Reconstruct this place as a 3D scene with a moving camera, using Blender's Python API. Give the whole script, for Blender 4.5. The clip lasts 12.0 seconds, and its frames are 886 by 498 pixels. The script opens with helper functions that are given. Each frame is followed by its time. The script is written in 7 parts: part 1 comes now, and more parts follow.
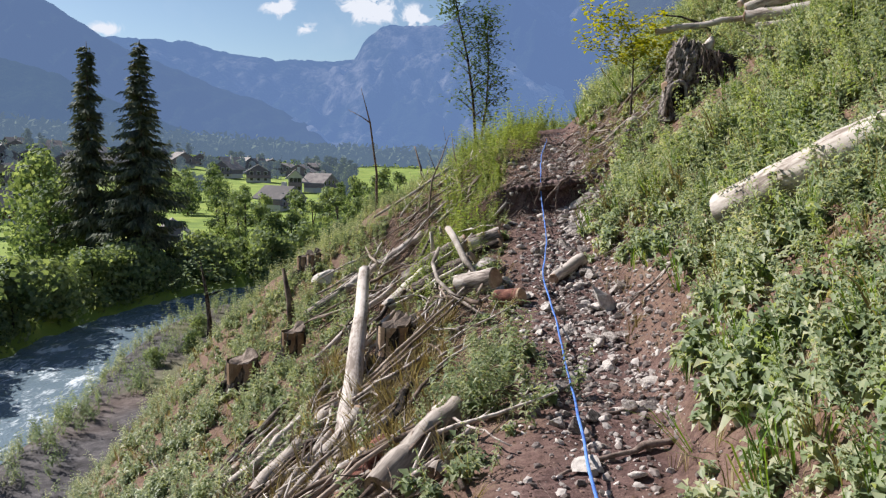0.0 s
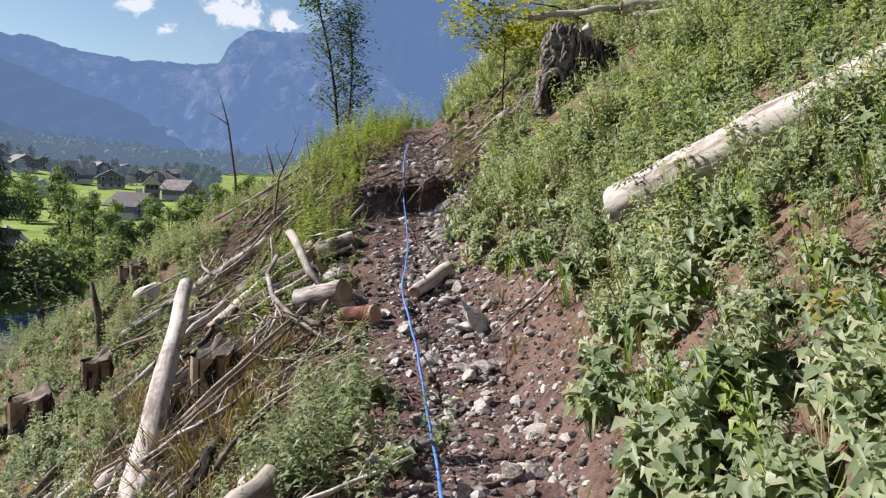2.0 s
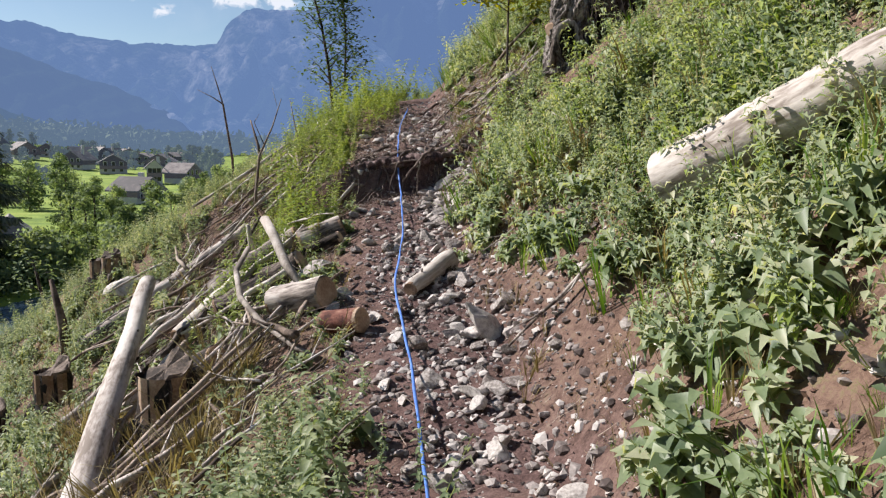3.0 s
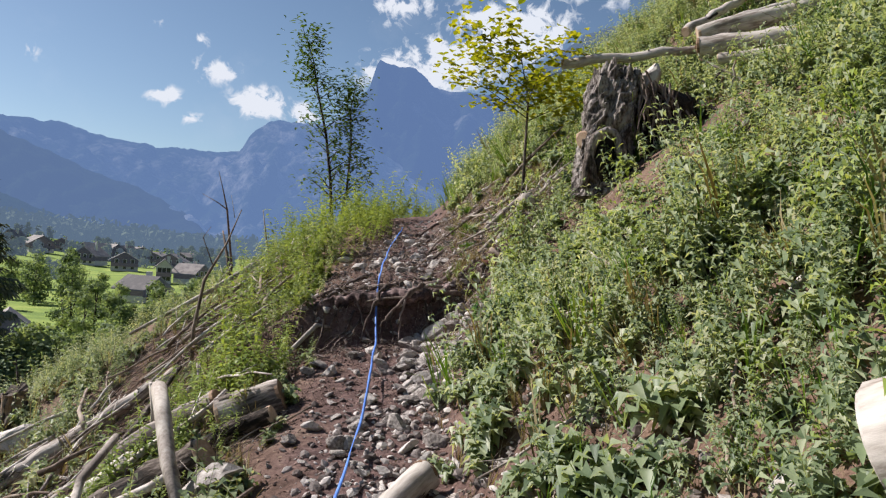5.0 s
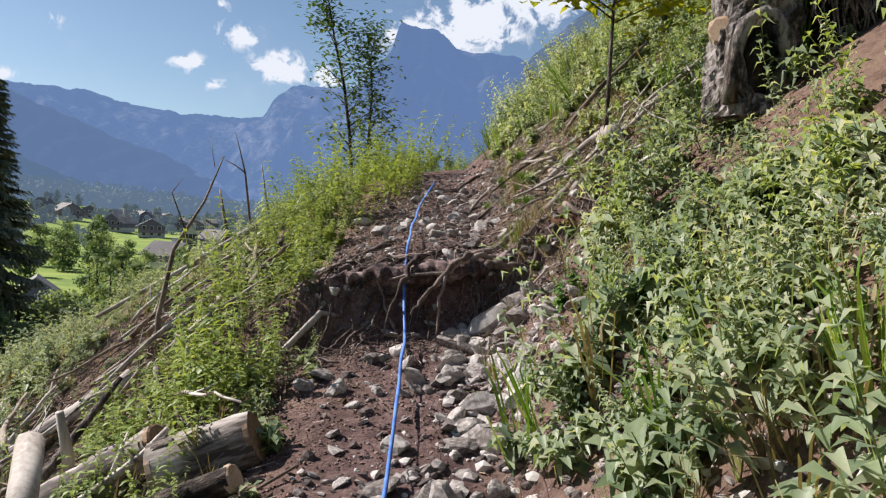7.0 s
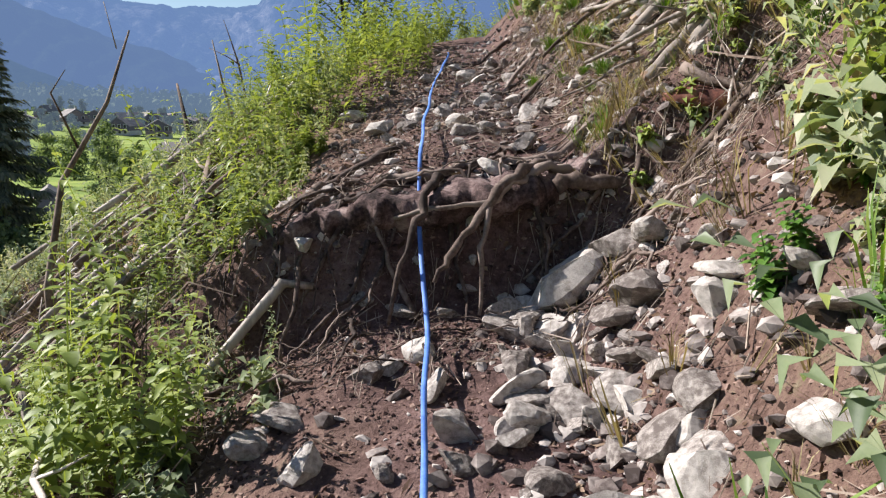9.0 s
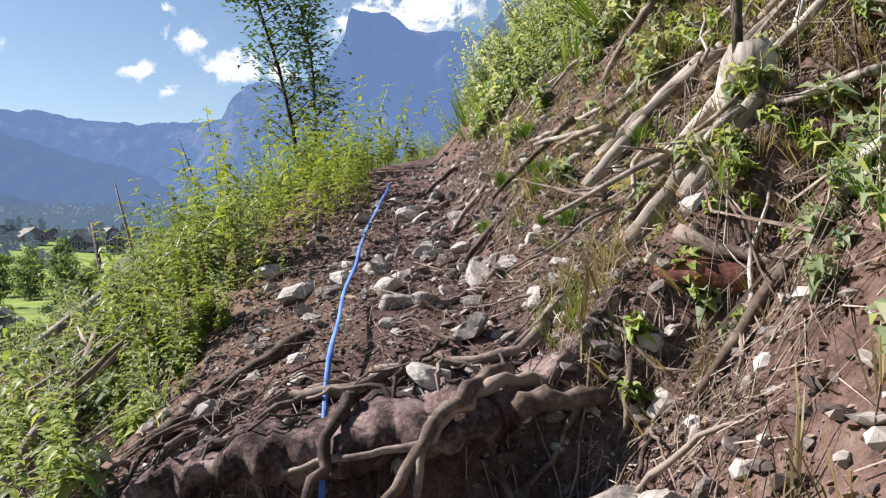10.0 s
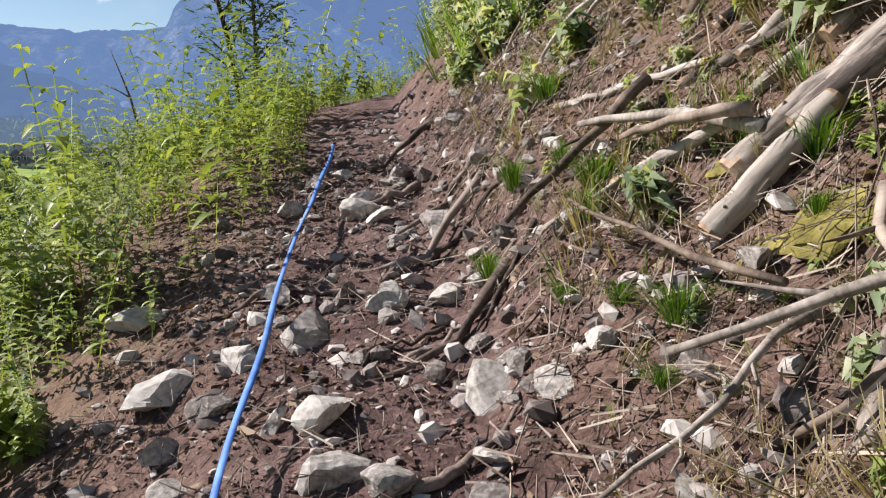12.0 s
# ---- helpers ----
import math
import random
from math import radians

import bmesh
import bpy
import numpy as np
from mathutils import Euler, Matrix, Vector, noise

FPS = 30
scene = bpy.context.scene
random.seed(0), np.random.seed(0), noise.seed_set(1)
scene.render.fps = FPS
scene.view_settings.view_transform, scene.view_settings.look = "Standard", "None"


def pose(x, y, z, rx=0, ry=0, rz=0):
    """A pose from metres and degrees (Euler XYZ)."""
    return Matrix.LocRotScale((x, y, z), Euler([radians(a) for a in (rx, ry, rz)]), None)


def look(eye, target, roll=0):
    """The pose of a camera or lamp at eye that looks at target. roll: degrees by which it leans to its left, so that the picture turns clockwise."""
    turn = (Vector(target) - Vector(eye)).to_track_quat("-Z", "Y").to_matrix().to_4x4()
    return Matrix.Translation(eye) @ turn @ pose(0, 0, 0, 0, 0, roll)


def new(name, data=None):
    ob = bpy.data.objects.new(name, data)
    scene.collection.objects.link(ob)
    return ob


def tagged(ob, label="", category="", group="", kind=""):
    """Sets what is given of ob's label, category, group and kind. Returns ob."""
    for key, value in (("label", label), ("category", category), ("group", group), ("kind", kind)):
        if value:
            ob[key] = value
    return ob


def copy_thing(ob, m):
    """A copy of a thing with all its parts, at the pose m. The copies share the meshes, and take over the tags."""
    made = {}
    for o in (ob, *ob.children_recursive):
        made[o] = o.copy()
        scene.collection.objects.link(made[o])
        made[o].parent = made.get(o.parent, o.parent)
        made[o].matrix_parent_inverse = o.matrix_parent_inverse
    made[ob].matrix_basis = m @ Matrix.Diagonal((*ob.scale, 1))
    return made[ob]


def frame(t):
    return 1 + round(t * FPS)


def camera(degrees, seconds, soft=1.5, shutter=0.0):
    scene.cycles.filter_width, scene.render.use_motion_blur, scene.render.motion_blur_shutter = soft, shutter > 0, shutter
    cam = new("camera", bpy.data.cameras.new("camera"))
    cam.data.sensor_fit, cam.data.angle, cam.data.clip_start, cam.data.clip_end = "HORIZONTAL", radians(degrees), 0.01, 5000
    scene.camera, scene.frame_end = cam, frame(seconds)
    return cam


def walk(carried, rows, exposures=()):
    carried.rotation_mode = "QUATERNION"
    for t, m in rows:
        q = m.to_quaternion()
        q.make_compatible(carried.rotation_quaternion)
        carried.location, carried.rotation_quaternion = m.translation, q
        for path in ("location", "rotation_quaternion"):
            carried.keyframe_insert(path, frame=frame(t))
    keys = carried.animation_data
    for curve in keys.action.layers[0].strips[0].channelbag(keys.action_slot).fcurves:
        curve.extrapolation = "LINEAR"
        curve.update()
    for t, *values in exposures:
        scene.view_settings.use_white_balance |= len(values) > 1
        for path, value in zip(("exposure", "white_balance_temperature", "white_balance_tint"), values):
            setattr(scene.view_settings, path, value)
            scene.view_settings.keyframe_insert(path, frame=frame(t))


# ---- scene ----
cam = camera(63.0, 12.0, soft=1.25)
walk(cam, [
    (0.0, pose(0.000, 0.000, 1.500, 83.00, 0, 0.00) @ pose(0, 0, 0, 0, 0, 1.50)),
    (0.5, pose(0.004, 0.306, 1.498, 83.43, 0, -6.32) @ pose(0, 0, 0, 0, 0, 3.22)),
    (1.0, pose(0.110, 0.651, 1.493, 85.11, 0, -8.71) @ pose(0, 0, 0, 0, 0, 4.24)),
    (1.5, pose(0.221, 1.071, 1.438, 85.78, 0, -9.72) @ pose(0, 0, 0, 0, 0, 4.11)),
    (2.0, pose(0.297, 1.432, 1.307, 84.19, 0, -10.31) @ pose(0, 0, 0, 0, 0, 2.62)),
    (2.5, pose(0.470, 1.985, 1.286, 82.53, 0, -10.18) @ pose(0, 0, 0, 0, 0, 1.23)),
    (2.7, pose(0.495, 2.202, 1.279, 82.05, 0, -10.00) @ pose(0, 0, 0, 0, 0, 0.88)),
    (4.3, pose(0.842, 3.919, 1.381, 87.18, 0, -8.69) @ pose(0, 0, 0, 0, 0, 2.36)),
    (4.5, pose(0.893, 4.103, 1.427, 88.50, 0, -8.66) @ pose(0, 0, 0, 0, 0, 2.91)),
    (5.0, pose(1.043, 4.623, 1.502, 91.15, 0, -8.96) @ pose(0, 0, 0, 0, 0, 3.81)),
    (5.5, pose(1.038, 5.105, 1.512, 92.23, 0, -8.81) @ pose(0, 0, 0, 0, 0, 4.18)),
    (6.0, pose(1.085, 5.550, 1.486, 91.61, 0, -8.42) @ pose(0, 0, 0, 0, 0, 4.04)),
    (6.5, pose(1.140, 6.101, 1.465, 90.06, 0, -7.93) @ pose(0, 0, 0, 0, 0, 3.98)),
    (7.0, pose(1.156, 6.638, 1.471, 88.18, 0, -7.23) @ pose(0, 0, 0, 0, 0, 3.32)),
    (7.2, pose(1.187, 6.855, 1.456, 87.25, 0, -6.96) @ pose(0, 0, 0, 0, 0, 2.93)),
    (8.8, pose(1.287, 8.420, 1.481, 78.86, 0, -6.04) @ pose(0, 0, 0, 0, 0, -1.21)),
    (9.0, pose(1.304, 8.631, 1.524, 78.88, 0, -6.27) @ pose(0, 0, 0, 0, 0, -0.53)),
    (9.5, pose(1.376, 9.083, 1.618, 81.89, 0, -6.92) @ pose(0, 0, 0, 0, 0, 1.01)),
    (10.0, pose(1.570, 9.499, 1.777, 86.73, 0, -9.13) @ pose(0, 0, 0, 0, 0, -2.94)),
    (10.5, pose(1.634, 9.869, 1.860, 85.20, 0, -5.77) @ pose(0, 0, 0, 0, 0, -9.97)),
    (11.0, pose(1.551, 10.268, 1.986, 86.14, 0, -3.67) @ pose(0, 0, 0, 0, 0, -5.21)),
    (11.5, pose(1.730, 10.668, 1.978, 87.21, 0, -12.77) @ pose(0, 0, 0, 0, 0, -0.82)),
    (12.0, pose(1.788, 11.042, 2.093, 79.88, 0, -12.21) @ pose(0, 0, 0, 0, 0, -2.76)),], exposures=((0.0, 0.74), (2.7, 0.78), (4.3, 0.72), (5.5, 0.66), (7.2, 0.78), (8.8, 0.93), (10.0, 1.0), (10.5, 0.95), (12.0, 0.92)))

# ---- daylight ----
SUN_AZ, SUN_EL = radians(-62), radians(38)  # azimuth from +y towards +x
world = bpy.data.worlds.new("world")
scene.world = world
world.use_nodes = True


def sun_way():
    return Vector((math.sin(SUN_AZ) * math.cos(SUN_EL), math.cos(SUN_AZ) * math.cos(SUN_EL), math.sin(SUN_EL)))


sun = new("sun", bpy.data.lights.new("sun", "SUN"))
sun.data.energy, sun.data.angle, sun.data.color = 5.0, radians(0.6), (1.0, 0.955, 0.91)
sun.matrix_world = look(sun_way() * 50, (0, 0, 0))


class Nodes:
    """A short hand for node trees."""

    def __init__(self, tree):
        self.tree = tree
        tree.nodes.clear()

    def add(self, kind, values=None, **settings):
        node = self.tree.nodes.new(kind)
        for key, value in settings.items():
            setattr(node, key, value)
        for key, value in (values or {}).items():
            if isinstance(value, bpy.types.NodeSocket):
                self.tree.links.new(value, node.inputs[key])
            else:
                node.inputs[key].default_value = value
        return node

    def math(self, op, a, b=0.0, c=0.0):
        return self.add("ShaderNodeMath", {0: a, 1: b, 2: c}, operation=op).outputs[0]

    def noise(self, vec, scale, detail=4.0, rough=0.55, warp=0.0):
        return self.add("ShaderNodeTexNoise", {"Vector": vec, "Scale": scale, "Detail": detail, "Roughness": rough, "Distortion": warp}).outputs["Fac"]

    def ramp(self, fac, stops):
        node = self.add("ShaderNodeValToRGB", {"Fac": fac})
        ramp = node.color_ramp
        while len(ramp.elements) < len(stops):
            ramp.elements.new(0.5)
        for e, (at, c) in zip(ramp.elements, stops):
            e.position, e.color = at, (*c, 1) if len(c) == 3 else c
        return node.outputs["Color"]

    def mix(self, fac, a, b, how="MIX"):
        node = self.add("ShaderNodeMix", data_type="RGBA", blend_type=how)
        for key, value in ((0, fac), (6, a), (7, b)):
            if isinstance(value, bpy.types.NodeSocket):
                self.tree.links.new(value, node.inputs[key])
            else:
                node.inputs[key].default_value = value if key == 0 else (*value, 1)
        return node.outputs[2]


def build_sky():
    n = Nodes(world.node_tree)
    air = n.add("ShaderNodeTexSky", sky_type="NISHITA", sun_disc=False, sun_elevation=SUN_EL, sun_rotation=SUN_AZ, altitude=900.0, air_density=1.0, dust_density=0.6, ozone_density=1.5)
    way = n.add("ShaderNodeTexCoord").outputs["Generated"]
    # fair-weather clouds: centre azimuth, elevation and reach in degrees, thickness
    clouds = ((-13.5, 16.0, 1.0, 0.55), (-10.6, 15.2, 1.3, 0.7), (-12.9, 10.9, 1.9, 1.0), (-10.9, 9.5, 1.4, 0.8), (-9.2, 13.2, 2.6, 0.9), (-6.0, 11.2, 3.2, 1.25),
              (-2.6, 10.6, 2.6, 1.0), (4.2, 14.6, 4.4, 1.1), (8.8, 15.6, 5.6, 1.3), (13.5, 18.0, 7.0, 1.25), (18.5, 23.0, 8.0, 1.1), (4.5, 19.5, 4.5, 0.75), (-24.8, 8.4, 1.6, 0.8), (-21.5, 12.5, 1.5, 0.5))
    big = n.noise(way, 42.0, 8.0, 0.62, 0.5)
    cover = None
    for az, el, reach, thick in clouds:
        a, e = radians(az), radians(el)
        to = (math.sin(a) * math.cos(e), math.cos(a) * math.cos(e), math.sin(e))
        gap = n.add("ShaderNodeVectorMath", {0: way, 1: to}, operation="SUBTRACT").outputs[0]
        gap = n.add("ShaderNodeVectorMath", {0: gap, 1: (1.0, 1.0, 1.9)}, operation="MULTIPLY").outputs[0]
        far = n.add("ShaderNodeVectorMath", {0: gap}, operation="LENGTH").outputs["Value"]
        lump = n.math("MULTIPLY", n.math("MAXIMUM", n.math("SUBTRACT", 1.0, n.math("DIVIDE", far, radians(reach))), 0.0), thick)
        cover = lump if cover is None else n.math("MAXIMUM", cover, lump)
    thin = n.noise(way, 9.0, 6.0, 0.6)
    body = n.math("ADD", n.math("MULTIPLY", cover, 1.5), n.math("MULTIPLY", n.math("SUBTRACT", big, 0.6), 5.0))
    body = n.add("ShaderNodeClamp", {"Value": n.math("MULTIPLY", body, n.math("MULTIPLY", cover, 3.0))}).outputs[0]
    veil = n.math("MULTIPLY", n.add("ShaderNodeClamp", {"Value": n.math("MULTIPLY", n.math("SUBTRACT", thin, 0.56), 2.2)}).outputs[0], 0.18)
    body = n.math("MAXIMUM", body, veil)
    blue = n.add("ShaderNodeBackground", {"Color": air.outputs[0], "Strength": 0.062})
    white = n.add("ShaderNodeBackground", {"Color": (0.86, 0.9, 1.0, 1), "Strength": 0.58})
    both = n.add("ShaderNodeMixShader", {0: body, 1: blue.outputs[0], 2: white.outputs[0]})
    n.add("ShaderNodeOutputWorld", {"Surface": both.outputs[0]})


build_sky()


# ---- materials ----
def material(name, stops, size=6.0, fine=40.0, rough=0.85, bump=0.4, depth=0.01, spread=0.0, through_light=0.0, stretch=(1, 1, 1), island=0.0, spec=0.3, coord="Object", haze_glow=None, fine_mix=0.35):
    """Colour from two scales of noise over a ramp, with fine relief. spread: how far single objects differ; island: how far single pieces differ."""
    m = bpy.data.materials.new(name)
    m.use_nodes = True
    n = Nodes(m.node_tree)
    vec = n.add("ShaderNodeTexCoord").outputs[coord]
    if stretch != (1, 1, 1):
        vec = n.add("ShaderNodeVectorMath", {0: vec, 1: stretch}, operation="MULTIPLY").outputs[0]
    a, b = n.noise(vec, size, 5.0), n.noise(vec, fine, 6.0, 0.65)
    fac = n.math("ADD", n.math("MULTIPLY", a, 1 - fine_mix), n.math("MULTIPLY", b, fine_mix))
    fac = n.math("ADD", n.math("MULTIPLY", n.math("SUBTRACT", fac, 0.5), 1.9), 0.5)
    if spread:
        fac = n.math("ADD", fac, n.math("MULTIPLY", n.math("SUBTRACT", n.add("ShaderNodeObjectInfo").outputs["Random"], 0.5), spread))
    if island:
        fac = n.math("ADD", fac, n.math("MULTIPLY", n.math("SUBTRACT", n.add("ShaderNodeNewGeometry").outputs["Random Per Island"], 0.5), island))
    colour = n.ramp(fac, stops)
    height_in = n.math("ADD", n.math("MULTIPLY", a, 0.5), n.math("MULTIPLY", b, 0.5))
    normal = n.add("ShaderNodeBump", {"Height": height_in, "Strength": bump, "Distance": depth}).outputs[0]
    out = n.add("ShaderNodeBsdfPrincipled", {"Base Color": colour, "Roughness": rough, "Normal": normal, "Specular IOR Level": spec}).outputs[0]
    if through_light:
        lit = n.add("ShaderNodeBsdfTranslucent", {"Color": n.mix(1.0, colour, (1.0, 0.95, 0.45), "MULTIPLY"), "Normal": normal}).outputs[0]
        out = n.add("ShaderNodeMixShader", {0: through_light, 1: out, 2: lit}).outputs[0]
    # distance haze, painted in as bluish light the surface gives off
    if haze_glow:
        air = n.add("ShaderNodeEmission", {"Color": (*haze_glow[0], 1), "Strength": haze_glow[1]}).outputs[0]
        out = n.add("ShaderNodeMixShader", {0: haze_glow[2], 1: out, 2: air}).outputs[0]
    n.add("ShaderNodeOutputMaterial", {"Surface": out})
    return m


def ground_material():
    """Soil, hillside litter, meadow and river gravel, laid by the attribute 'cover'."""
    m = bpy.data.materials.new("ground")
    m.use_nodes = True
    n = Nodes(m.node_tree)
    vec = n.add("ShaderNodeTexCoord").outputs["Object"]
    cover = n.add("ShaderNodeSeparateColor", {"Color": n.add("ShaderNodeAttribute", attribute_name="cover").outputs["Color"]}).outputs
    a, b, c = n.noise(vec, 2.2, 5.0), n.noise(vec, 17.0, 6.0, 0.65), n.noise(vec, 70.0, 5.0, 0.7)
    fac = n.math("ADD", n.math("MULTIPLY", a, 0.3), n.math("ADD", n.math("MULTIPLY", b, 0.4), n.math("MULTIPLY", c, 0.3)))
    soil = n.ramp(fac, ((0.34, (0.022, 0.0135, 0.0128)), (0.46, (0.088, 0.051, 0.046)), (0.57, (0.175, 0.11, 0.1)), (0.7, (0.335, 0.243, 0.222))))
    litter = n.ramp(fac, ((0.3, (0.03, 0.019, 0.015)), (0.44, (0.105, 0.062, 0.046)), (0.54, (0.185, 0.117, 0.088)), (0.62, (0.16, 0.135, 0.07)), (0.75, (0.33, 0.26, 0.2))))
    wide = n.noise(vec, 0.12, 6.0)
    meadow = n.ramp(n.math("ADD", n.math("MULTIPLY", wide, 0.6), n.math("MULTIPLY", b, 0.4)), ((0.35, (0.09, 0.15, 0.03)), (0.5, (0.2, 0.27, 0.05)), (0.65, (0.29, 0.33, 0.08))))
    gravel = n.ramp(n.math("ADD", n.math("MULTIPLY", fac, 0.5), n.math("MULTIPLY", n.noise(vec, 0.9, 6.0, 0.65), 0.5)), ((0.38, (0.022, 0.02, 0.021)), (0.5, (0.07, 0.064, 0.068)), (0.62, (0.17, 0.155, 0.158))))
    colour = n.mix(cover[0], litter, soil)
    colour = n.mix(cover[1], colour, meadow)
    colour = n.mix(cover[2], colour, gravel)
    normal = n.add("ShaderNodeBump", {"Height": fac, "Strength": 0.75, "Distance": 0.05}).outputs[0]
    surface = n.add("ShaderNodeBsdfPrincipled", {"Base Color": colour, "Roughness": 0.93, "Normal": normal, "Specular IOR Level": 0.2})
    n.add("ShaderNodeOutputMaterial", {"Surface": surface.outputs[0]})
    return m


def water_material():
    m = bpy.data.materials.new("river_water")
    m.use_nodes = True
    n = Nodes(m.node_tree)
    vec = n.add("ShaderNodeTexCoord").outputs["Object"]
    along = n.add("ShaderNodeVectorMath", {0: vec, 1: (1.0, 0.45, 1.0)}, operation="MULTIPLY").outputs[0]
    a, b = n.noise(along, 0.45, 5.0, 0.6, 0.6), n.noise(along, 2.6, 6.0, 0.68, 0.8)
    foam = n.add("ShaderNodeClamp", {"Value": n.math("MULTIPLY", n.math("SUBTRACT", n.math("ADD", n.math("MULTIPLY", a, 0.55), n.math("MULTIPLY", b, 0.45)), 0.525), 7.0)}).outputs[0]
    colour = n.mix(foam, (0.16, 0.215, 0.26), (0.75, 0.8, 0.84))
    rough = n.math("ADD", 0.12, n.math("MULTIPLY", foam, 0.6))
    normal = n.add("ShaderNodeBump", {"Height": b, "Strength": 0.6, "Distance": 0.18}).outputs[0]
    surface = n.add("ShaderNodeBsdfPrincipled", {"Base Color": colour, "Roughness": rough, "Normal": normal, "IOR": 1.33})
    n.add("ShaderNodeOutputMaterial", {"Surface": surface.outputs[0]})
    return m


def mountain_material(name, rock_share, air, haze_share, size=0.004):
    """Forest and bare rock far off; the haze in front is painted in as blue emission."""
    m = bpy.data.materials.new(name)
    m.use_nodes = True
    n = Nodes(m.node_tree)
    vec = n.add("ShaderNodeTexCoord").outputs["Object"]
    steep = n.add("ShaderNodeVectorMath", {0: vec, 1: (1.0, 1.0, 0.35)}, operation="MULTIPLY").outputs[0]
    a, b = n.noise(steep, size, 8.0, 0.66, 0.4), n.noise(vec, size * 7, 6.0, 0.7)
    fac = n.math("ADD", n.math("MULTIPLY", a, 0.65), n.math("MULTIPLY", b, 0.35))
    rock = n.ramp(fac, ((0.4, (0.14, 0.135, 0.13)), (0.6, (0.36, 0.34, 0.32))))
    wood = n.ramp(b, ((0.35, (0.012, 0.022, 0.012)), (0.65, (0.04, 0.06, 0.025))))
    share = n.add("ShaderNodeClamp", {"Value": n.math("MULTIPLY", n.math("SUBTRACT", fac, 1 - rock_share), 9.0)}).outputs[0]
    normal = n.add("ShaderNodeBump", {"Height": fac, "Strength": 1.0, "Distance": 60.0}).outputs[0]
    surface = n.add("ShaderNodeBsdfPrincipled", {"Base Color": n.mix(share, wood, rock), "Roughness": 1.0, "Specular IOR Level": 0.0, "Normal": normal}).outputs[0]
    # painted haze: an even blue emission laid over the shaded surface
    haze_glow = n.add("ShaderNodeEmission", {"Color": (*air, 1), "Strength": 0.9}).outputs[0]
    n.add("ShaderNodeOutputMaterial", {"Surface": n.add("ShaderNodeMixShader", {0: haze_share, 1: surface, 2: haze_glow}).outputs[0]})
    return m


GROUND = ground_material()
WATER = water_material()
STONE = material("limestone", ((0.22, (0.13, 0.105, 0.095)), (0.5, (0.34, 0.3, 0.275)), (0.8, (0.56, 0.51, 0.475))), 5, 45, 0.85, 0.55, 0.012, spread=0.55)
STONE_STUFF = material("gravel_stone", ((0.2, (0.08, 0.06, 0.055)), (0.5, (0.25, 0.21, 0.195)), (0.85, (0.5, 0.45, 0.42))), 9, 60, 0.88, 0.4, 0.006, island=0.8)
BARK = material("dark_bark", ((0.36, (0.012, 0.009, 0.008)), (0.5, (0.06, 0.043, 0.035)), (0.64, (0.18, 0.145, 0.125))), 9, 30, 0.92, 1.0, 0.05, spread=0.2, stretch=(1, 1, 0.3), fine_mix=0.55)
PALE_WOOD = material("weathered_wood", ((0.25, (0.14, 0.112, 0.095)), (0.48, (0.34, 0.29, 0.255)), (0.75, (0.56, 0.505, 0.46))), 5, 50, 0.8, 0.45, 0.01, spread=0.35, stretch=(1, 1, 0.14))
LOG_WOOD = material("peeled_log_wood", ((0.34, (0.07, 0.052, 0.045)), (0.46, (0.27, 0.222, 0.195)), (0.58, (0.45, 0.392, 0.355)), (0.78, (0.62, 0.565, 0.525))), 4, 34, 0.8, 0.6, 0.015, spread=0.2, stretch=(1, 1, 0.2))
CUT_WOOD = material("sawn_wood", ((0.25, (0.15, 0.085, 0.05)), (0.5, (0.3, 0.195, 0.13)), (0.75, (0.46, 0.34, 0.25))), 4, 60, 0.8, 0.35, 0.006, spread=0.4)
TWIG = material("dry_twigs", ((0.2, (0.05, 0.034, 0.027)), (0.5, (0.16, 0.115, 0.09)), (0.9, (0.36, 0.29, 0.24))), 8, 50, 0.9, 0.4, 0.004, island=0.7, spread=0.6)
ROOT = material("root_bark", ((0.25, (0.04, 0.027, 0.023)), (0.5, (0.13, 0.092, 0.077)), (0.75, (0.27, 0.21, 0.18))), 9, 55, 0.9, 0.6, 0.008, spread=0.5)
STUMP_TOP = material("grey_stump_top", ((0.3, (0.04, 0.03, 0.025)), (0.5, (0.15, 0.112, 0.09)), (0.75, (0.33, 0.265, 0.22))), 7, 50, 0.9, 0.8, 0.02, spread=0.3)
RED_BARK = material("rotten_red_bark", ((0.3, (0.05, 0.018, 0.014)), (0.5, (0.15, 0.055, 0.04)), (0.75, (0.27, 0.14, 0.1))), 12, 60, 0.9, 0.7, 0.01)
WEED = material("weed_leaves", ((0.1, (0.105, 0.15, 0.08)), (0.45, (0.26, 0.325, 0.18)), (0.75, (0.4, 0.44, 0.28)), (1.0, (0.54, 0.53, 0.37))), 1.2, 22, 0.45, 0.2, 0.004, through_light=0.52, island=0.75, spec=0.4)
NETTLE = material("nettle_leaves", ((0.1, (0.13, 0.175, 0.04)), (0.5, (0.26, 0.34, 0.08)), (0.9, (0.43, 0.48, 0.16))), 1.5, 22, 0.5, 0.2, 0.004, through_light=0.45, island=0.6, spec=0.4)
BROADLEAF = material("broad_leaves", ((0.1, (0.035, 0.095, 0.016)), (0.5, (0.1, 0.21, 0.035)), (0.9, (0.21, 0.32, 0.065))), 2, 30, 0.4, 0.3, 0.004, through_light=0.35, island=0.6, spec=0.5)
GRASS = material("grass_blades", ((0.1, (0.05, 0.11, 0.015)), (0.5, (0.13, 0.24, 0.03)), (0.9, (0.28, 0.36, 0.07))), 2, 20, 0.5, 0.1, 0.003, through_light=0.4, island=0.7)
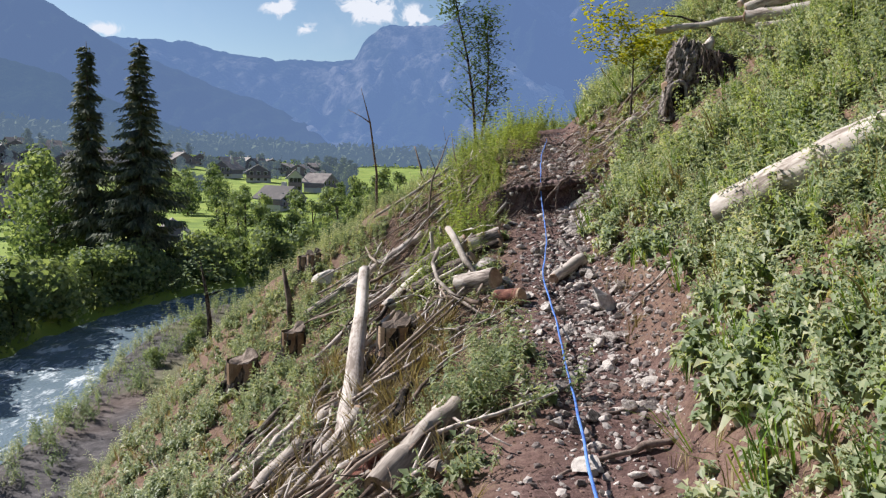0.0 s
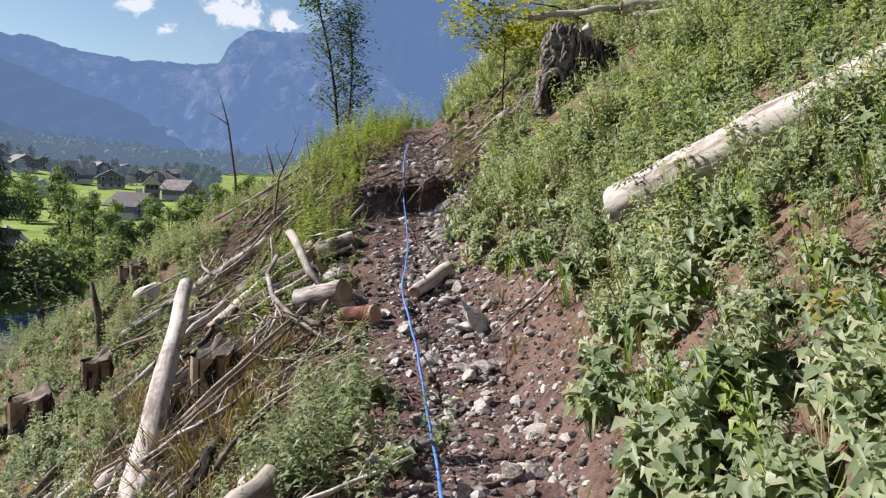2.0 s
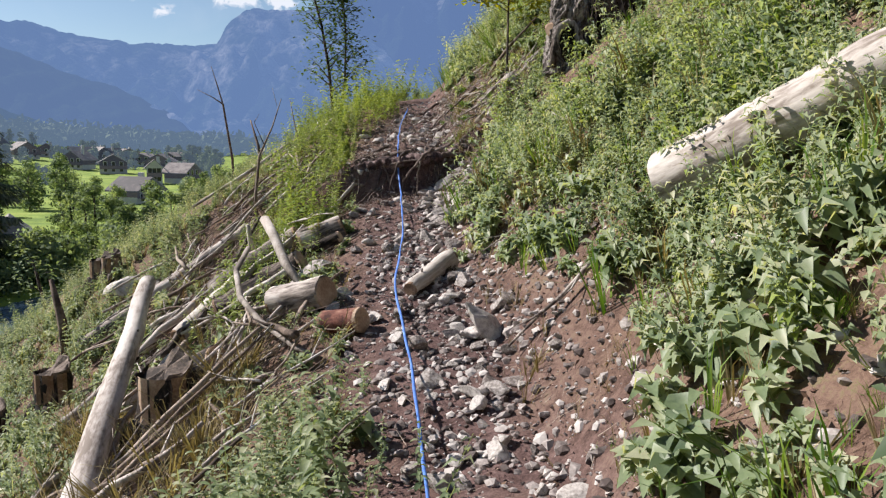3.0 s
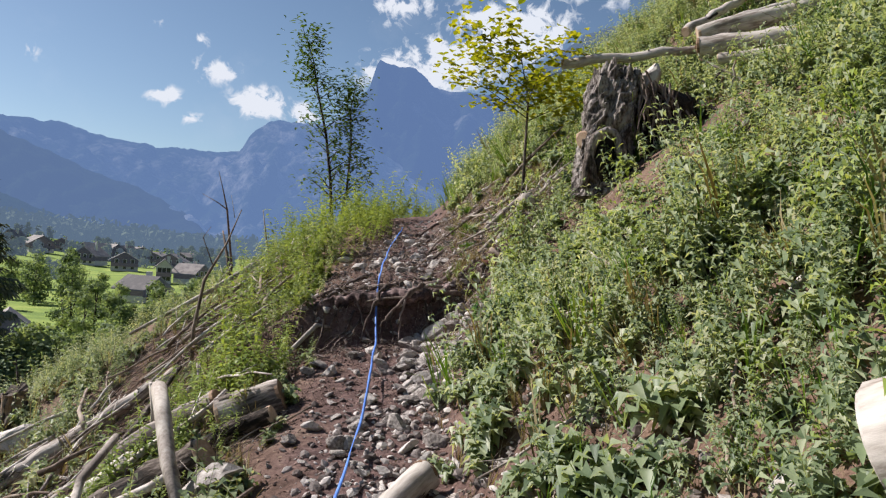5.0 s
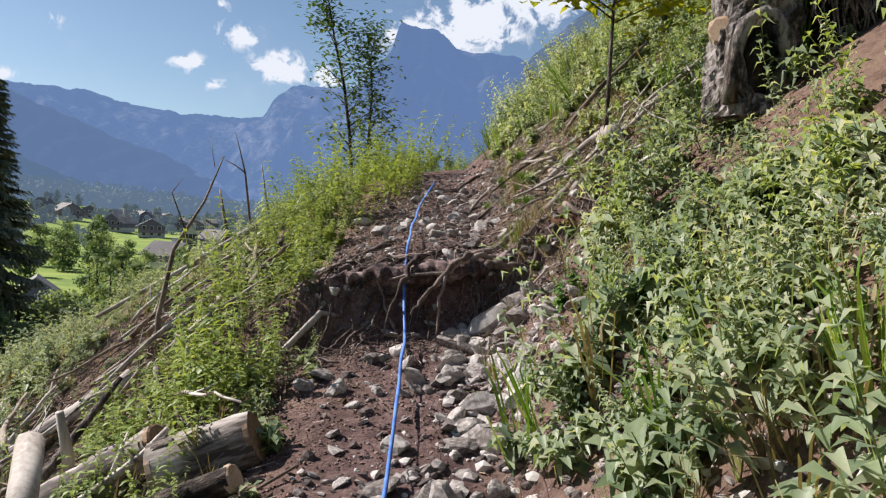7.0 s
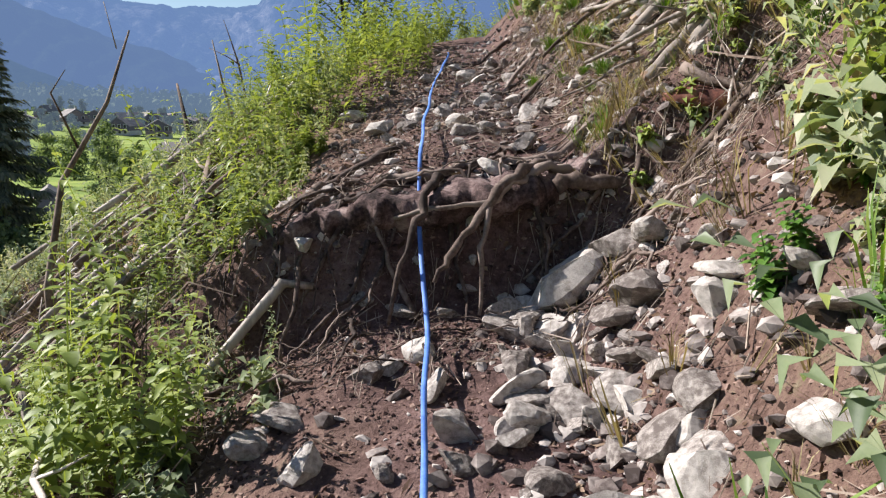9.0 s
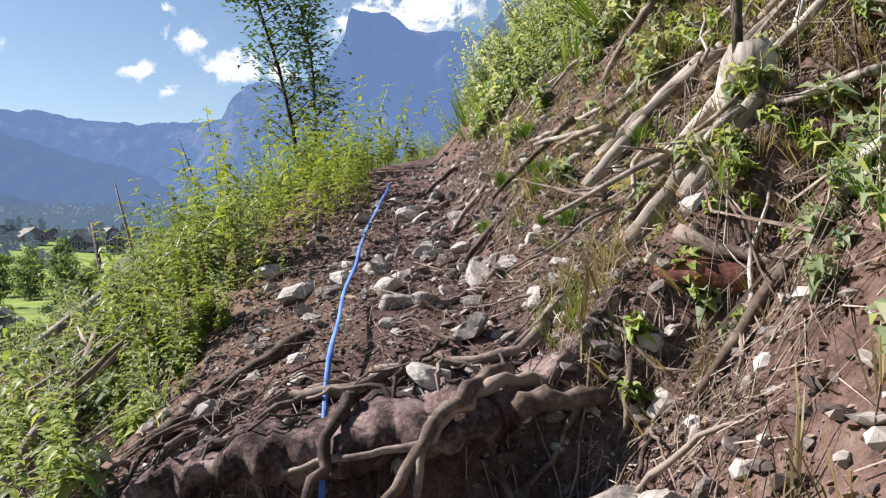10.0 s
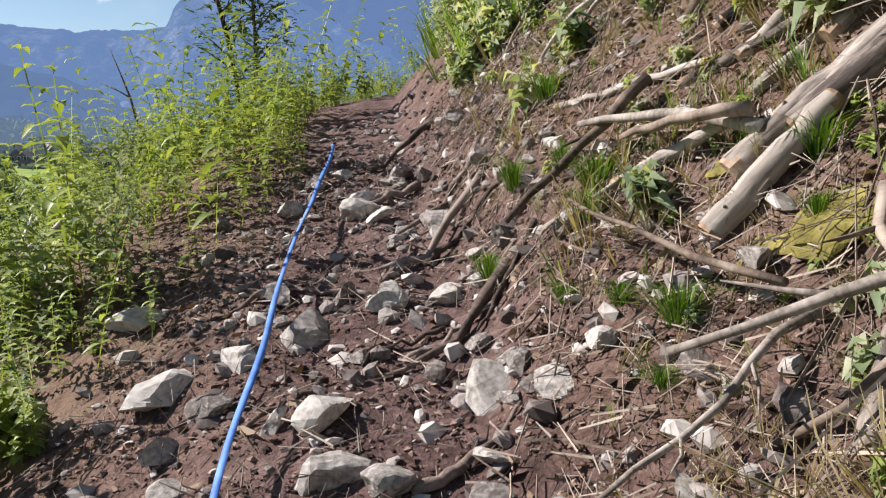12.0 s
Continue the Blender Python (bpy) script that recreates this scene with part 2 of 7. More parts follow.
DRY_GRASS = material("dry_grass", ((0.1, (0.13, 0.095, 0.045)), (0.5, (0.27, 0.21, 0.11)), (0.9, (0.44, 0.37, 0.22))), 2, 20, 0.8, 0.1, 0.003, through_light=0.3, island=0.8)
MAPLE = material("maple_leaves", ((0.1, (0.16, 0.2, 0.012)), (0.5, (0.36, 0.38, 0.025)), (0.9, (0.52, 0.48, 0.04))), 2, 20, 0.5, 0.2, 0.004, through_light=0.5, island=0.7)
ASH_LEAF = material("ash_leaves", ((0.1, (0.04, 0.075, 0.016)), (0.5, (0.085, 0.15, 0.035)), (0.9, (0.17, 0.24, 0.06))), 2, 20, 0.5, 0.2, 0.004, through_light=0.4, island=0.7)
SPRUCE = material("spruce_needles", ((0.1, (0.045, 0.06, 0.042)), (0.5, (0.1, 0.12, 0.08)), (0.9, (0.2, 0.205, 0.145))), 0.8, 8, 0.8, 0.2, 0.01, through_light=0.12, island=0.7)
CROWN = material("tree_leaves", ((0.05, (0.09, 0.14, 0.08)), (0.45, (0.2, 0.27, 0.14)), (0.9, (0.34, 0.41, 0.23))), 0.35, 5, 0.7, 0.2, 0.01, through_light=0.5, island=0.6, spread=0.5)
# far leaves and chalet surfaces carry blue haze in their emission
CROWN_FAR = material("distant_tree_leaves", ((0.05, (0.05, 0.08, 0.035)), (0.45, (0.1, 0.14, 0.06)), (0.9, (0.2, 0.24, 0.1))), 0.2, 3, 0.8, 0.2, 0.01, through_light=0.25, island=0.5, spread=0.6, haze_glow=((0.3, 0.4, 0.6), 0.4, 0.3))
TIMBER = material("chalet_timber", ((0.2, (0.05, 0.03, 0.02)), (0.5, (0.13, 0.075, 0.05)), (0.8, (0.22, 0.14, 0.1))), 0.8, 6, 0.85, 0.3, 0.01, spread=0.6, stretch=(1, 1, 6), haze_glow=((0.3, 0.4, 0.6), 0.35, 0.12))
PLASTER = material("chalet_plaster", ((0.2, (0.45, 0.42, 0.38)), (0.8, (0.66, 0.63, 0.58))), 0.6, 6, 0.9, 0.2, 0.01, spread=0.4, haze_glow=((0.3, 0.4, 0.6), 0.35, 0.12))
ROOF = material("slate_roof", ((0.2, (0.07, 0.055, 0.05)), (0.5, (0.15, 0.12, 0.11)), (0.8, (0.27, 0.23, 0.21))), 0.7, 8, 0.7, 0.3, 0.02, spread=0.7, haze_glow=((0.3, 0.4, 0.6), 0.35, 0.12))
GLASS_DARK = material("window_glass", ((0.2, (0.015, 0.018, 0.022)), (0.8, (0.04, 0.045, 0.05))), 1, 8, 0.15, 0.02, 0.001, spec=0.6)
STRAP = material("blue_strap", ((0.2, (0.05, 0.12, 0.42)), (0.5, (0.09, 0.2, 0.58)), (0.8, (0.16, 0.3, 0.7))), 12, 160, 0.6, 0.4, 0.002)
MOSS = material("yellow_moss", ((0.2, (0.07, 0.06, 0.015)), (0.5, (0.17, 0.14, 0.035)), (0.8, (0.3, 0.25, 0.08))), 14, 80, 0.95, 0.9, 0.01)
# each ridge has its own tint and share of painted blue haze
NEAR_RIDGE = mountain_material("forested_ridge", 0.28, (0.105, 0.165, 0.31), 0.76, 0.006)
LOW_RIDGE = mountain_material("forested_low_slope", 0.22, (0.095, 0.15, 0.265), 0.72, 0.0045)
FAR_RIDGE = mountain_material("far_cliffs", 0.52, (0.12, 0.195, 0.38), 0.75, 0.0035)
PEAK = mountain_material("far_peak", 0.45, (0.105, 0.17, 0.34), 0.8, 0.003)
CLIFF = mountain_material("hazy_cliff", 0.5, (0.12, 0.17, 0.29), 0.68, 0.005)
# more than half of this leaf surface is painted haze emission
HAZY_WOODS = material("hazy_woods", ((0.05, (0.05, 0.08, 0.035)), (0.9, (0.16, 0.2, 0.09))), 0.05, 1, 0.9, 0.1, 0.01, island=0.5, haze_glow=((0.2, 0.29, 0.45), 0.55, 0.6))
DEAD_LEAF = material("dead_leaves", ((0.1, (0.045, 0.026, 0.019)), (0.5, (0.15, 0.09, 0.06)), (0.9, (0.34, 0.25, 0.18))), 6, 40, 0.85, 0.2, 0.003, island=0.9, through_light=0.15)
BLEACHED = material("bleached_trunk_wood", ((0.32, (0.19, 0.15, 0.125)), (0.46, (0.42, 0.365, 0.33)), (0.75, (0.64, 0.585, 0.545))), 4, 30, 0.75, 0.5, 0.012, stretch=(1, 1, 0.3))


# ---- the lie of the land ----
def smooth_table(ys, vs, reach):
    """A dense, rounded table through a few heights."""
    grid = np.arange(-60.0, 140.0, 0.05)
    raw = np.interp(grid, ys, vs)
    n = max(1, int(reach / 0.05))
    kernel = np.hanning(2 * n + 3)
    kernel /= kernel.sum()
    return grid, np.convolve(np.pad(raw, n + 1, mode="edge"), kernel, mode="valid")


TRAIL_X = smooth_table((-20, -3, 0, 3, 5.5, 7.5, 10, 11, 12.5, 14, 17, 24, 40, 140),
                       (-2.0, -0.3, 0.1, 0.72, 1.18, 1.28, 1.45, 1.6, 2.0, 2.15, 2.5, 6.0, 24, 160), 0.9)
TRAIL_Z = smooth_table((-20, -3, 0, 3, 5.6, 7.4, 8.3, 10, 11.2, 11.34, 11.52, 12.3, 13.2, 14, 16.6, 18, 24, 140),
                       (-0.6, 0.0, -0.05, -0.15, -0.14, 0.1, 0.27, 0.55, 0.72, 0.76, 1.2, 1.38, 1.52, 1.7, 2.24, 2.36, 2.3, 2.3), 0.08)

TRAIL_SOFT = (TRAIL_Z[0], np.convolve(np.pad(TRAIL_Z[1], 20, mode="edge"), np.ones(41) / 41, mode="valid"))


def ripple(x, y, size, seed):
    """Smooth noise from a few crossed waves, about -1 to 1."""
    rnd = np.random.RandomState(seed)
    out = 0
    for k in range(7):
        a, f, p = rnd.uniform(0, 6.28), rnd.uniform(0.6, 1.7) / size * 6.28, rnd.uniform(0, 6.28)
        out = out + np.sin((x * np.cos(a) + y * np.sin(a)) * f + p)
    return out / 3.2


RIVER_MID = ((-9, -60), (-14, 0), (-17.2, 25), (-18.3, 32), (-18.4, 38), (-17.4, 44), (-14.5, 50.5), (-9, 56), (4, 61), (30, 64), (140, 60))
RIVER_HALF = 2.7
VALLEY = 1.9  # the valley's plan is drawn in units of this many metres, seen from the trail's start


def river_far(x, y):
    """Metres from the middle line of the river."""
    best = np.full(np.shape(x), 1e9)
    for (ax, ay), (bx, by) in zip(RIVER_MID, RIVER_MID[1:]):
        dx, dy = bx - ax, by - ay
        k = np.clip(((x - ax) * dx + (y - ay) * dy) / (dx * dx + dy * dy), 0, 1)
        best = np.minimum(best, np.hypot(x - ax - k * dx, y - ay - k * dy))
    return best


def side(x, y):
    """Metres to the right of the trail's middle line."""
    return x - np.interp(y, *TRAIL_X)


def height(x, y):
    x, y = np.asarray(x, float), np.asarray(y, float)
    s, zt = side(x, y), np.interp(y, *TRAIL_Z)
    # the step of the ledge fades out to both sides of the trail
    fade = np.clip(np.maximum((-s - 1.1) / 0.9, (s - 1.4) / 0.9), 0, 1)
    zt = zt + (np.interp(y, *TRAIL_SOFT) - zt) * fade
    half = 0.42
    upper = np.clip((y - 10.9) / 1.0, 0, 1)
    right = half - 0.22 * np.clip((y - 11.6) / 0.8, 0, 1)
    up = np.maximum(s - right, 0)
    bank = np.where(up < 0.6, 1.4 * up, 0.84 + 0.98 * (up - 0.6))
    steep = np.interp(y, (11.5, 12.3, 12.9, 13.5, 18.0), (0.72, 0.72, 1.0, 1.25, 1.1))
    bank_far = np.where(up < 0.5, steep * up, 0.5 * steep + 1.0 * (up - 0.5))
    rise = bank * (1 - upper) + bank_far * upper
    rise = rise - 0.27 * np.clip(up - 1.7, 0.0, 3.0) * np.exp(-((y - 10.6) / 1.6) ** 4)
    rise = np.where(rise > 16, 16 + 0.35 * (rise - 16), rise)
    rise = np.minimum(rise, 45)
    down = np.maximum(-s - half, 0)
    d1, d2 = 0.5, 6.0
    drop = np.where(down < d1, 0.35 * down, np.where(down < d2, 0.35 * d1 + 0.66 * (down - d1), 0.35 * d1 + 0.66 * (d2 - d1) + 1.15 * (down - d2)))
    drop = drop * (1 - 0.5 * np.clip((y - 12.4) / 1.5, 0, 1) * np.exp(-down / 3))
    z = zt + np.clip(s, -half, right) * 0.12 + rise - drop
    z = z + 0.05 * ripple(x, y, 1.7, 3) * np.clip((abs(s) - 0.3) / 0.8, 0, 1) + 0.012 * ripple(x, y, 0.35, 4)
    vx, vy = x / VALLEY, y / VALLEY
    away = river_far(vx, vy)
    spread = np.hypot(vx, vy)
    floor = -7.55 + 0.25 * ripple(vx, vy, 14, 9) + 0.055 * np.maximum(-vx - 70, 0) + 0.012 * np.maximum(spread - 160, 0)
    floor = floor - 1.9 * np.exp(-(away / (RIVER_HALF + 0.4)) ** 4)
    floor = 1.5 + VALLEY * (floor - 1.5)
    soft = 0.5
    return np.where(z - floor > 3, z, np.where(floor - z > 3, floor, np.log(np.exp(np.clip((z - floor) / soft, -30, 30)) + 1) * soft + floor))


def valley_height(x, y):
    """The ground's height in the units of the valley's plan."""
    return 1.5 + (height(VALLEY * x, VALLEY * y) - 1.5) / VALLEY


# ---- meshes ----
def mesh_of(name, verts, quads, mat, tris=None, smooth=False, slots=None):
    """A mesh from arrays of vertices, four-cornered and three-cornered faces."""
    me = bpy.data.meshes.new(name)
    verts = np.asarray(verts, np.float32).reshape(-1, 3)
    quads = np.asarray(quads if quads is not None else [], np.int32).reshape(-1, 4)
    tris = np.asarray(tris if tris is not None else [], np.int32).reshape(-1, 3)
    loops = np.concatenate([quads.ravel(), tris.ravel()])
    sizes = np.concatenate([np.full(len(quads), 4), np.full(len(tris), 3)])
    me.vertices.add(len(verts)), me.loops.add(len(loops)), me.polygons.add(len(sizes))
    me.vertices.foreach_set("co", verts.ravel())
    me.loops.foreach_set("vertex_index", loops.astype(np.int32))
    me.polygons.foreach_set("loop_start", np.concatenate([[0], np.cumsum(sizes)[:-1]]).astype(np.int32))
    me.polygons.foreach_set("loop_total", sizes.astype(np.int32))
    me.polygons.foreach_set("use_smooth", np.full(len(sizes), smooth))
    me.update(calc_edges=True)
    me.validate()
    for m in (mat if isinstance(mat, (list, tuple)) else [mat]):
        me.materials.append(m)
    return me


def thing(name, label, category, group="", place=None, data=None, kind=""):
    ob = new(name, data)
    if place is not None:
        ob.matrix_world = place
    return tagged(ob, label, category, group, kind)


def part(name, me, parent, label="", place=None):
    """One mesh object under a thing or a part, in its parent's own axes."""
    ob = new(name, me)
    ob.parent = parent
    if place is not None:
        ob.matrix_basis = place
    return tagged(ob, label) if label else ob


def tube(points, radii, sides=8, rough=0.0, seed=0, caps=True):
    """A bent, tapering rod: vertices, quads, and the triangles of its ends."""
    pts = [Vector(p) for p in points]
    rnd = np.random.RandomState(seed)
    verts, quads, tris = [], [], []
    ring_dirs = None
    for i, p in enumerate(pts):
        ahead = (pts[min(i + 1, len(pts) - 1)] - pts[max(i - 1, 0)]).normalized()
        if ring_dirs is None:
            u = ahead.orthogonal().normalized()
        else:
            u = (ring_dirs - ahead * ring_dirs.dot(ahead)).normalized()
        ring_dirs = u
        v = ahead.cross(u)
        for k in range(sides):
            a = 2 * math.pi * k / sides
            r = radii[i] * (1 + rough * (rnd.rand() - 0.5) * 2)
            verts.append(p + (u * math.cos(a) + v * math.sin(a)) * r)
    for i in range(len(pts) - 1):
        for k in range(sides):
            a, b = i * sides + k, i * sides + (k + 1) % sides
            quads.append((a, b, b + sides, a + sides))
    if caps:
        for i, flip in ((0, True), (len(pts) - 1, False)):
            verts.append(pts[i])
            c = len(verts) - 1
            for k in range(sides):
                a, b = i * sides + k, i * sides + (k + 1) % sides
                tris.append((c, b, a) if flip else (c, a, b))
    return np.array([tuple(v) for v in verts]), np.array(quads), np.array(tris).reshape(-1, 3)


def joined(pieces):
    """Several (vertices, quads, triangles) as one."""
    vs, qs, ts, at = [], [], [], 0
    for v, q, t in pieces:
        vs.append(np.asarray(v, float).reshape(-1, 3)), qs.append(np.asarray(q, int).reshape(-1, 4) + at), ts.append(np.asarray(t, int).reshape(-1, 3) + at)
        at += len(vs[-1])
    return np.concatenate(vs), np.concatenate(qs), np.concatenate(ts)


def strewn(template, places, turns, sizes, leans=None, tilt=0.0):
    """Copies of a template (vertices, quads) at many places, as one pair of arrays."""
    v, q = template
    c, s = np.cos(turns)[:, None], np.sin(turns)[:, None]
    x, y, z = v[:, 0][None] * sizes[:, None], v[:, 1][None] * sizes[:, None], v[:, 2][None] * sizes[:, None]
    px, py = c * x - s * y, s * x + c * y
    px, z = px * math.cos(tilt) - z * math.sin(tilt), px * math.sin(tilt) + z * math.cos(tilt)
    if leans is not None:
        px, py = px + leans[:, :1] * z, py + leans[:, 1:] * z
    out = np.stack([px + places[:, :1], py + places[:, 1:2], z + places[:, 2:]], -1).reshape(-1, 3)
    faces = (q[None] + (np.arange(len(places)) * len(v))[:, None, None]).reshape(-1, 4)
    return out, faces


def leaf_fan(rnd, base, turn, length, width, lift, droop):
    """One leaf of two folded halves: six corners, two quads."""
    d, u = np.array([math.cos(turn), math.sin(turn), 0]), np.array([-math.sin(turn), math.cos(turn), 0])
    mid = base + d * length * 0.5 + np.array([0, 0, lift * length * 0.5])
    tip = base + d * length + np.array([0, 0, (lift - droop) * length])
    fold = np.array([0, 0, 0.25 * width])
    v = [base, mid - u * width / 2 + fold, mid, mid + u * width / 2 + fold, tip]
    return np.array(v), np.array([(0, 2, 4, 1), (0, 3, 4, 2)])


def rich_leaf(rnd, base, turn, length, width, lift, droop):
    """A rounder leaf with a midrib and a bent, pointed blade."""
    d, u = np.array([math.cos(turn), math.sin(turn), 0]), np.array([-math.sin(turn), math.cos(turn), 0])

    def at(k, across, up=0.0):
        return base + d * length * k + u * width * across + np.array([0, 0, length * (lift * k - droop * k * k) + up * width])
    v = [base, at(0.3, 0), at(0.62, 0), at(1, 0)]
    for sign in (-1, 1):
        v += [at(0.1, 0.26 * sign, 0.07), at(0.3, 0.46 * sign, 0.15), at(0.58, 0.4 * sign, 0.14), at(0.82, 0.18 * sign, 0.06)]
    return np.array(v), np.array([(0, 1, 5, 4), (1, 2, 6, 5), (2, 3, 7, 6), (1, 0, 8, 9), (2, 1, 9, 10), (3, 2, 10, 11)])


def weed_template(seed, tall, pairs, leaf, wide, stem=0.004, side_stems=0, leaf_of=leaf_fan):
    rnd = np.random.RandomState(seed)
    vs, qs, at = [], [], 0
    stems = [(0.0, 0.0, tall)] + [(rnd.uniform(0, 6.28), rnd.uniform(0.15, 0.4), tall * rnd.uniform(0.6, 0.95)) for _ in range(side_stems)]
    for turn, lean, h in stems:
        way = np.array([math.cos(turn) * lean, math.sin(turn) * lean, 1.0])
        bend = rnd.uniform(-0.1, 0.1, 2)

        def at_height(k):
            p = way * h * k
            p[:2] += bend * h * k * k
            return p
        for k in range(2):
            a, b = at_height(k * 0.5), at_height(k * 0.5 + 0.5)
            w = stem * (1 - 0.4 * k)
            vs.append(np.array([a - (w, 0, 0), a + (w, 0, 0), b + (w * 0.7, 0, 0), b - (w * 0.7, 0, 0)]))
            qs.append(np.array([(0, 1, 2, 3)]) + at)
            at += 4
        turn0 = rnd.uniform(0, 6.28)
        for i in range(pairs):
            k = 0.18 + 0.82 * (i + 0.5) / pairs
            size = leaf * (1.1 - 0.55 * k) * rnd.uniform(0.75, 1.2)
            for half in range(2):
                v, q = leaf_of(rnd, at_height(k), turn0 + i * 1.57 + half * 3.14 + rnd.uniform(-0.4, 0.4), size, size * wide, rnd.uniform(0.0, 0.7), rnd.uniform(0.2, 0.8))
                vs.append(v), qs.append(q + at)
                at += len(v)
    return np.concatenate(vs), np.concatenate(qs)


def grass_template(seed, blades, tall, spread, wide=0.006):
    rnd = np.random.RandomState(seed)
    vs, qs = [], []
    for i in range(blades):
        a, out, h = rnd.uniform(0, 6.28), rnd.uniform(0.1, 1.0) * spread, tall * rnd.uniform(0.55, 1.1)
        d, u = np.array([math.cos(a), math.sin(a), 0]), np.array([-math.sin(a), math.cos(a), 0])
        b = d * out * 0.25
        m = b + d * out * 0.45 + np.array([0, 0, h * 0.7])
        t = b + d * out * 1.3 + np.array([0, 0, h * rnd.uniform(0.75, 1.0)])
        w = wide * rnd.uniform(0.6, 1.2)
        vs.append(np.array([b - u * w, b + u * w, m + u * w * 0.8, m - u * w * 0.8, t + u * w * 0.15, t - u * w * 0.15]))
        qs.append(np.array([(0, 1, 2, 3), (3, 2, 4, 5)]) + 6 * i)
    return np.concatenate(vs), np.concatenate(qs)


def on_ground(x, y, lift=0.0):
    return np.stack([x, y, height(x, y) + lift], -1)


def pick(rnd, count, x0, x1, y0, y1, chance):
    """Points of a stretch of ground, kept by a chance that depends on the place."""
    x, y = rnd.uniform(x0, x1, count), rnd.uniform(y0, y1, count)
    keep = rnd.rand(count) < chance(x, y, side(x, y))
    return x[keep], y[keep]


# ---- ground, river, mountains ----
def spaced(stops):
    """Grid lines from stretches of (start, step)."""
    out = []
    for (a, step), (b, _) in zip(stops, stops[1:]):
        out.extend(np.arange(a, b - 1e-6, step))
    return np.array(out + [stops[-1][0]])


def build_ground():
    xs = spaced(((-2600, 200), (-600, 50), (-150, 6), (-60, 1.2), (-6, 0.3), (-2.4, 0.06), (4.8, 0.3), (12, 2), (40, 20), (200, 200), (2600, 1)))
    ys = spaced(((-1200, 200), (-200, 20), (-20, 2), (-3, 0.3), (2.4, 0.07), (15, 0.2), (20, 1), (70, 2), (150, 20), (450, 150), (3600, 1)))
    gx, gy = np.meshgrid(xs, ys)
    gz = height(gx, gy)
    n, k = gx.shape
    idx = np.arange(n * k).reshape(n, k)
    quads = np.stack([idx[:-1, :-1], idx[:-1, 1:], idx[1:, 1:], idx[1:, :-1]], -1).reshape(-1, 4)
    me = mesh_of("ground", np.stack([gx, gy, gz], -1), quads, GROUND, smooth=True)
    s = side(gx, gy)
    soil = np.clip(1.25 - np.abs(s) / 0.72 + 0.25 * ripple(gx, gy, 0.6, 21), 0, 1)
    ledge = np.clip(1.3 - np.hypot((gx - 1.8) / 1.4, (gy - 11.3) / 1.4), 0, 1)
    soil = np.maximum(soil, ledge)
    vx, vy = gx / VALLEY, gy / VALLEY
    flat = np.maximum(np.clip((-6.3 - 1.5 - (gz - 1.5) / VALLEY + 1.5) / 0.6, 0, 1), (np.hypot(vx, vy) > 60) * (s < -8))
    away = river_far(vx, vy)
    left_of = vx < np.interp(vy, [p[1] for p in RIVER_MID[:8]], [p[0] for p in RIVER_MID[:8]])
    near_side = flat * (~left_of) * (vy < 60) * np.clip((13 - away) / 3, 0, 1)
    gravel = np.clip(near_side * (0.95 + 0.6 * ripple(vx, vy, 5, 31)), 0, 1)
    meadow = np.clip(flat - gravel, 0, 1) * (np.hypot(vx, vy) > 30)
    hill_green = np.clip((s - 3.5) / 3, 0, 1) * (1 - flat)
    data = np.stack([soil * (1 - flat), np.maximum(meadow, 0.75 * hill_green), gravel, np.ones_like(gx)], -1).reshape(-1, 4)
    me.attributes.new("cover", "FLOAT_COLOR", "POINT").data.foreach_set("color", data.astype(np.float32).ravel())
    return thing("ground", "steep hillside of brown soil falling to a green valley", "ground", data=me, kind="structure")


build_ground()


def build_river():
    mids = np.array(RIVER_MID, float)
    dense = np.concatenate([a + (b - a) * np.linspace(0, 1, 24, endpoint=False)[:, None] for a, b in zip(mids, mids[1:])] + [mids[-1:]])
    for _ in range(12):
        dense[1:-1] = (dense[:-2] + 2 * dense[1:-1] + dense[2:]) / 4
    way = np.gradient(dense, axis=0)
    way /= np.linalg.norm(way, axis=1)[:, None]
    across = np.stack([-way[:, 1], way[:, 0]], 1)
    cols = np.linspace(-4.6, 4.6, 15)
    xy = dense[:, None] + across[:, None] * cols[None, :, None]
    z = -8.45 + 0.05 * ripple(xy[..., 0], xy[..., 1], 1.1, 51) + 0.05 * ripple(xy[..., 0], xy[..., 1], 2.7, 52)
    xy, z = VALLEY * xy, 1.5 + VALLEY * (z - 1.5)
    n, k = z.shape
    idx = np.arange(n * k).reshape(n, k)
    quads = np.stack([idx[:-1, :-1], idx[1:, :-1], idx[1:, 1:], idx[:-1, 1:]], -1).reshape(-1, 4)
    thing("water", "fast grey-blue mountain river with white foam", "river", data=mesh_of("water", np.concatenate([xy, z[..., None]], -1), quads[:, ::-1], WATER, smooth=True), kind="structure")


build_river()


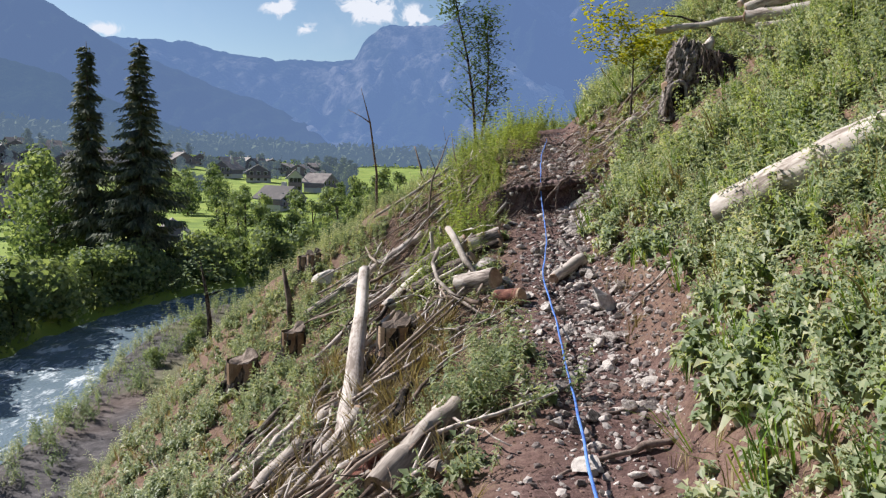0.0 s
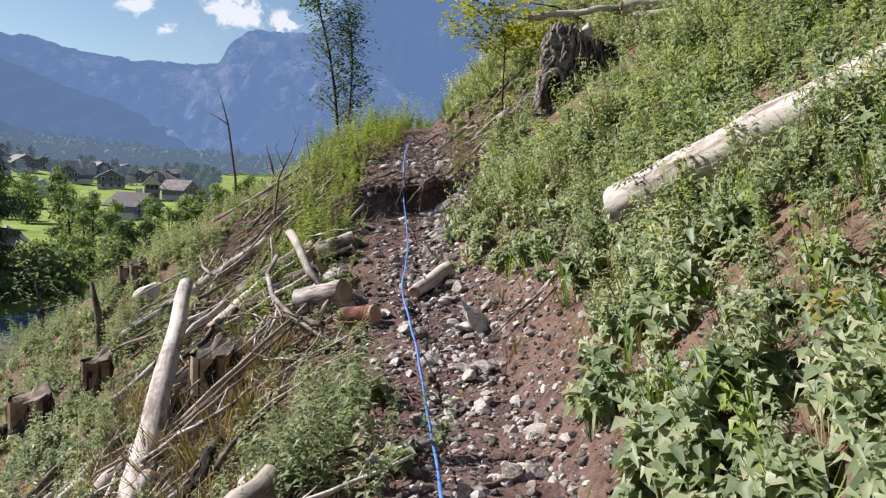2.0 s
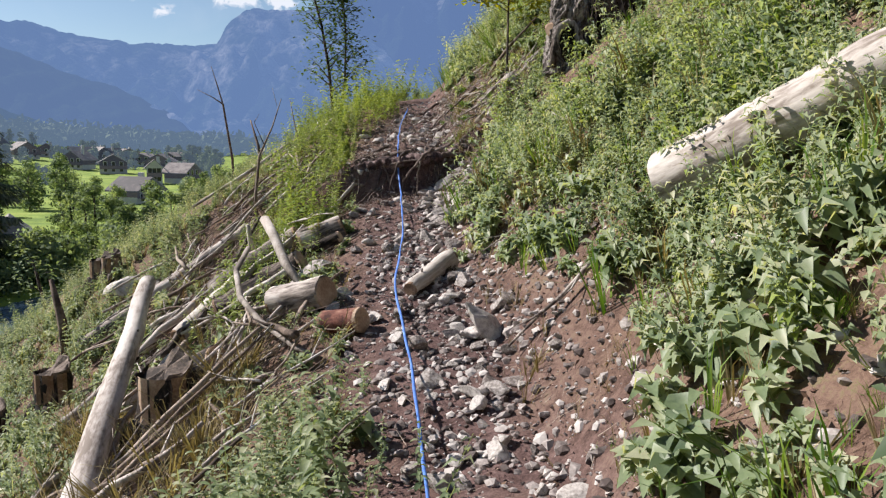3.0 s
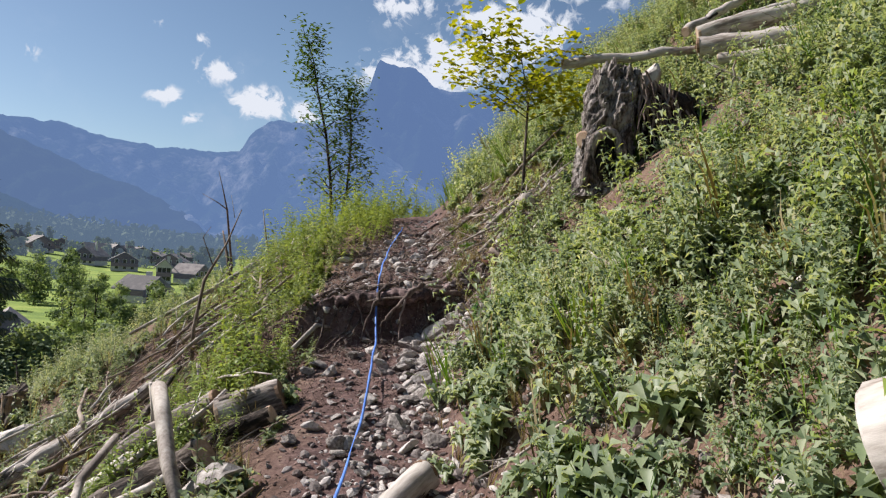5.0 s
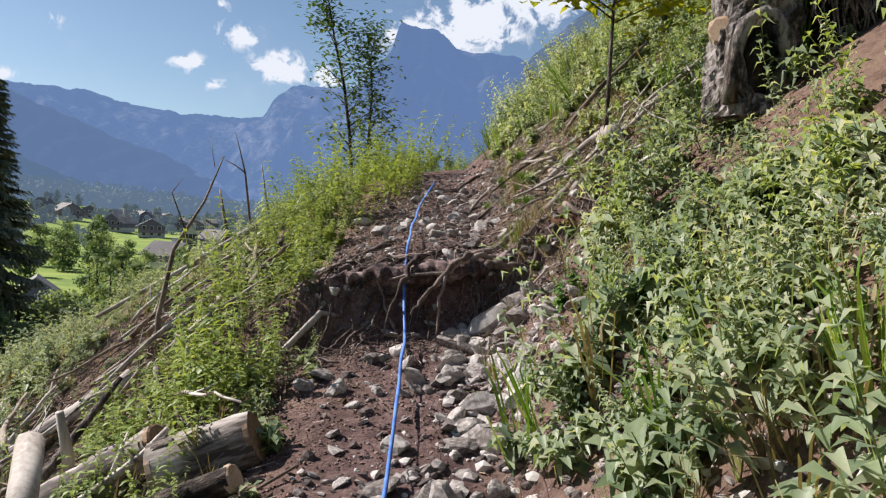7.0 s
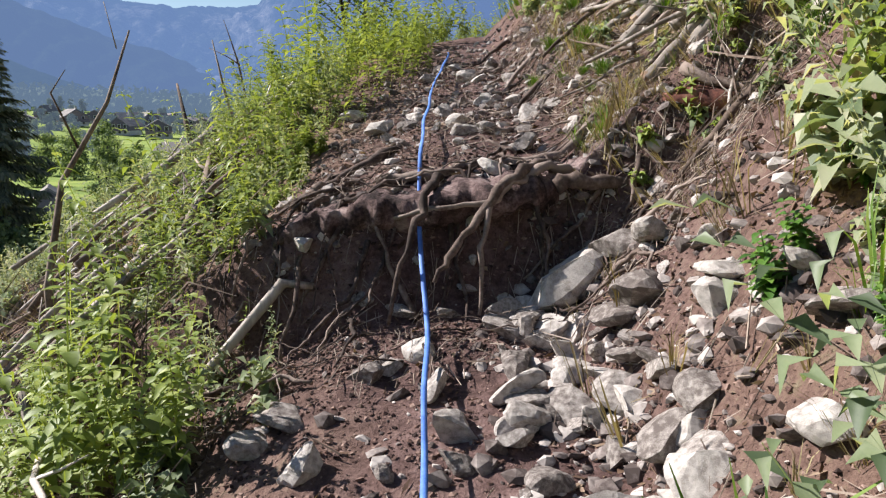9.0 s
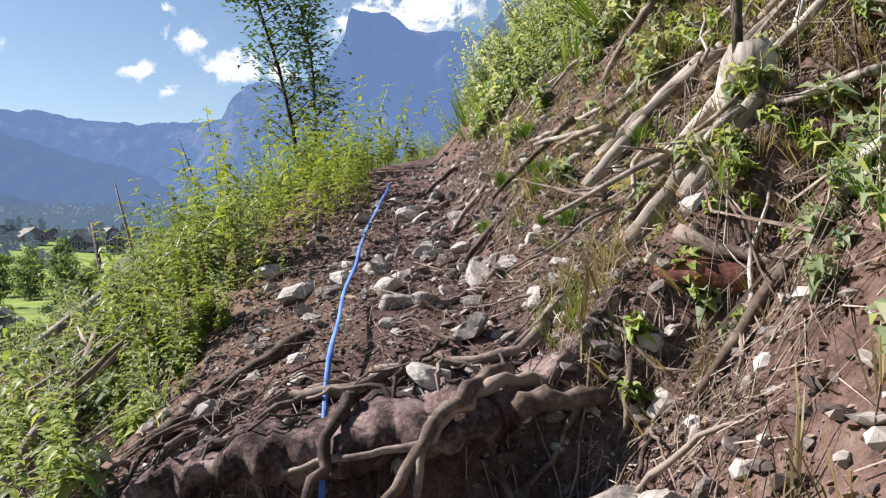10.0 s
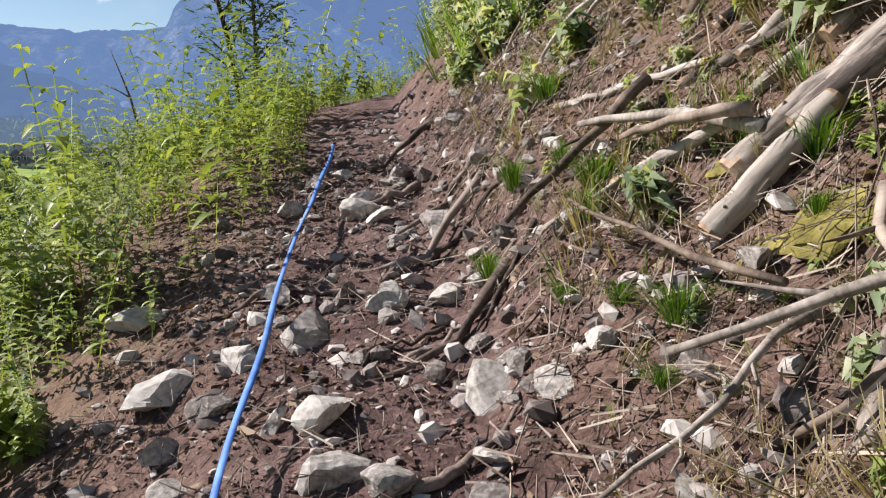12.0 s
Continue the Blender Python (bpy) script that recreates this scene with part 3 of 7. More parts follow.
def build_mountain(name, label, mat, far, crest, depth, rough, seed):
    """A range whose crest is given as azimuth and elevation in degrees seen from the trail's start, falling to the valley over `depth` metres."""
    az0, az1 = crest[0][0], crest[-1][0]
    az = np.arange(az0, az1, 0.22)
    table = np.interp(az, [c[0] for c in crest], [c[1] for c in crest])
    steps = np.linspace(0, 1, 46)
    rnd = np.random.RandomState(seed)
    el = table + 0.10 * rough * (ripple(az, az * 0, 1.6, seed + 1) + 0.6 * ripple(az, az * 0, 0.5, seed + 2))
    top = 1.5 + np.tan(np.radians(el)) * far
    k = steps[None]
    dist = far - depth * k
    a = np.radians(az)[:, None]
    x, y = np.sin(a) * dist, np.cos(a) * dist
    fall = 1 - (1 - k) ** 1.15 * 1.0
    low = -12.0
    z = low + (top[:, None] - low) * (1 - fall)
    bump = ripple(az[:, None] * 60, dist, 420, seed + 3) + 0.6 * ripple(az[:, None] * 60, dist, 170, seed + 4) + 0.3 * ripple(az[:, None] * 60, dist, 70, seed + 5)
    z = z + rough * 0.055 * far * bump * np.sin(np.pi * np.clip(k * 1.05, 0, 1)) * 0.6 * (top[:, None] - low) / (0.25 * far)
    z = np.minimum(z, 1.5 + np.tan(np.radians(el))[:, None] * dist)
    back_x, back_y = np.sin(a) * (far + depth * 0.6), np.cos(a) * (far + depth * 0.6)
    x, y, z = np.concatenate([back_x, x], 1), np.concatenate([back_y, y], 1), np.concatenate([np.full_like(back_x, low), z], 1)
    n, m = z.shape
    idx = np.arange(n * m).reshape(n, m)
    quads = np.stack([idx[:-1, :-1], idx[:-1, 1:], idx[1:, 1:], idx[1:, :-1]], -1).reshape(-1, 4)
    thing(name, label, "mountain", data=mesh_of(name, np.stack([x, y, z], -1), quads[:, ::-1], mat, smooth=True), kind="structure")


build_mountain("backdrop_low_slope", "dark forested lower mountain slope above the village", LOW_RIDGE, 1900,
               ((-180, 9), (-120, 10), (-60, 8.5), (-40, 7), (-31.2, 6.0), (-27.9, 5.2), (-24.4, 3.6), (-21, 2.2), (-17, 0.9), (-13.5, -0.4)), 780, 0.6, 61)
build_mountain("backdrop_near_ridge", "hazy blue forested mountain ridge running down to the valley", NEAR_RIDGE, 2600,
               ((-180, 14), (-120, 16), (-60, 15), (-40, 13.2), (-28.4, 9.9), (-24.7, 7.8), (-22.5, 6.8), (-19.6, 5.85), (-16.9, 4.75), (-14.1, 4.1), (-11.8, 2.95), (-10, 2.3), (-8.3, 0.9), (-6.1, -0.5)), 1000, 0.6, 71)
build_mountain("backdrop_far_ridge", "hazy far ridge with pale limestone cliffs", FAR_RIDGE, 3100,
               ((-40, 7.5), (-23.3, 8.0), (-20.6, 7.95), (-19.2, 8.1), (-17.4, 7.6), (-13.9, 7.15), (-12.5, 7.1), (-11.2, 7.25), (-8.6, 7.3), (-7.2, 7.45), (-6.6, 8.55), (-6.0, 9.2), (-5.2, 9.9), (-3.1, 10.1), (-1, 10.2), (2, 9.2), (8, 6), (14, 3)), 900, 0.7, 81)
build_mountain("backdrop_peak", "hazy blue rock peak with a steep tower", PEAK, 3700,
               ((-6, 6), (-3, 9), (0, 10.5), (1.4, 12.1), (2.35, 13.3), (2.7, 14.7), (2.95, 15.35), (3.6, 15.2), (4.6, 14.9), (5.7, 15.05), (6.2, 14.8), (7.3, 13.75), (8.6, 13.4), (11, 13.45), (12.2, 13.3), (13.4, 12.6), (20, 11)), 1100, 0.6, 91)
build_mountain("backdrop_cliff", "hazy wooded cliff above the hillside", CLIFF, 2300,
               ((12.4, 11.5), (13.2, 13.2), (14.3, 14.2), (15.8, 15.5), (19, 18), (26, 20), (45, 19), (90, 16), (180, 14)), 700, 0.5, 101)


# ---- logs, stumps, sticks ----
def log_thing(name, a, b, r0, r1, label, body=PALE_WOOD, end=CUT_WOOD, sides=16, rough=0.03, seed=0, bend=0.02, scars=0, bark=None, group=""):
    """A felled length of wood between two points: trunk, two cut faces, branch scars or bark patches."""
    a, b = Vector(a), Vector(b)
    length = (b - a).length
    turn = (b - a).to_track_quat("Z", "Y").to_matrix().to_4x4()
    ob = thing(name, label, "log", group, Matrix.Translation(a) @ turn)
    rnd = np.random.RandomState(seed + 5)
    steps = 9
    off = rnd.uniform(-1, 1, (steps, 2)) * bend * min(1.0, length)
    pts = [(off[i, 0] if 0 < i < steps - 1 else 0, off[i, 1] if 0 < i < steps - 1 else 0, length * i / (steps - 1)) for i in range(steps)]
    radii = [r0 + (r1 - r0) * i / (steps - 1) for i in range(steps)]
    v, q, t = tube(pts, radii, sides, rough, seed, caps=False)
    # knots and flats of the grown wood
    knot = np.random.RandomState(seed + 77)
    axis = np.repeat(np.array(pts), sides, axis=0)
    swell = np.roll(np.repeat(knot.uniform(-0.07, 0.07, (sides + 2) // 3), 3)[:sides], seed)
    swell = np.tile(swell, steps) + knot.normal(0, 0.018, sides * steps)
    v = np.array(v)
    v[:sides * steps] = axis + (v[:sides * steps] - axis) * (1 + swell[:, None])
    part("trunk", mesh_of("trunk", v, q, body, t, smooth=True), ob)
    for z, r, sign in ((0.0, r0, -1), (length, r1, 1)):
        v, q, t = tube([(0, 0, z - sign * 0.02), (0, 0, z + sign * 0.004), (0, 0, z + sign * 0.01)], [r * 0.99, r * 0.985, r * 0.9], sides, 0.01, seed)
        part("cut_face", mesh_of("cut_face", v, q, end, t), ob, "tan sawn end of the log")
    for i in range(scars):
        z, a0 = length * rnd.uniform(0.08, 0.92), rnd.uniform(0, 6.28)
        r = r0 + (r1 - r0) * z / length
        d = np.array([math.cos(a0), math.sin(a0), 0.5])
        p = np.array([math.cos(a0) * r * 0.9, math.sin(a0) * r * 0.9, z])
        v, q, t = tube([p, p + d * r * rnd.uniform(0.2, 0.55)], [r * 0.16, r * 0.1], 6, 0.15, seed + i)
        part("branch_stub", mesh_of("branch_stub", v, q, BARK, t), ob, "dark broken branch stub")
    if bark:
        for i in range(bark):
            z0, a0 = length * rnd.uniform(0.02, 0.8), rnd.uniform(0, 6.28)
            vs = []
            for j in range(5):
                for k in range(4):
                    aa, zz = a0 + k * 0.16 + rnd.uniform(-0.05, 0.05), z0 + j * 0.1 * length / 2.5 + rnd.uniform(-0.02, 0.02)
                    rr = (r0 + (r1 - r0) * zz / length) + 0.012
                    vs.append((math.cos(aa) * rr, math.sin(aa) * rr, zz))
            qs = [(j * 4 + k, j * 4 + k + 1, j * 4 + k + 5, j * 4 + k + 4) for j in range(4) for k in range(3)]
            part("bark_patch", mesh_of("bark_patch", vs, qs, BARK, smooth=True), ob, "dark peeling bark patch")
    return ob


def g3(x, y, lift=0.0):
    return (x, y, float(height(x, y)) + lift)


# the big peeled trunk lying in the weeds of the upper slope
log_thing("felled_trunk", (2.36, 6.1, 1.13), (3.45, 4.55, 2.14), 0.17, 0.14, "thick pale peeled trunk lying among weeds on the slope", BLEACHED, BLEACHED, 22, 0.025, 11, 0.01, 6, 0)
log_thing("felled_trunk", g3(3.35, 9.0, 0.04), g3(3.9, 9.05, 0.05), 0.04, 0.03, "grey weathered trunk half hidden in weeds", PALE_WOOD, CUT_WOOD, 14, 0.04, 12, 0.01, 2, 1)
# short billets beside the trail
log_thing("log_billet", g3(0.2, 8.32, 0.13), g3(0.6, 8.0, 0.13), 0.115, 0.125, "short pale sawn log lying beside the stony trail", LOG_WOOD, CUT_WOOD, 18, 0.02, 13, 0.0, 1, 0)
log_thing("log_billet", g3(0.58, 7.6, 0.08), g3(0.83, 7.4, 0.09), 0.085, 0.09, "short brown sawn log lying on trail stones", RED_BARK, CUT_WOOD, 16, 0.03, 14, 0.0, 0, 0)
log_thing("log_billet", g3(1.22, 7.84, 0.06), g3(1.62, 8.4, 0.08), 0.055, 0.085, "pale broken log lying across the trail's edge", PALE_WOOD, CUT_WOOD, 12, 0.08, 15, 0.01, 2, 1)
# the bleached pole that leans over the stumps
log_thing("bleached_pole", (-0.80, 5.98, -0.98), (-1.05, 9.66, 0.0), 0.1, 0.07, "long bleached barkless pole propped on the brush pile", BLEACHED, PALE_WOOD, 14, 0.04, 16, 0.02, 1, 0)
log_thing("bleached_pole", g3(-1.2, 11.72, 0.1), g3(-0.36, 12.05, 0.12), 0.075, 0.055, "pale bleached log lying at the rim of the brush", LOG_WOOD, PALE_WOOD, 12, 0.05, 17, 0.02, 2, 0)
log_thing("bleached_pole", g3(-2.2, 11.4, 0.12), g3(-1.25, 11.75, 0.1), 0.085, 0.075, "pale bleached log lying at the rim of the brush", LOG_WOOD, PALE_WOOD, 12, 0.05, 18, 0.02, 2, 0)
# logs at the foot of the first slope
log_thing("split_log", g3(-1.6, 6.1, 0.08), g3(-0.95, 7.1, 0.12), 0.09, 0.08, "long grey log lying down the brushy slope", PALE_WOOD, CUT_WOOD, 12, 0.05, 21, 0.03, 2, 1)
log_thing("split_log", g3(-0.36, 4.25, 0.1), g3(0.14, 5.05, 0.12), 0.11, 0.09, "grey weathered log half buried in soil", PALE_WOOD, CUT_WOOD, 14, 0.06, 22, 0.02, 2, 1)
log_thing("split_log", g3(-0.62, 4.5, 0.06), g3(-0.4, 5.35, 0.1), 0.08, 0.09, "reddish brown log lying in the brush", RED_BARK, CUT_WOOD, 12, 0.06, 23, 0.02, 1, 0)
log_thing("split_log", g3(-1.2, 5.55, 0.06), g3(-0.7, 6.3, 0.1), 0.07, 0.08, "split pale log lying in the brush", PALE_WOOD, CUT_WOOD, 12, 0.08, 24, 0.02, 1, 1)
log_thing("split_log", g3(-0.95, 5.2, 0.05), g3(-0.75, 5.75, 0.09), 0.1, 0.1, "thick pale log end in the brush", LOG_WOOD, CUT_WOOD, 14, 0.06, 25, 0.02, 0, 1)
log_thing("split_log", g3(-0.02, 4.15, 0.03), g3(0.18, 4.4, 0.05), 0.06, 0.05, "broken grey log end beside the trail", PALE_WOOD, CUT_WOOD, 12, 0.1, 26, 0.02, 0, 0)
# the stack beside the trail, before the nettles
log_thing("stacked_log", g3(-0.35, 9.3, 0.14), g3(0.4, 9.15, 0.16), 0.12, 0.12, "brown barked log stacked under stones and sticks", BARK, CUT_WOOD, 14, 0.05, 31, 0.02, 1, 0)
log_thing("stacked_log", g3(-0.5, 10.2, 0.16), g3(0.35, 10.05, 0.2), 0.13, 0.12, "pale peeled log stacked beside a boulder", LOG_WOOD, CUT_WOOD, 14, 0.05, 32, 0.02, 1, 1)
log_thing("stacked_log", g3(-0.3, 9.75, 0.12), g3(0.75, 9.5, 0.1), 0.05, 0.06, "thin dark branch log lying across the stack", BARK, CUT_WOOD, 10, 0.08, 33, 0.03, 1, 0)
log_thing("stacked_log", g3(-0.75, 9.45, 0.08), g3(-0.2, 10.05, 0.12), 0.1, 0.11, "reddish log with a round sawn end in the brush", PALE_WOOD, CUT_WOOD, 14, 0.04, 34, 0.01, 0, 1)
log_thing("stacked_log", g3(-0.5, 8.05, 0.14), g3(-0.18, 7.85, 0.16), 0.115, 0.115, "short log with an orange sawn end in the brush", BARK, CUT_WOOD, 16, 0.03, 35, 0.0, 0, 0)
# logs and poles stacked high on the slope
for i, (a, b, r) in enumerate((((4.36, 11.0, 3.82), (5.6, 10.45, 4.2), 0.085), ((4.34, 10.95, 3.69), (5.05, 10.45, 3.76), 0.095), ((4.42, 10.7, 3.53), (4.9, 10.25, 3.55), 0.05), ((4.38, 11.3, 3.95), (5.17, 11.64, 4.5), 0.05), ((3.2, 11.5, 3.55), (4.4, 11.1, 3.72), 0.05), ((4.6, 11.1, 3.95), (5.7, 11.0, 4.42), 0.06))):
    log_thing("pile_log", a, b, r, r * 0.85, "pale peeled log stacked high on the slope", BLEACHED, CUT_WOOD, 14, 0.04, 41 + i, 0.02, 2, 2, "log pile on the slope")
for i in range(26):
    a = Vector((4.75 + 0.5 * math.sin(i * 2.4), 10.5 + 0.35 * math.cos(i * 1.7), 0))
    a.z = float(height(a.x, a.y)) + 0.04
    b = a + Vector((0.35 * math.sin(i * 3.1), 0.25 * math.cos(i * 2.2), 0.12 + 0.12 * math.sin(i)))
    log_thing("pile_branch", a, b, 0.014, 0.008, "dead branch sticking out of the log pile", BARK if i % 2 else PALE_WOOD, CUT_WOOD, 7, 0.1, 740 + i, 0.05, 0, 0, "branches of the log pile")
log_thing("brush_log", (-0.99, 6.78, -0.98), (-1.58, 6.04, -1.49), 0.055, 0.047, "long pale log lying down the brush", LOG_WOOD, CUT_WOOD, 12, 0.07, 700, 0.02, 1, 1, "branch logs of the brush")
log_thing("brush_log", (-2.00, 7.01, -1.63), (-2.40, 6.91, -1.94), 0.050, 0.043, "short pale log in the brush", PALE_WOOD, CUT_WOOD, 12, 0.07, 701, 0.02, 1, 1, "branch logs of the brush")
log_thing("brush_log", (-4.55, 10.64, -2.93), (-2.96, 7.63, -2.23), 0.016, 0.014, "thin bleached stick standing out of the brush", LOG_WOOD, CUT_WOOD, 12, 0.07, 702, 0.02, 1, 0, "branch logs of the brush")
log_thing("brush_log", (-1.47, 7.93, -1.19), (-2.75, 7.92, -2.03), 0.020, 0.017, "long dark stick lying over the brush", BARK, CUT_WOOD, 12, 0.07, 703, 0.02, 1, 0, "branch logs of the brush")
log_thing("brush_log", (-0.52, 5.81, -0.77), (-0.68, 5.38, -0.90), 0.060, 0.051, "pale pinkish split wood in the brush", LOG_WOOD, CUT_WOOD, 12, 0.07, 704, 0.02, 1, 1, "branch logs of the brush")
log_thing("brush_log", (-0.38, 5.23, -0.69), (-0.55, 4.70, -0.72), 0.050, 0.043, "pale pinkish split wood in the brush", LOG_WOOD, CUT_WOOD, 12, 0.07, 705, 0.02, 1, 1, "branch logs of the brush")
log_thing("brush_log", (-0.10, 5.78, -0.53), (-0.14, 4.39, -0.47), 0.018, 0.015, "bleached stick leaning in the brush", LOG_WOOD, CUT_WOOD, 12, 0.07, 706, 0.02, 1, 0, "branch logs of the brush")
log_thing("brush_log", (-1.52, 7.33, -1.35), (-2.08, 6.90, -1.74), 0.025, 0.021, "weathered branch in the brush", PALE_WOOD, CUT_WOOD, 12, 0.07, 707, 0.02, 1, 0, "branch logs of the brush")
log_thing("brush_log", (-0.40, 6.36, -0.63), (-0.69, 6.22, -0.80), 0.035, 0.030, "dark branch in the brush", BARK, CUT_WOOD, 12, 0.07, 708, 0.02, 1, 0, "branch logs of the brush")
log_thing("brush_log", (-0.43, 4.64, -0.63), (-0.65, 4.57, -0.75), 0.060, 0.051, "broken log end in the brush", PALE_WOOD, CUT_WOOD, 12, 0.07, 709, 0.02, 1, 1, "branch logs of the brush")
log_thing("peeled_log", (0.39, 9.87, 0.32), (0.79, 9.85, 0.50), 0.15, 0.12, "thick smooth grey log lying under the green shrubs", LOG_WOOD, CUT_WOOD, 22, 0.03, 720, 0.01, 1, 1)
# poles lying on the upper bank
for i, (x0, y0, x1, y1, r, m) in enumerate(((2.66, 12.39, 2.9, 12.34, 0.032, PALE_WOOD), (2.75, 12.45, 3.16, 12.32, 0.036, LOG_WOOD), (2.54, 11.73, 2.92, 11.66, 0.036, PALE_WOOD), (2.69, 11.76, 2.83, 11.63, 0.028, BARK), (2.7, 11.64, 2.9, 11.56, 0.034, PALE_WOOD),
                                          (2.64, 12.79, 2.83, 12.52, 0.02, PALE_WOOD), (2.72, 13.4, 2.9, 12.8, 0.012, LOG_WOOD), (2.87, 12.86, 3.1, 12.5, 0.016, LOG_WOOD), (2.47, 12.97, 2.63, 12.77, 0.008, LOG_WOOD), (2.86, 12.4, 3.2, 12.24, 0.04, LOG_WOOD),
                                          (2.95, 12.72, 3.3, 12.6, 0.02, PALE_WOOD), (3.0, 12.9, 3.4, 12.7, 0.022, BARK), (2.9, 12.6, 3.25, 12.42, 0.018, PALE_WOOD), (3.02, 12.5, 3.5, 12.45, 0.026, LOG_WOOD), (2.53, 11.82, 2.68, 11.93, 0.02, LOG_WOOD), (3.1, 12.2, 3.5, 12.1, 0.03, PALE_WOOD), (2.8, 12.05, 3.05, 11.95, 0.018, BARK))):
    log_thing("pole", g3(x0, y0, r * 0.6), g3(x1, y1, r + 0.03), r, r * 0.8, "weathered pole lying on the dry bank", m, CUT_WOOD, 10, 0.08, 61 + i, 0.012, 3, 0, "poles on the upper bank")


def root_knob():
    """The grey root crown beside the maple, with its broken arms."""
    base = Vector((3.0, 11.74, float(height(3.0, 11.74))))
    ob = thing("weathered_roots", "grey weathered root crown beside the sapling", "root", "", Matrix.Translation(base))
    v, q, t = tube([(0.0, 0.1, -0.06), (0.0, 0.02, 0.04), (-0.02, -0.03, 0.14), (-0.03, -0.04, 0.2)], [0.1, 0.11, 0.085, 0.05], 14, 0.16, 751)
    part("crown", mesh_of("crown", v, q, LOG_WOOD, t, smooth=True), ob)
    for i, (x, y, z, r) in enumerate(((0.2, -0.16, 0.0, 0.035), (-0.1, -0.26, -0.12, 0.045), (0.05, -0.3, -0.06, 0.03), (-0.18, -0.1, -0.1, 0.03), (0.12, 0.05, 0.22, 0.025))):
        v, q, t = tube([(0, 0, 0.05), (x * 0.5, y * 0.5, 0.06 + z * 0.4), (x, y, z)], [r * 1.3, r, r * 0.6], 8, 0.15, 752 + i)
        part("arm", mesh_of("arm", v, q, LOG_WOOD if i % 2 else PALE_WOOD, t, smooth=True), ob)


root_knob()


rnd = np.random.RandomState(64)
for i, (x0, y0, x1, y1, r) in enumerate(((-1.9, 5.5, -1.1, 6.4, 0.05), (-2.2, 6.3, -1.4, 7.2, 0.045), (-1.45, 5.1, -0.95, 6.2, 0.04), (-0.55, 5.0, -0.25, 6.1, 0.05), (-1.9, 6.9, -0.9, 7.9, 0.035), (-0.15, 4.6, 0.05, 5.4, 0.04), (-2.6, 6.6, -1.7, 7.9, 0.04), (-1.1, 4.7, -0.55, 5.2, 0.06), (-1.5, 7.6, -0.6, 8.9, 0.045), (-1.3, 8.5, -0.5, 9.6, 0.04), (-1.75, 9.0, -0.7, 10.1, 0.05))):
    log_thing("brush_log", g3(x0, y0, r + 0.03), g3(x1, y1, r + 0.12), r, r * 0.75, "weathered broken branch log in the brush", PALE_WOOD if i % 3 else BARK, CUT_WOOD, 10, 0.1, 650 + i, 0.03, 3, 1, "branch logs of the brush")


def stump(place, r, tall, label, seed, split=True, lean=(0, 0)):
    ob = thing("tree_stump", label, "stump", "", Matrix.Translation(place))
    rnd = np.random.RandomState(seed)
    r *= 1.15
    flare = [1.35, 1.12, 1.03, 1.0, 0.98]
    zs = [-0.15, 0.12 * tall, 0.4 * tall, 0.75 * tall, tall]
    v, q, t = tube([(lean[0] * z, lean[1] * z, z) for z in zs], [r * f for f in flare], 18, 0.13, seed, caps=False)
    part("bark", mesh_of("bark", v, q, BARK, t, smooth=True), ob)
    top = np.array([(lean[0] * tall, lean[1] * tall, tall)])
    v, q, t = tube([(lean[0] * tall, lean[1] * tall, tall - 0.02), (lean[0] * tall, lean[1] * tall, tall + 0.01), (lean[0] * tall, lean[1] * tall, tall + 0.014)], [r * 0.97, r * 0.95, r * 0.85], 18, 0.03, seed)
    v = np.array(v)
    v[:, 2] += 0.3 * v[:, 1] + 0.05 * np.sign(v[:, 0] + 0.2 * v[:, 1]) + rnd.normal(0, 0.016, len(v))
    part("sawn_top", mesh_of("sawn_top", v, q, STUMP_TOP, t), ob, "weathered uneven top of the stump")
    if split:
        for k in range(3):
            a = -2.3 + k * 0.72 + rnd.uniform(-0.2, 0.2)
            vs = []
            for z in (0.25 * tall, tall * 1.02):
                for da, rr in ((-0.28, 1.035), (0.0, 1.07), (0.28, 1.035)):
                    vs.append((math.cos(a + da) * r * rr, math.sin(a + da) * r * rr, z))
            part("bare_wood", mesh_of("bare_wood", vs, [(0, 1, 4, 3), (1, 2, 5, 4)], CUT_WOOD), ob, "bare split wood on the stump's side")
    for k in range(4):
        a = k * 1.6 + rnd.uniform(-0.4, 0.4)
        p = [(math.cos(a) * r * m, math.sin(a) * r * m, z) for m, z in ((0.8, 0.2 * tall), (1.35, 0.03), (1.9, -0.16))]
        v, q, t = tube(p, [r * 0.3, r * 0.24, r * 0.12], 7, 0.1, seed + k)
        part("root", mesh_of("root", v, q, BARK, t, smooth=True), ob)
    return ob


stump(g3(-0.5, 7.62), 0.16, 0.42, "dark barked tree stump with a split pale top", 71)
stump(g3(-2.12, 10.2), 0.15, 0.4, "dark barked tree stump among green weeds", 72)
stump(g3(-2.95, 10.5), 0.21, 0.42, "squarish split tree stump on the lower slope", 73)
stump(g3(-2.7, 14.1), 0.14, 0.35, "small tree stump at the hillside rim", 74)
stump(g3(-2.5, 13.9), 0.12, 0.3, "small tree stump at the hillside rim", 75)


def snag(points, radii, label, seed, twigs=(), mat=TWIG):
    ob = thing("dead_sapling", label, "dead tree")
    v, q, t = tube(points, radii, 7, 0.08, seed)
    part("stem", mesh_of("stem", v, q, mat, t, smooth=True), ob)
    for i, (p, r) in enumerate(twigs):
        v, q, t = tube(p, r, 5, 0.1, seed + i)
        part("twig", mesh_of("twig", v, q, mat, t, smooth=True), ob)
    return ob


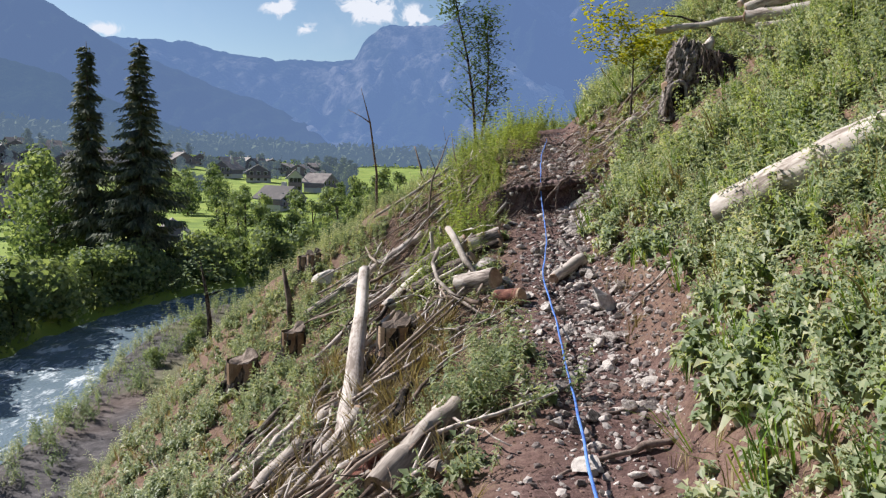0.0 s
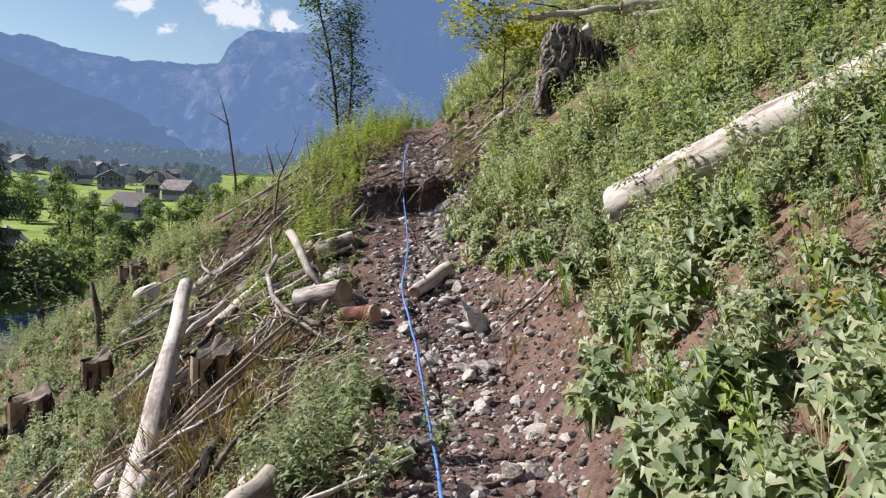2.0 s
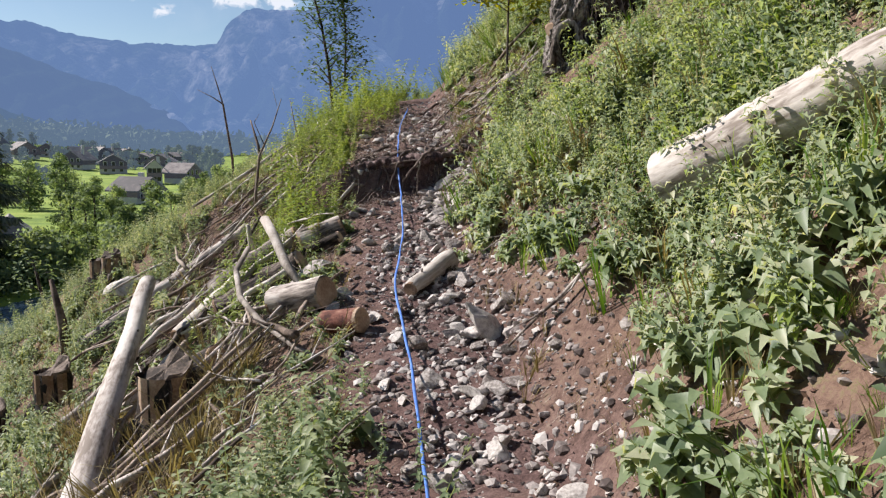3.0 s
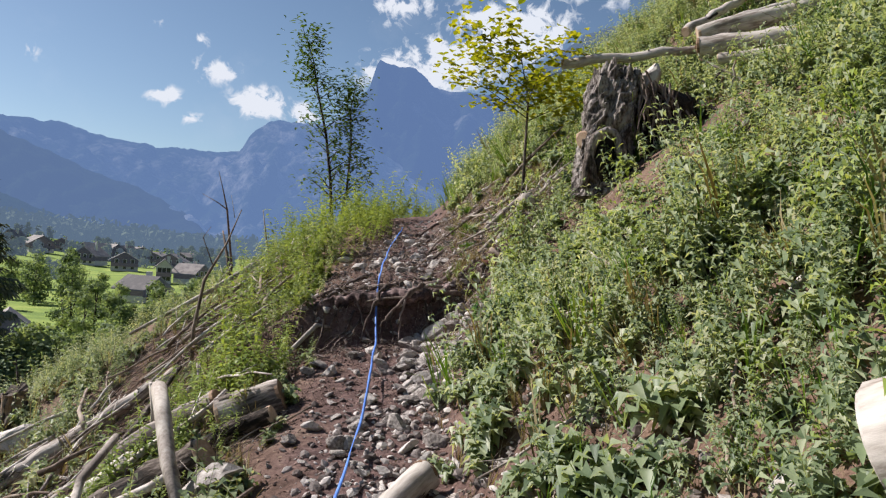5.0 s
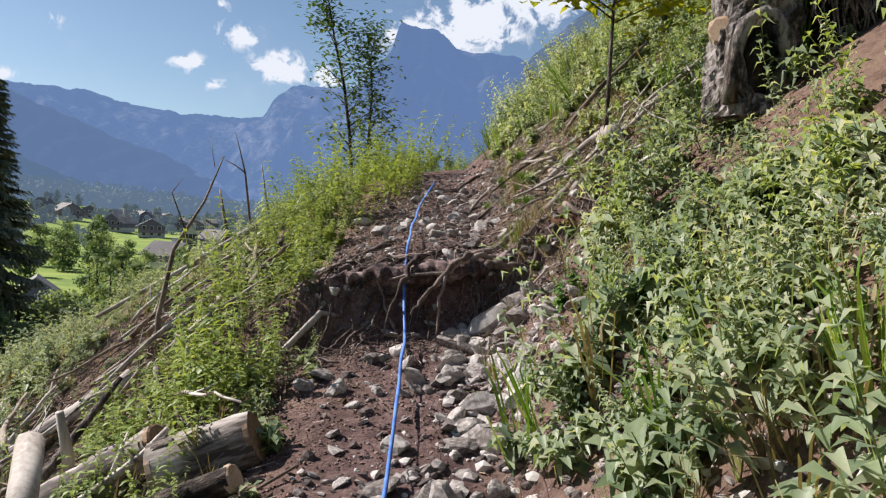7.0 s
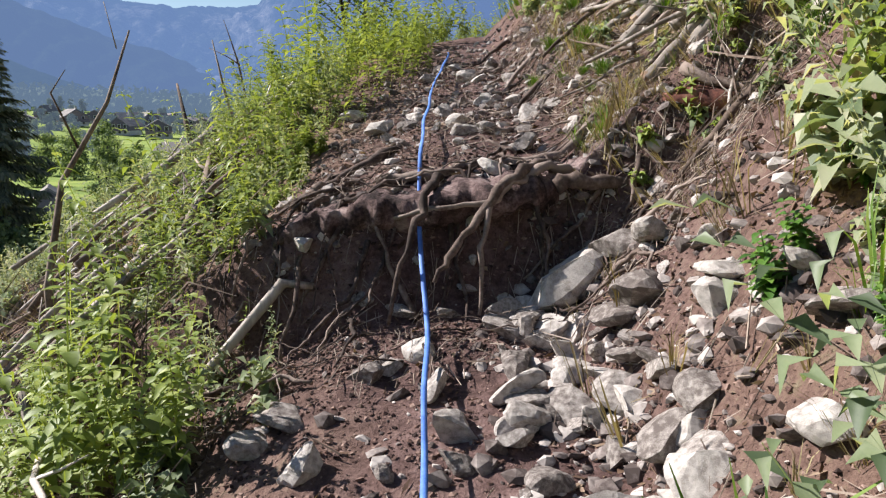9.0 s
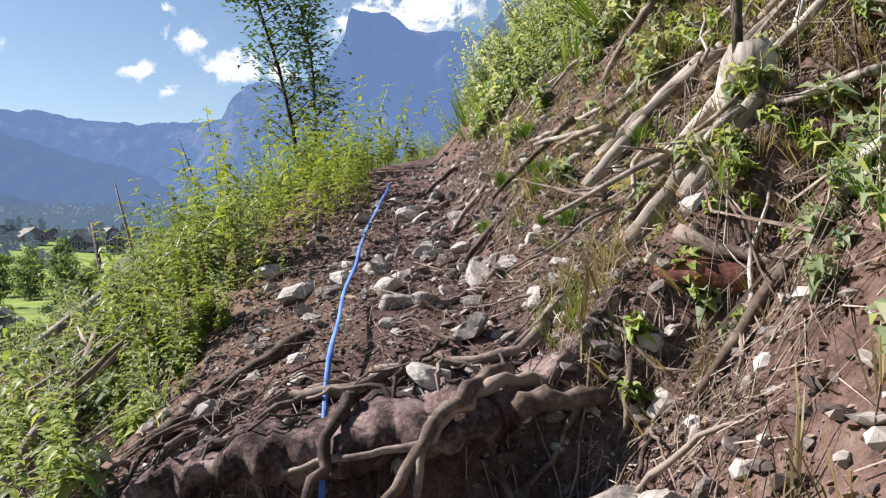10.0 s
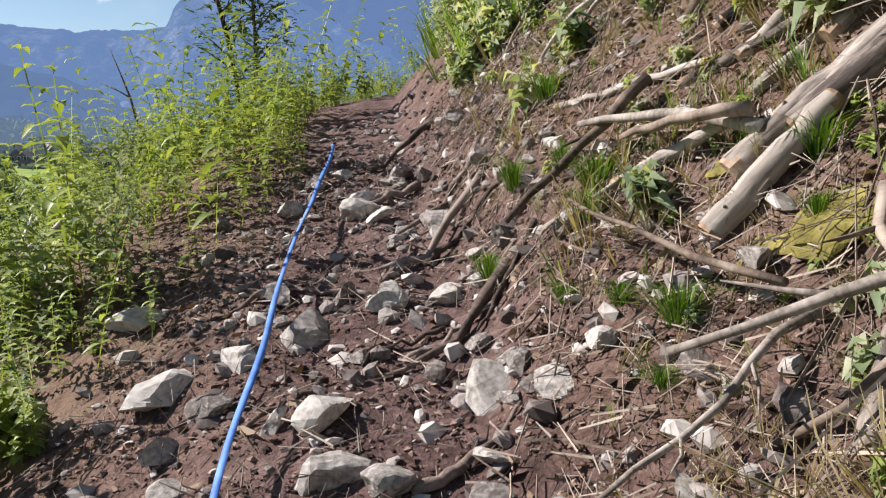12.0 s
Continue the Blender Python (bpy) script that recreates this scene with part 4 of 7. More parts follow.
snag([g3(-2.45, 11.7, -0.1), (-2.5, 11.72, -0.9), (-2.62, 11.75, -0.33)], [0.07, 0.06, 0.025], "grey broken snag standing on the lower slope", 81)
b = g3(-0.24, 12.24)
snag([(b[0], b[1], b[2] - 0.1), (b[0] - 0.02, 12.3, b[2] + 0.35), (b[0] + 0.02, 12.5, b[2] + 0.85), (b[0] + 0.18, 12.8, b[2] + 1.25), (0.06, 12.9, 1.95)], [0.024, 0.02, 0.016, 0.011, 0.005], "bare bent sapling leaning over the hillside", 82,
     [([(b[0] + 0.08, 12.62, b[2] + 1.0), (b[0] - 0.05, 12.66, b[2] + 1.3), (-0.22, 12.7, b[2] + 1.42)], [0.007, 0.005, 0.002]), ([(0.0, 12.85, 1.85), (-0.06, 12.9, 2.1)], [0.004, 0.002])])
b = g3(-4.7, 50)
snag([(b[0], 50, b[2] - 0.3), (-4.65, 50, -3.0), (-4.7, 50, 0.5), (-5.2, 50, 3.9), (-5.5, 50, 5.0), (-5.85, 50, 6.2)], [0.12, 0.1, 0.08, 0.06, 0.035, 0.015], "tall bare forked tree below the hillside", 83,
     [([(-5.2, 50, 3.9), (-5.8, 50, 4.3), (-6.7, 50, 4.75)], [0.045, 0.03, 0.012])])
b = g3(-0.48, 16.7)
snag([(b[0], b[1], b[2] - 0.1), (b[0] - 0.08, 16.8, b[2] + 0.35), (-0.73, 17.2, b[2] + 0.85)], [0.035, 0.028, 0.012], "short broken snag on the hillside rim", 84)
b = g3(0.3, 15.0)
snag([(b[0], b[1], b[2] - 0.1), (b[0] - 0.12, 15.0, b[2] + 0.35), (b[0] - 0.2, 15.0, b[2] + 0.8)], [0.016, 0.012, 0.004], "thin dead stick standing on the rim", 85)


def big_root_stump():
    """The torn-out stump that hangs over the slope, with a hollow below its bark and a beard of roots."""
    base = Vector((3.42, 10.42, 0))
    base.z = 2.28
    ob = thing("uprooted_stump", "large grey uprooted stump with a hollow and hanging roots", "stump", "", Matrix.Translation(base) @ Matrix.Diagonal((0.95, 0.95, 0.84, 1)))
    pts = [(-0.2, -0.12, -0.2), (-0.2, -0.11, -0.02), (-0.19, -0.09, 0.15), (-0.17, -0.07, 0.32), (-0.14, -0.04, 0.5), (-0.11, -0.01, 0.68), (-0.07, 0.03, 0.86), (-0.03, 0.06, 0.98), (0.0, 0.08, 1.03)]
    wide = [0.23, 0.235, 0.225, 0.225, 0.23, 0.245, 0.255, 0.25, 0.2]
    turns, rings = 64, 40
    rise = np.linspace(0, len(pts) - 1, rings)
    pts = np.stack([np.interp(rise, range(len(pts)), [p[j] for p in pts]) for j in range(3)], 1)
    v, q, t = tube(pts, np.interp(rise, range(len(wide)), wide), turns, 0.0, 91)
    v = np.array(v)
    grain = np.random.RandomState(90)
    for k, p in enumerate(pts):
        ring = slice(turns * k, turns * k + turns)
        out = v[ring] - p
        angle = np.arctan2(out[:, 1], out[:, 0])
        twist = angle + 0.5 * p[2]
        shift = 0.09 * np.sin(5 * twist + 1.3 * np.sin(4 * p[2])) + 0.06 * np.sin(11 * twist + 3 * np.sin(7 * p[2])) + grain.uniform(-0.07, 0.07, turns)
        shift += 0.25 * np.clip(0.1 - p[2], 0, 0.3) / 0.3 * (0.5 + 0.5 * np.sin(4 * angle))
        # the rotten mouth of the hollow, low on the downhill face
        mouth = np.exp(-(((angle + 1.85 + np.pi) % (2 * np.pi) - np.pi) / 0.6) ** 4 - ((p[2] - 0.2) / 0.27) ** 4)
        lip = np.exp(-(((angle + 1.85 + np.pi) % (2 * np.pi) - np.pi) / 0.85) ** 4 - ((p[2] - 0.2) / 0.36) ** 4) - mouth
        v[ring] = p + out * (1 + shift + 0.16 * lip - 0.75 * mouth)[:, None]
        if p[2] > 0.85:
            v[ring, 2] += grain.uniform(-0.1, 0.09, turns) * min(1.0, (p[2] - 0.85) / 0.1)
    part("bark", mesh_of("bark", v, q, STUMP_BARK, t), ob, "cracked grey bark")
    # a solid black core stands in for the dark inside the hollow
    v, q, t = tube([(-0.22, -0.22, 0.44), (-0.23, -0.23, 0.32), (-0.245, -0.24, 0.14), (-0.25, -0.245, -0.08)], [0.02, 0.08, 0.1, 0.07], 16, 0.2, 92)
    part("hollow", mesh_of("hollow", v, q, bark_black, t, smooth=True), ob, "black core standing in for the dark rotten hollow")
    ring = [(-0.25 + 0.13 * math.cos(k * 0.39) * 0.96, -0.3 - 0.13 * math.cos(k * 0.39) * 0.28, 0.18 + 0.27 * math.sin(k * 0.39)) for k in range(17)]
    v, q, t = tube(ring, [0.04 + 0.008 * math.sin(k * 2.3) for k in range(17)], 8, 0.18, 99)
    part("mouth_rim", mesh_of("mouth_rim", v, q, STUMP_BARK, t, smooth=True), ob, "rounded bark rim of the hollow")
    v, q, t = tube([(-0.37, -0.24, 0.3), (-0.4, -0.27, 0.1), (-0.42, -0.3, -0.12)], [0.03, 0.04, 0.04], 8, 0.15, 93)
    part("root_lip", mesh_of("root_lip", v, q, BARK, t, smooth=True), ob)
    v, q, t = tube([(-0.09, -0.28, 0.3), (-0.06, -0.33, 0.1), (-0.05, -0.36, -0.14)], [0.03, 0.045, 0.04], 8, 0.15, 94)
    part("root_lip", mesh_of("root_lip", v, q, BARK, t, smooth=True), ob)
    v, q, t = tube([(-0.22, 0.0, 0.42), (-0.38, -0.1, 0.38), (-0.395, -0.11, 0.377)], [0.1, 0.095, 0.07], 12, 0.12, 95)
    part("sawn_root", mesh_of("sawn_root", v, q, CUT_WOOD, t), ob, "orange sawn root end")
    rnd = np.random.RandomState(96)
    v, q, t = tube([(0.0, 0.2, 0.84), (0.22, 0.14, 0.78), (0.45, 0.06, 0.66), (0.66, 0.02, 0.4)], [0.22, 0.32, 0.32, 0.22], 24, 0.2, 97)
    part("root_plate", mesh_of("root_plate", v, q, bark_black, t), ob, "dark earthy root plate")
    for i in range(170):
        x = rnd.uniform(0.02, 0.78)
        p = [Vector((x, -0.24 + 0.06 * x + rnd.uniform(-0.07, 0.06), 1.05 - 0.35 * x + rnd.uniform(-0.3, 0.04)))]
        drift = rnd.uniform(-0.04, 0.05)
        for k in range(4):
            p.append(p[-1] + Vector((drift + rnd.uniform(-0.03, 0.03), rnd.uniform(-0.05, 0.01), -rnd.uniform(0.05, 0.14))))
        v, q, t = tube(p, [0.011, 0.009, 0.007, 0.005, 0.003], 5, 0.1, i)
        part("hanging_root", mesh_of("hanging_root", v, q, ROOT, t), ob)
    for i in range(22):
        a = rnd.uniform(-1.2, 1.0)
        p = [Vector((0.0 + 0.2 * math.cos(a), 0.08 + 0.2 * math.sin(a), 0.9)), Vector((0.33 * math.cos(a), 0.1 + 0.33 * math.sin(a), 0.92 + rnd.uniform(-0.12, 0.08))), Vector((0.52 * math.cos(a), 0.1 + 0.52 * math.sin(a), 0.72 + rnd.uniform(-0.3, 0.1)))]
        v, q, t = tube(p, [0.028, 0.018, 0.006], 7, 0.12, i)
        part("root", mesh_of("root", v, q, ROOT, t, smooth=True), ob)
    v, q, t = tube([(0.12, -0.05, 0.9), (0.17, -0.07, 1.02), (0.24, -0.07, 1.14), (0.26, -0.06, 1.22)], [0.09, 0.085, 0.06, 0.02], 10, 0.22, 98)
    part("splinter", mesh_of("splinter", v, q, LOG_WOOD, t), ob, "pale broken wood on top of the stump")


STUMP_BARK = material("flaking_grey_bark", ((0.34, (0.03, 0.024, 0.021)), (0.48, (0.13, 0.105, 0.094)), (0.62, (0.3, 0.262, 0.245))), 14, 45, 0.92, 1.0, 0.03, stretch=(1, 1, 0.4), fine_mix=0.5)
bark_black = material("rotten_earth", ((0.3, (0.008, 0.006, 0.005)), (0.55, (0.028, 0.019, 0.016)), (0.8, (0.07, 0.05, 0.04))), 8, 40, 0.95, 0.9, 0.03)
big_root_stump()


def root_ball(place, r, seed, label):
    ob = thing("root_ball", label, "root ball", "", Matrix.Translation(place))
    rnd = np.random.RandomState(seed)
    v, q, t = tube([(0, 0, -r), (0, 0, -0.6 * r), (0, 0, 0), (0, 0, 0.5 * r), (0, 0, 0.8 * r)], [0.4 * r, 0.85 * r, r, 0.8 * r, 0.3 * r], 14, 0.25, seed)
    part("core", mesh_of("core", v, q, bark_black, t, smooth=True), ob)
    for i in range(22):
        d = Vector(rnd.normal(size=3)).normalized()
        p = [d * r * 0.7, d * r * 1.15 + Vector(rnd.normal(size=3)) * r * 0.15, d * r * 1.4 + Vector(rnd.normal(size=3)) * r * 0.35]
        v, q, t = tube(p, [0.02, 0.014, 0.006], 5, 0.15, i)
        part("root", mesh_of("root", v, q, ROOT, t), ob)


root_ball((-0.94, 5.72, -1.09), 0.15, 98, "dark round root ball in the brush pile")


# ---- stones ----
def stone_mesh(name, seed, squash=(1, 0.8, 0.55), cuts=9, detail=3):
    """An angular broken stone: a ball cut flat by several planes, with rough faces."""
    rnd = np.random.RandomState(seed)
    bm = bmesh.new()
    bmesh.ops.create_icosphere(bm, subdivisions=detail, radius=1.0)
    planes = [(Vector(rnd.normal(size=3)).normalized(), rnd.uniform(0.4, 0.72)) for _ in range(cuts)]
    for v in bm.verts:
        for d, far in planes:
            over = v.co.dot(d) - far
            if over > 0:
                v.co -= d * over
        v.co += Vector(rnd.normal(size=3)) * 0.009 + v.co.normalized() * 0.05 * noise.noise(v.co * 2.6 + Vector((seed, 0, 0)))
        v.co = Vector((v.co.x * squash[0], v.co.y * squash[1], v.co.z * squash[2]))
    me = bpy.data.meshes.new(name)
    bm.to_mesh(me)
    bm.free()
    me.materials.append(STONE)
    return me


STONES = [stone_mesh("stone", 100 + i, (1, 0.62 + 0.08 * (i % 4), 0.38 + 0.09 * (i % 5)), 7 + i % 5) for i in range(14)]


def stone(x, y, size, label, kind=0, turn=0.0, tip=(0, 0), sink=0.25, group="", name="stone", stretch=(1, 1, 1)):
    me = STONES[kind % len(STONES)]
    m = pose(*g3(x, y, size * stretch[2] * (0.45 - sink)), tip[0], tip[1], turn) @ Matrix.Diagonal((size * stretch[0], size * stretch[1], size * stretch[2], 1))
    return thing(name, label, "stone", group, m, me)


BOULDER = stone_mesh("boulder", 133, (1.15, 0.85, 0.75), 15, 3)
SLAB = stone_mesh("slab", 134, (1.2, 0.8, 0.34), 15, 3)


def big_stone(name, me, x, y, z, size, label, turn=0, tip=(0, 0), stretch=(1, 1, 1)):
    thing(name, label, "stone", "", pose(x, y, z, tip[0], tip[1], turn) @ Matrix.Diagonal((size * stretch[0], size * stretch[1], size * stretch[2], 1)), me)


big_stone("boulder", BOULDER, 0.5, 8.83, float(height(0.5, 8.83)) + 0.08, 0.3, "pale grey boulder with a pointed top beside the trail", 115, (0, 42), (1, 0.85, 0.8))
big_stone("slab", SLAB, 2.02, 11.2, float(height(2.02, 11.2)) + 0.1, 0.19, "pale tilted stone slab under the root ledge", 35, (0, -38), (1, 1.1, 1.6))
big_stone("slab", SLAB, 2.25, 11.12, float(height(2.25, 11.12)) + 0.03, 0.15, "flat tan stone lying above the slab", -12, (4, 4), (1, 0.95, 1.6))
big_stone("boulder", BOULDER, 2.16, 10.72, float(height(2.16, 10.72)) + 0.03, 0.14, "pale squarish stone on the trail's bank", 70, (20, 30))
big_stone("boulder", BOULDER, 1.42, 13.05, float(height(1.42, 13.05)) + 0.02, 0.14, "large grey stone at the trail's grassy edge", 40, (0, 10), (1, 1, 0.8))
big_stone("boulder", BOULDER, -2.12, 13.0, float(height(-2.12, 13.0)) + 0.1, 0.33, "pale grey boulder on the hillside rim", 10)
big_stone("slab", SLAB, 1.6, 6.95, float(height(1.6, 6.95)) + 0.1, 0.2, "upright pale stone at the trail's bank", 20, (60, 30))
big_stone("boulder", BOULDER, 2.33, 6.35, float(height(2.33, 6.35)) + 0.02, 0.14, "tan stone below the felled trunk", 30, (0, 20))

upper_stones = ((1.83, 3.66, 0.12, 3), (2.05, 4.08, 0.09, 5), (2.08, 14.12, 0.19, 1), (2.36, 13.70, 0.13, 6), (1.82, 13.15, 0.16, 2), (1.63, 13.07, 0.13, 4), (1.57, 12.84, 0.09, 7), (2.67, 12.26, 0.09, 8), (1.84, 12.42, 0.12, 9),
                (2.20, 12.62, 0.09, 10), (2.31, 12.41, 0.09, 11), (2.55, 13.72, 0.12, 12), (2.62, 14.40, 0.11, 13), (1.26, 13.60, 0.17, 0), (2.38, 13.23, 0.07, 5), (2.33, 13.10, 0.07, 3), (2.41, 12.40, 0.08, 1), (2.50, 12.19, 0.08, 6),
                (2.37, 11.98, 0.08, 4), (1.95, 13.35, 0.09, 8), (1.72, 12.70, 0.07, 2), (2.12, 12.75, 0.08, 9), (1.95, 12.90, 0.07, 12), (2.25, 12.80, 0.06, 7), (1.50, 12.55, 0.08, 10), (1.45, 12.75, 0.09, 13), (2.24, 12.50, 0.07, 0))
lower_stones = ((1.55, 10.51, 0.17, 0), (1.29, 10.92, 0.12, 1), (1.38, 10.96, 0.08, 2), (1.50, 11.04, 0.13, 3), (1.11, 10.43, 0.13, 4), (1.04, 10.75, 0.15, 5), (0.96, 10.66, 0.13, 6), (1.43, 11.32, 0.10, 7), (1.28, 11.36, 0.08, 8),
                (1.78, 10.79, 0.13, 9), (1.99, 10.61, 0.10, 10), (1.77, 10.58, 0.11, 11), (1.71, 10.47, 0.11, 12), (1.93, 10.44, 0.13, 13), (1.99, 10.35, 0.12, 0), (2.07, 10.13, 0.13, 1), (2.06, 10.31, 0.10, 2), (2.01, 10.08, 0.12, 3),
                (1.93, 10.26, 0.11, 4), (2.00, 10.00, 0.13, 5), (1.75, 10.23, 0.12, 6), (2.07, 10.62, 0.08, 7), (2.05, 10.79, 0.07, 8), (1.83, 11.30, 0.09, 9), (1.69, 11.36, 0.08, 10), (1.61, 11.29, 0.09, 11))
rnd = np.random.RandomState(140)
for x, y, size, kind in upper_stones + lower_stones:
    stone(x, y, size * 0.75, "broken pale limestone lying on the brown trail", kind, rnd.uniform(0, 360), rnd.uniform(-25, 25, 2), 0.3, "stones of the trail")


def trail_stones():
    rnd = np.random.RandomState(141)
    done = 0
    while done < 250:
        y = rnd.uniform(3.6, 14.8)
        s = rnd.normal(0.05, 0.34)
        dense = np.interp(y, (3.6, 5, 6, 8, 10, 11, 11.4, 12, 14.8), (0.25, 0.6, 0.95, 1.0, 1.0, 0.8, 0.5, 0.35, 0.3))
        if abs(s) > 0.75 or rnd.rand() > dense or (y < 6.2 and s < -0.25 and rnd.rand() < 0.5):
            continue
        if 9.6 < y < 11.4 and s < 0.15 and rnd.rand() < 0.75:
            continue
        x = s + float(np.interp(y, *TRAIL_X))
        size = 0.035 + 0.07 * rnd.rand() ** 1.8
        stone(x, y, size, "loose angular limestone on the trail", rnd.randint(14), rnd.uniform(0, 360), rnd.uniform(-35, 35, 2), 0.2, "stones of the trail")
        done += 1


trail_stones()
rnd = np.random.RandomState(143)
for i in range(46):
    y = rnd.uniform(9.3, 11.25)
    x = float(np.interp(y, *TRAIL_X)) + rnd.uniform(0.15, 0.85)
    stone(x, y, rnd.uniform(0.05, 0.125), "pale flat broken limestone on the trail's bank", rnd.randint(14), rnd.uniform(0, 360), rnd.uniform(-30, 30, 2), 0.22, "stones of the bank")


def gravel(crumbs=False):
    """Small broken stone or crumbs of soil, too many to count."""
    rnd = np.random.RandomState(144 if crumbs else 142)
    if crumbs:
        ball = np.array([(1, 0, 0), (-1, 0, 0), (0, 1, 0), (0, -1, 0), (0, 0, 1), (0, 0, -1)], float)
        faces = np.array([(0, 2, 4), (2, 1, 4), (1, 3, 4), (3, 0, 4), (2, 0, 5), (1, 2, 5), (3, 1, 5), (0, 3, 5)])
    else:
        bm = bmesh.new()
        bmesh.ops.create_icosphere(bm, subdivisions=1, radius=1.0)
        ball = np.array([tuple(p.co) for p in bm.verts])
        faces = np.array([[p.index for p in f.verts] for f in bm.faces])
        bm.free()
    corners = len(ball)
    if not crumbs:
        n = 8500
        y = rnd.uniform(2.6, 16, n)
        s = rnd.normal(0.06, 0.36, n)
        dense = np.interp(y, (2.6, 4.5, 6, 10.5, 11.3, 12, 16), (0.3, 0.5, 1.0, 1.0, 0.5, 0.34, 0.3)) * (np.abs(s) < 0.95)
        dense = dense * np.where((y > 9.6) & (y < 11.5) & (s < 0.15), 0.3, 1.0)
        keep = rnd.rand(n) < dense
        y, s = y[keep], s[keep]
        y, s = np.concatenate([y, rnd.uniform(4, 11.6, 2600)]), np.concatenate([s, rnd.uniform(0.3, 1.05, 2600)])
        y, s = np.concatenate([y, rnd.uniform(11.4, 14.6, 520)]), np.concatenate([s, rnd.uniform(0.2, 1.1, 520)])
        y, s = np.concatenate([y, rnd.uniform(11.4, 14.2, 260)]), np.concatenate([s, rnd.uniform(-0.95, -0.35, 260)])
    else:
        y = np.concatenate([rnd.uniform(11.0, 15.2, 24000), rnd.uniform(3.0, 11.2, 5500), rnd.uniform(9.2, 11.3, 3500), rnd.uniform(9.6, 11.5, 7000)])
        s = np.concatenate([rnd.uniform(-0.95, 1.3, 24000), rnd.uniform(-0.6, 0.95, 5500), np.where(rnd.rand(3500) < 0.6, rnd.uniform(0.4, 1.6, 3500), rnd.uniform(-1.5, -0.4, 3500)), rnd.uniform(-1.1, 0.7, 7000)])
    x = s + np.interp(y, *TRAIL_X)
    n = len(x)
    size = 0.003 + 0.012 * rnd.rand(n) ** 3.5 if crumbs else 0.007 + 0.036 * rnd.rand(n) ** 2.6
    shape = ball[None] * rnd.uniform(0.6, 1.05, (n, corners, 1)) * rnd.uniform(0.8, 1.1, (n, corners, 3)) * 1.3 * np.stack([np.ones(n), rnd.uniform(0.6, 1, n), rnd.uniform(0.3, 0.7, n)], 1)[:, None] * size[:, None, None]
    a = rnd.uniform(0, 6.28, n)
    b = rnd.uniform(-0.6, 0.6, n)
    X, Y, Z = shape[..., 0], shape[..., 1], shape[..., 2]
    X, Z = X * np.cos(b)[:, None] - Z * np.sin(b)[:, None], X * np.sin(b)[:, None] + Z * np.cos(b)[:, None]
    b = rnd.uniform(-0.7, 0.7, n)
    Y, Z = Y * np.cos(b)[:, None] - Z * np.sin(b)[:, None], Y * np.sin(b)[:, None] + Z * np.cos(b)[:, None]
    X, Y = X * np.cos(a)[:, None] - Y * np.sin(a)[:, None], X * np.sin(a)[:, None] + Y * np.cos(a)[:, None]
    v = np.stack([X + x[:, None], Y + y[:, None], Z + (height(x, y) + size * 0.15)[:, None]], -1).reshape(-1, 3)
    q = (faces[None] + (np.arange(n) * corners)[:, None, None]).reshape(-1, 3)
    if crumbs:
        thing("soil_crumbs", "loose brown crumbs of soil and rotten wood", "soil", data=mesh_of("soil_crumbs", v, None, CRUMB, q), kind="stuff")
    else:
        thing("gravel", "small broken limestone strewn over the brown trail", "gravel", data=mesh_of("gravel", v, None, STONE_STUFF, q), kind="stuff")


CRUMB = material("soil_crumb", ((0.2, (0.03, 0.018, 0.016)), (0.5, (0.135, 0.078, 0.064)), (0.85, (0.29, 0.197, 0.162))), 12, 90, 0.95, 0.5, 0.004, island=0.8)
gravel()
gravel(True)


# ---- roots of the ledge ----
def root(points, r0, seed, label="bare brown tree root crossing the trail ledge"):
    rnd = np.random.RandomState(seed)
    pts = [Vector(p) for p in points]
    fine = []
    for i in range(len(pts) - 1):
        for k in range(4):
            p = pts[i].lerp(pts[i + 1], k / 4)
            fine.append(p + Vector(rnd.normal(size=3)) * (0.003 + 0.2 * min(r0, 0.02)))
    fine.append(pts[-1])
    radii = [r0 * (1 - 0.65 * i / (len(fine) - 1)) for i in range(len(fine))]
    radii = [r * rnd.uniform(0.82, 1.2) for r in radii]
    v, q, t = tube(fine, radii, 9, 0.16, seed)
    thing("root", label, "root", "roots of the ledge", data=mesh_of("root", v, q, ROOT, t, smooth=True))


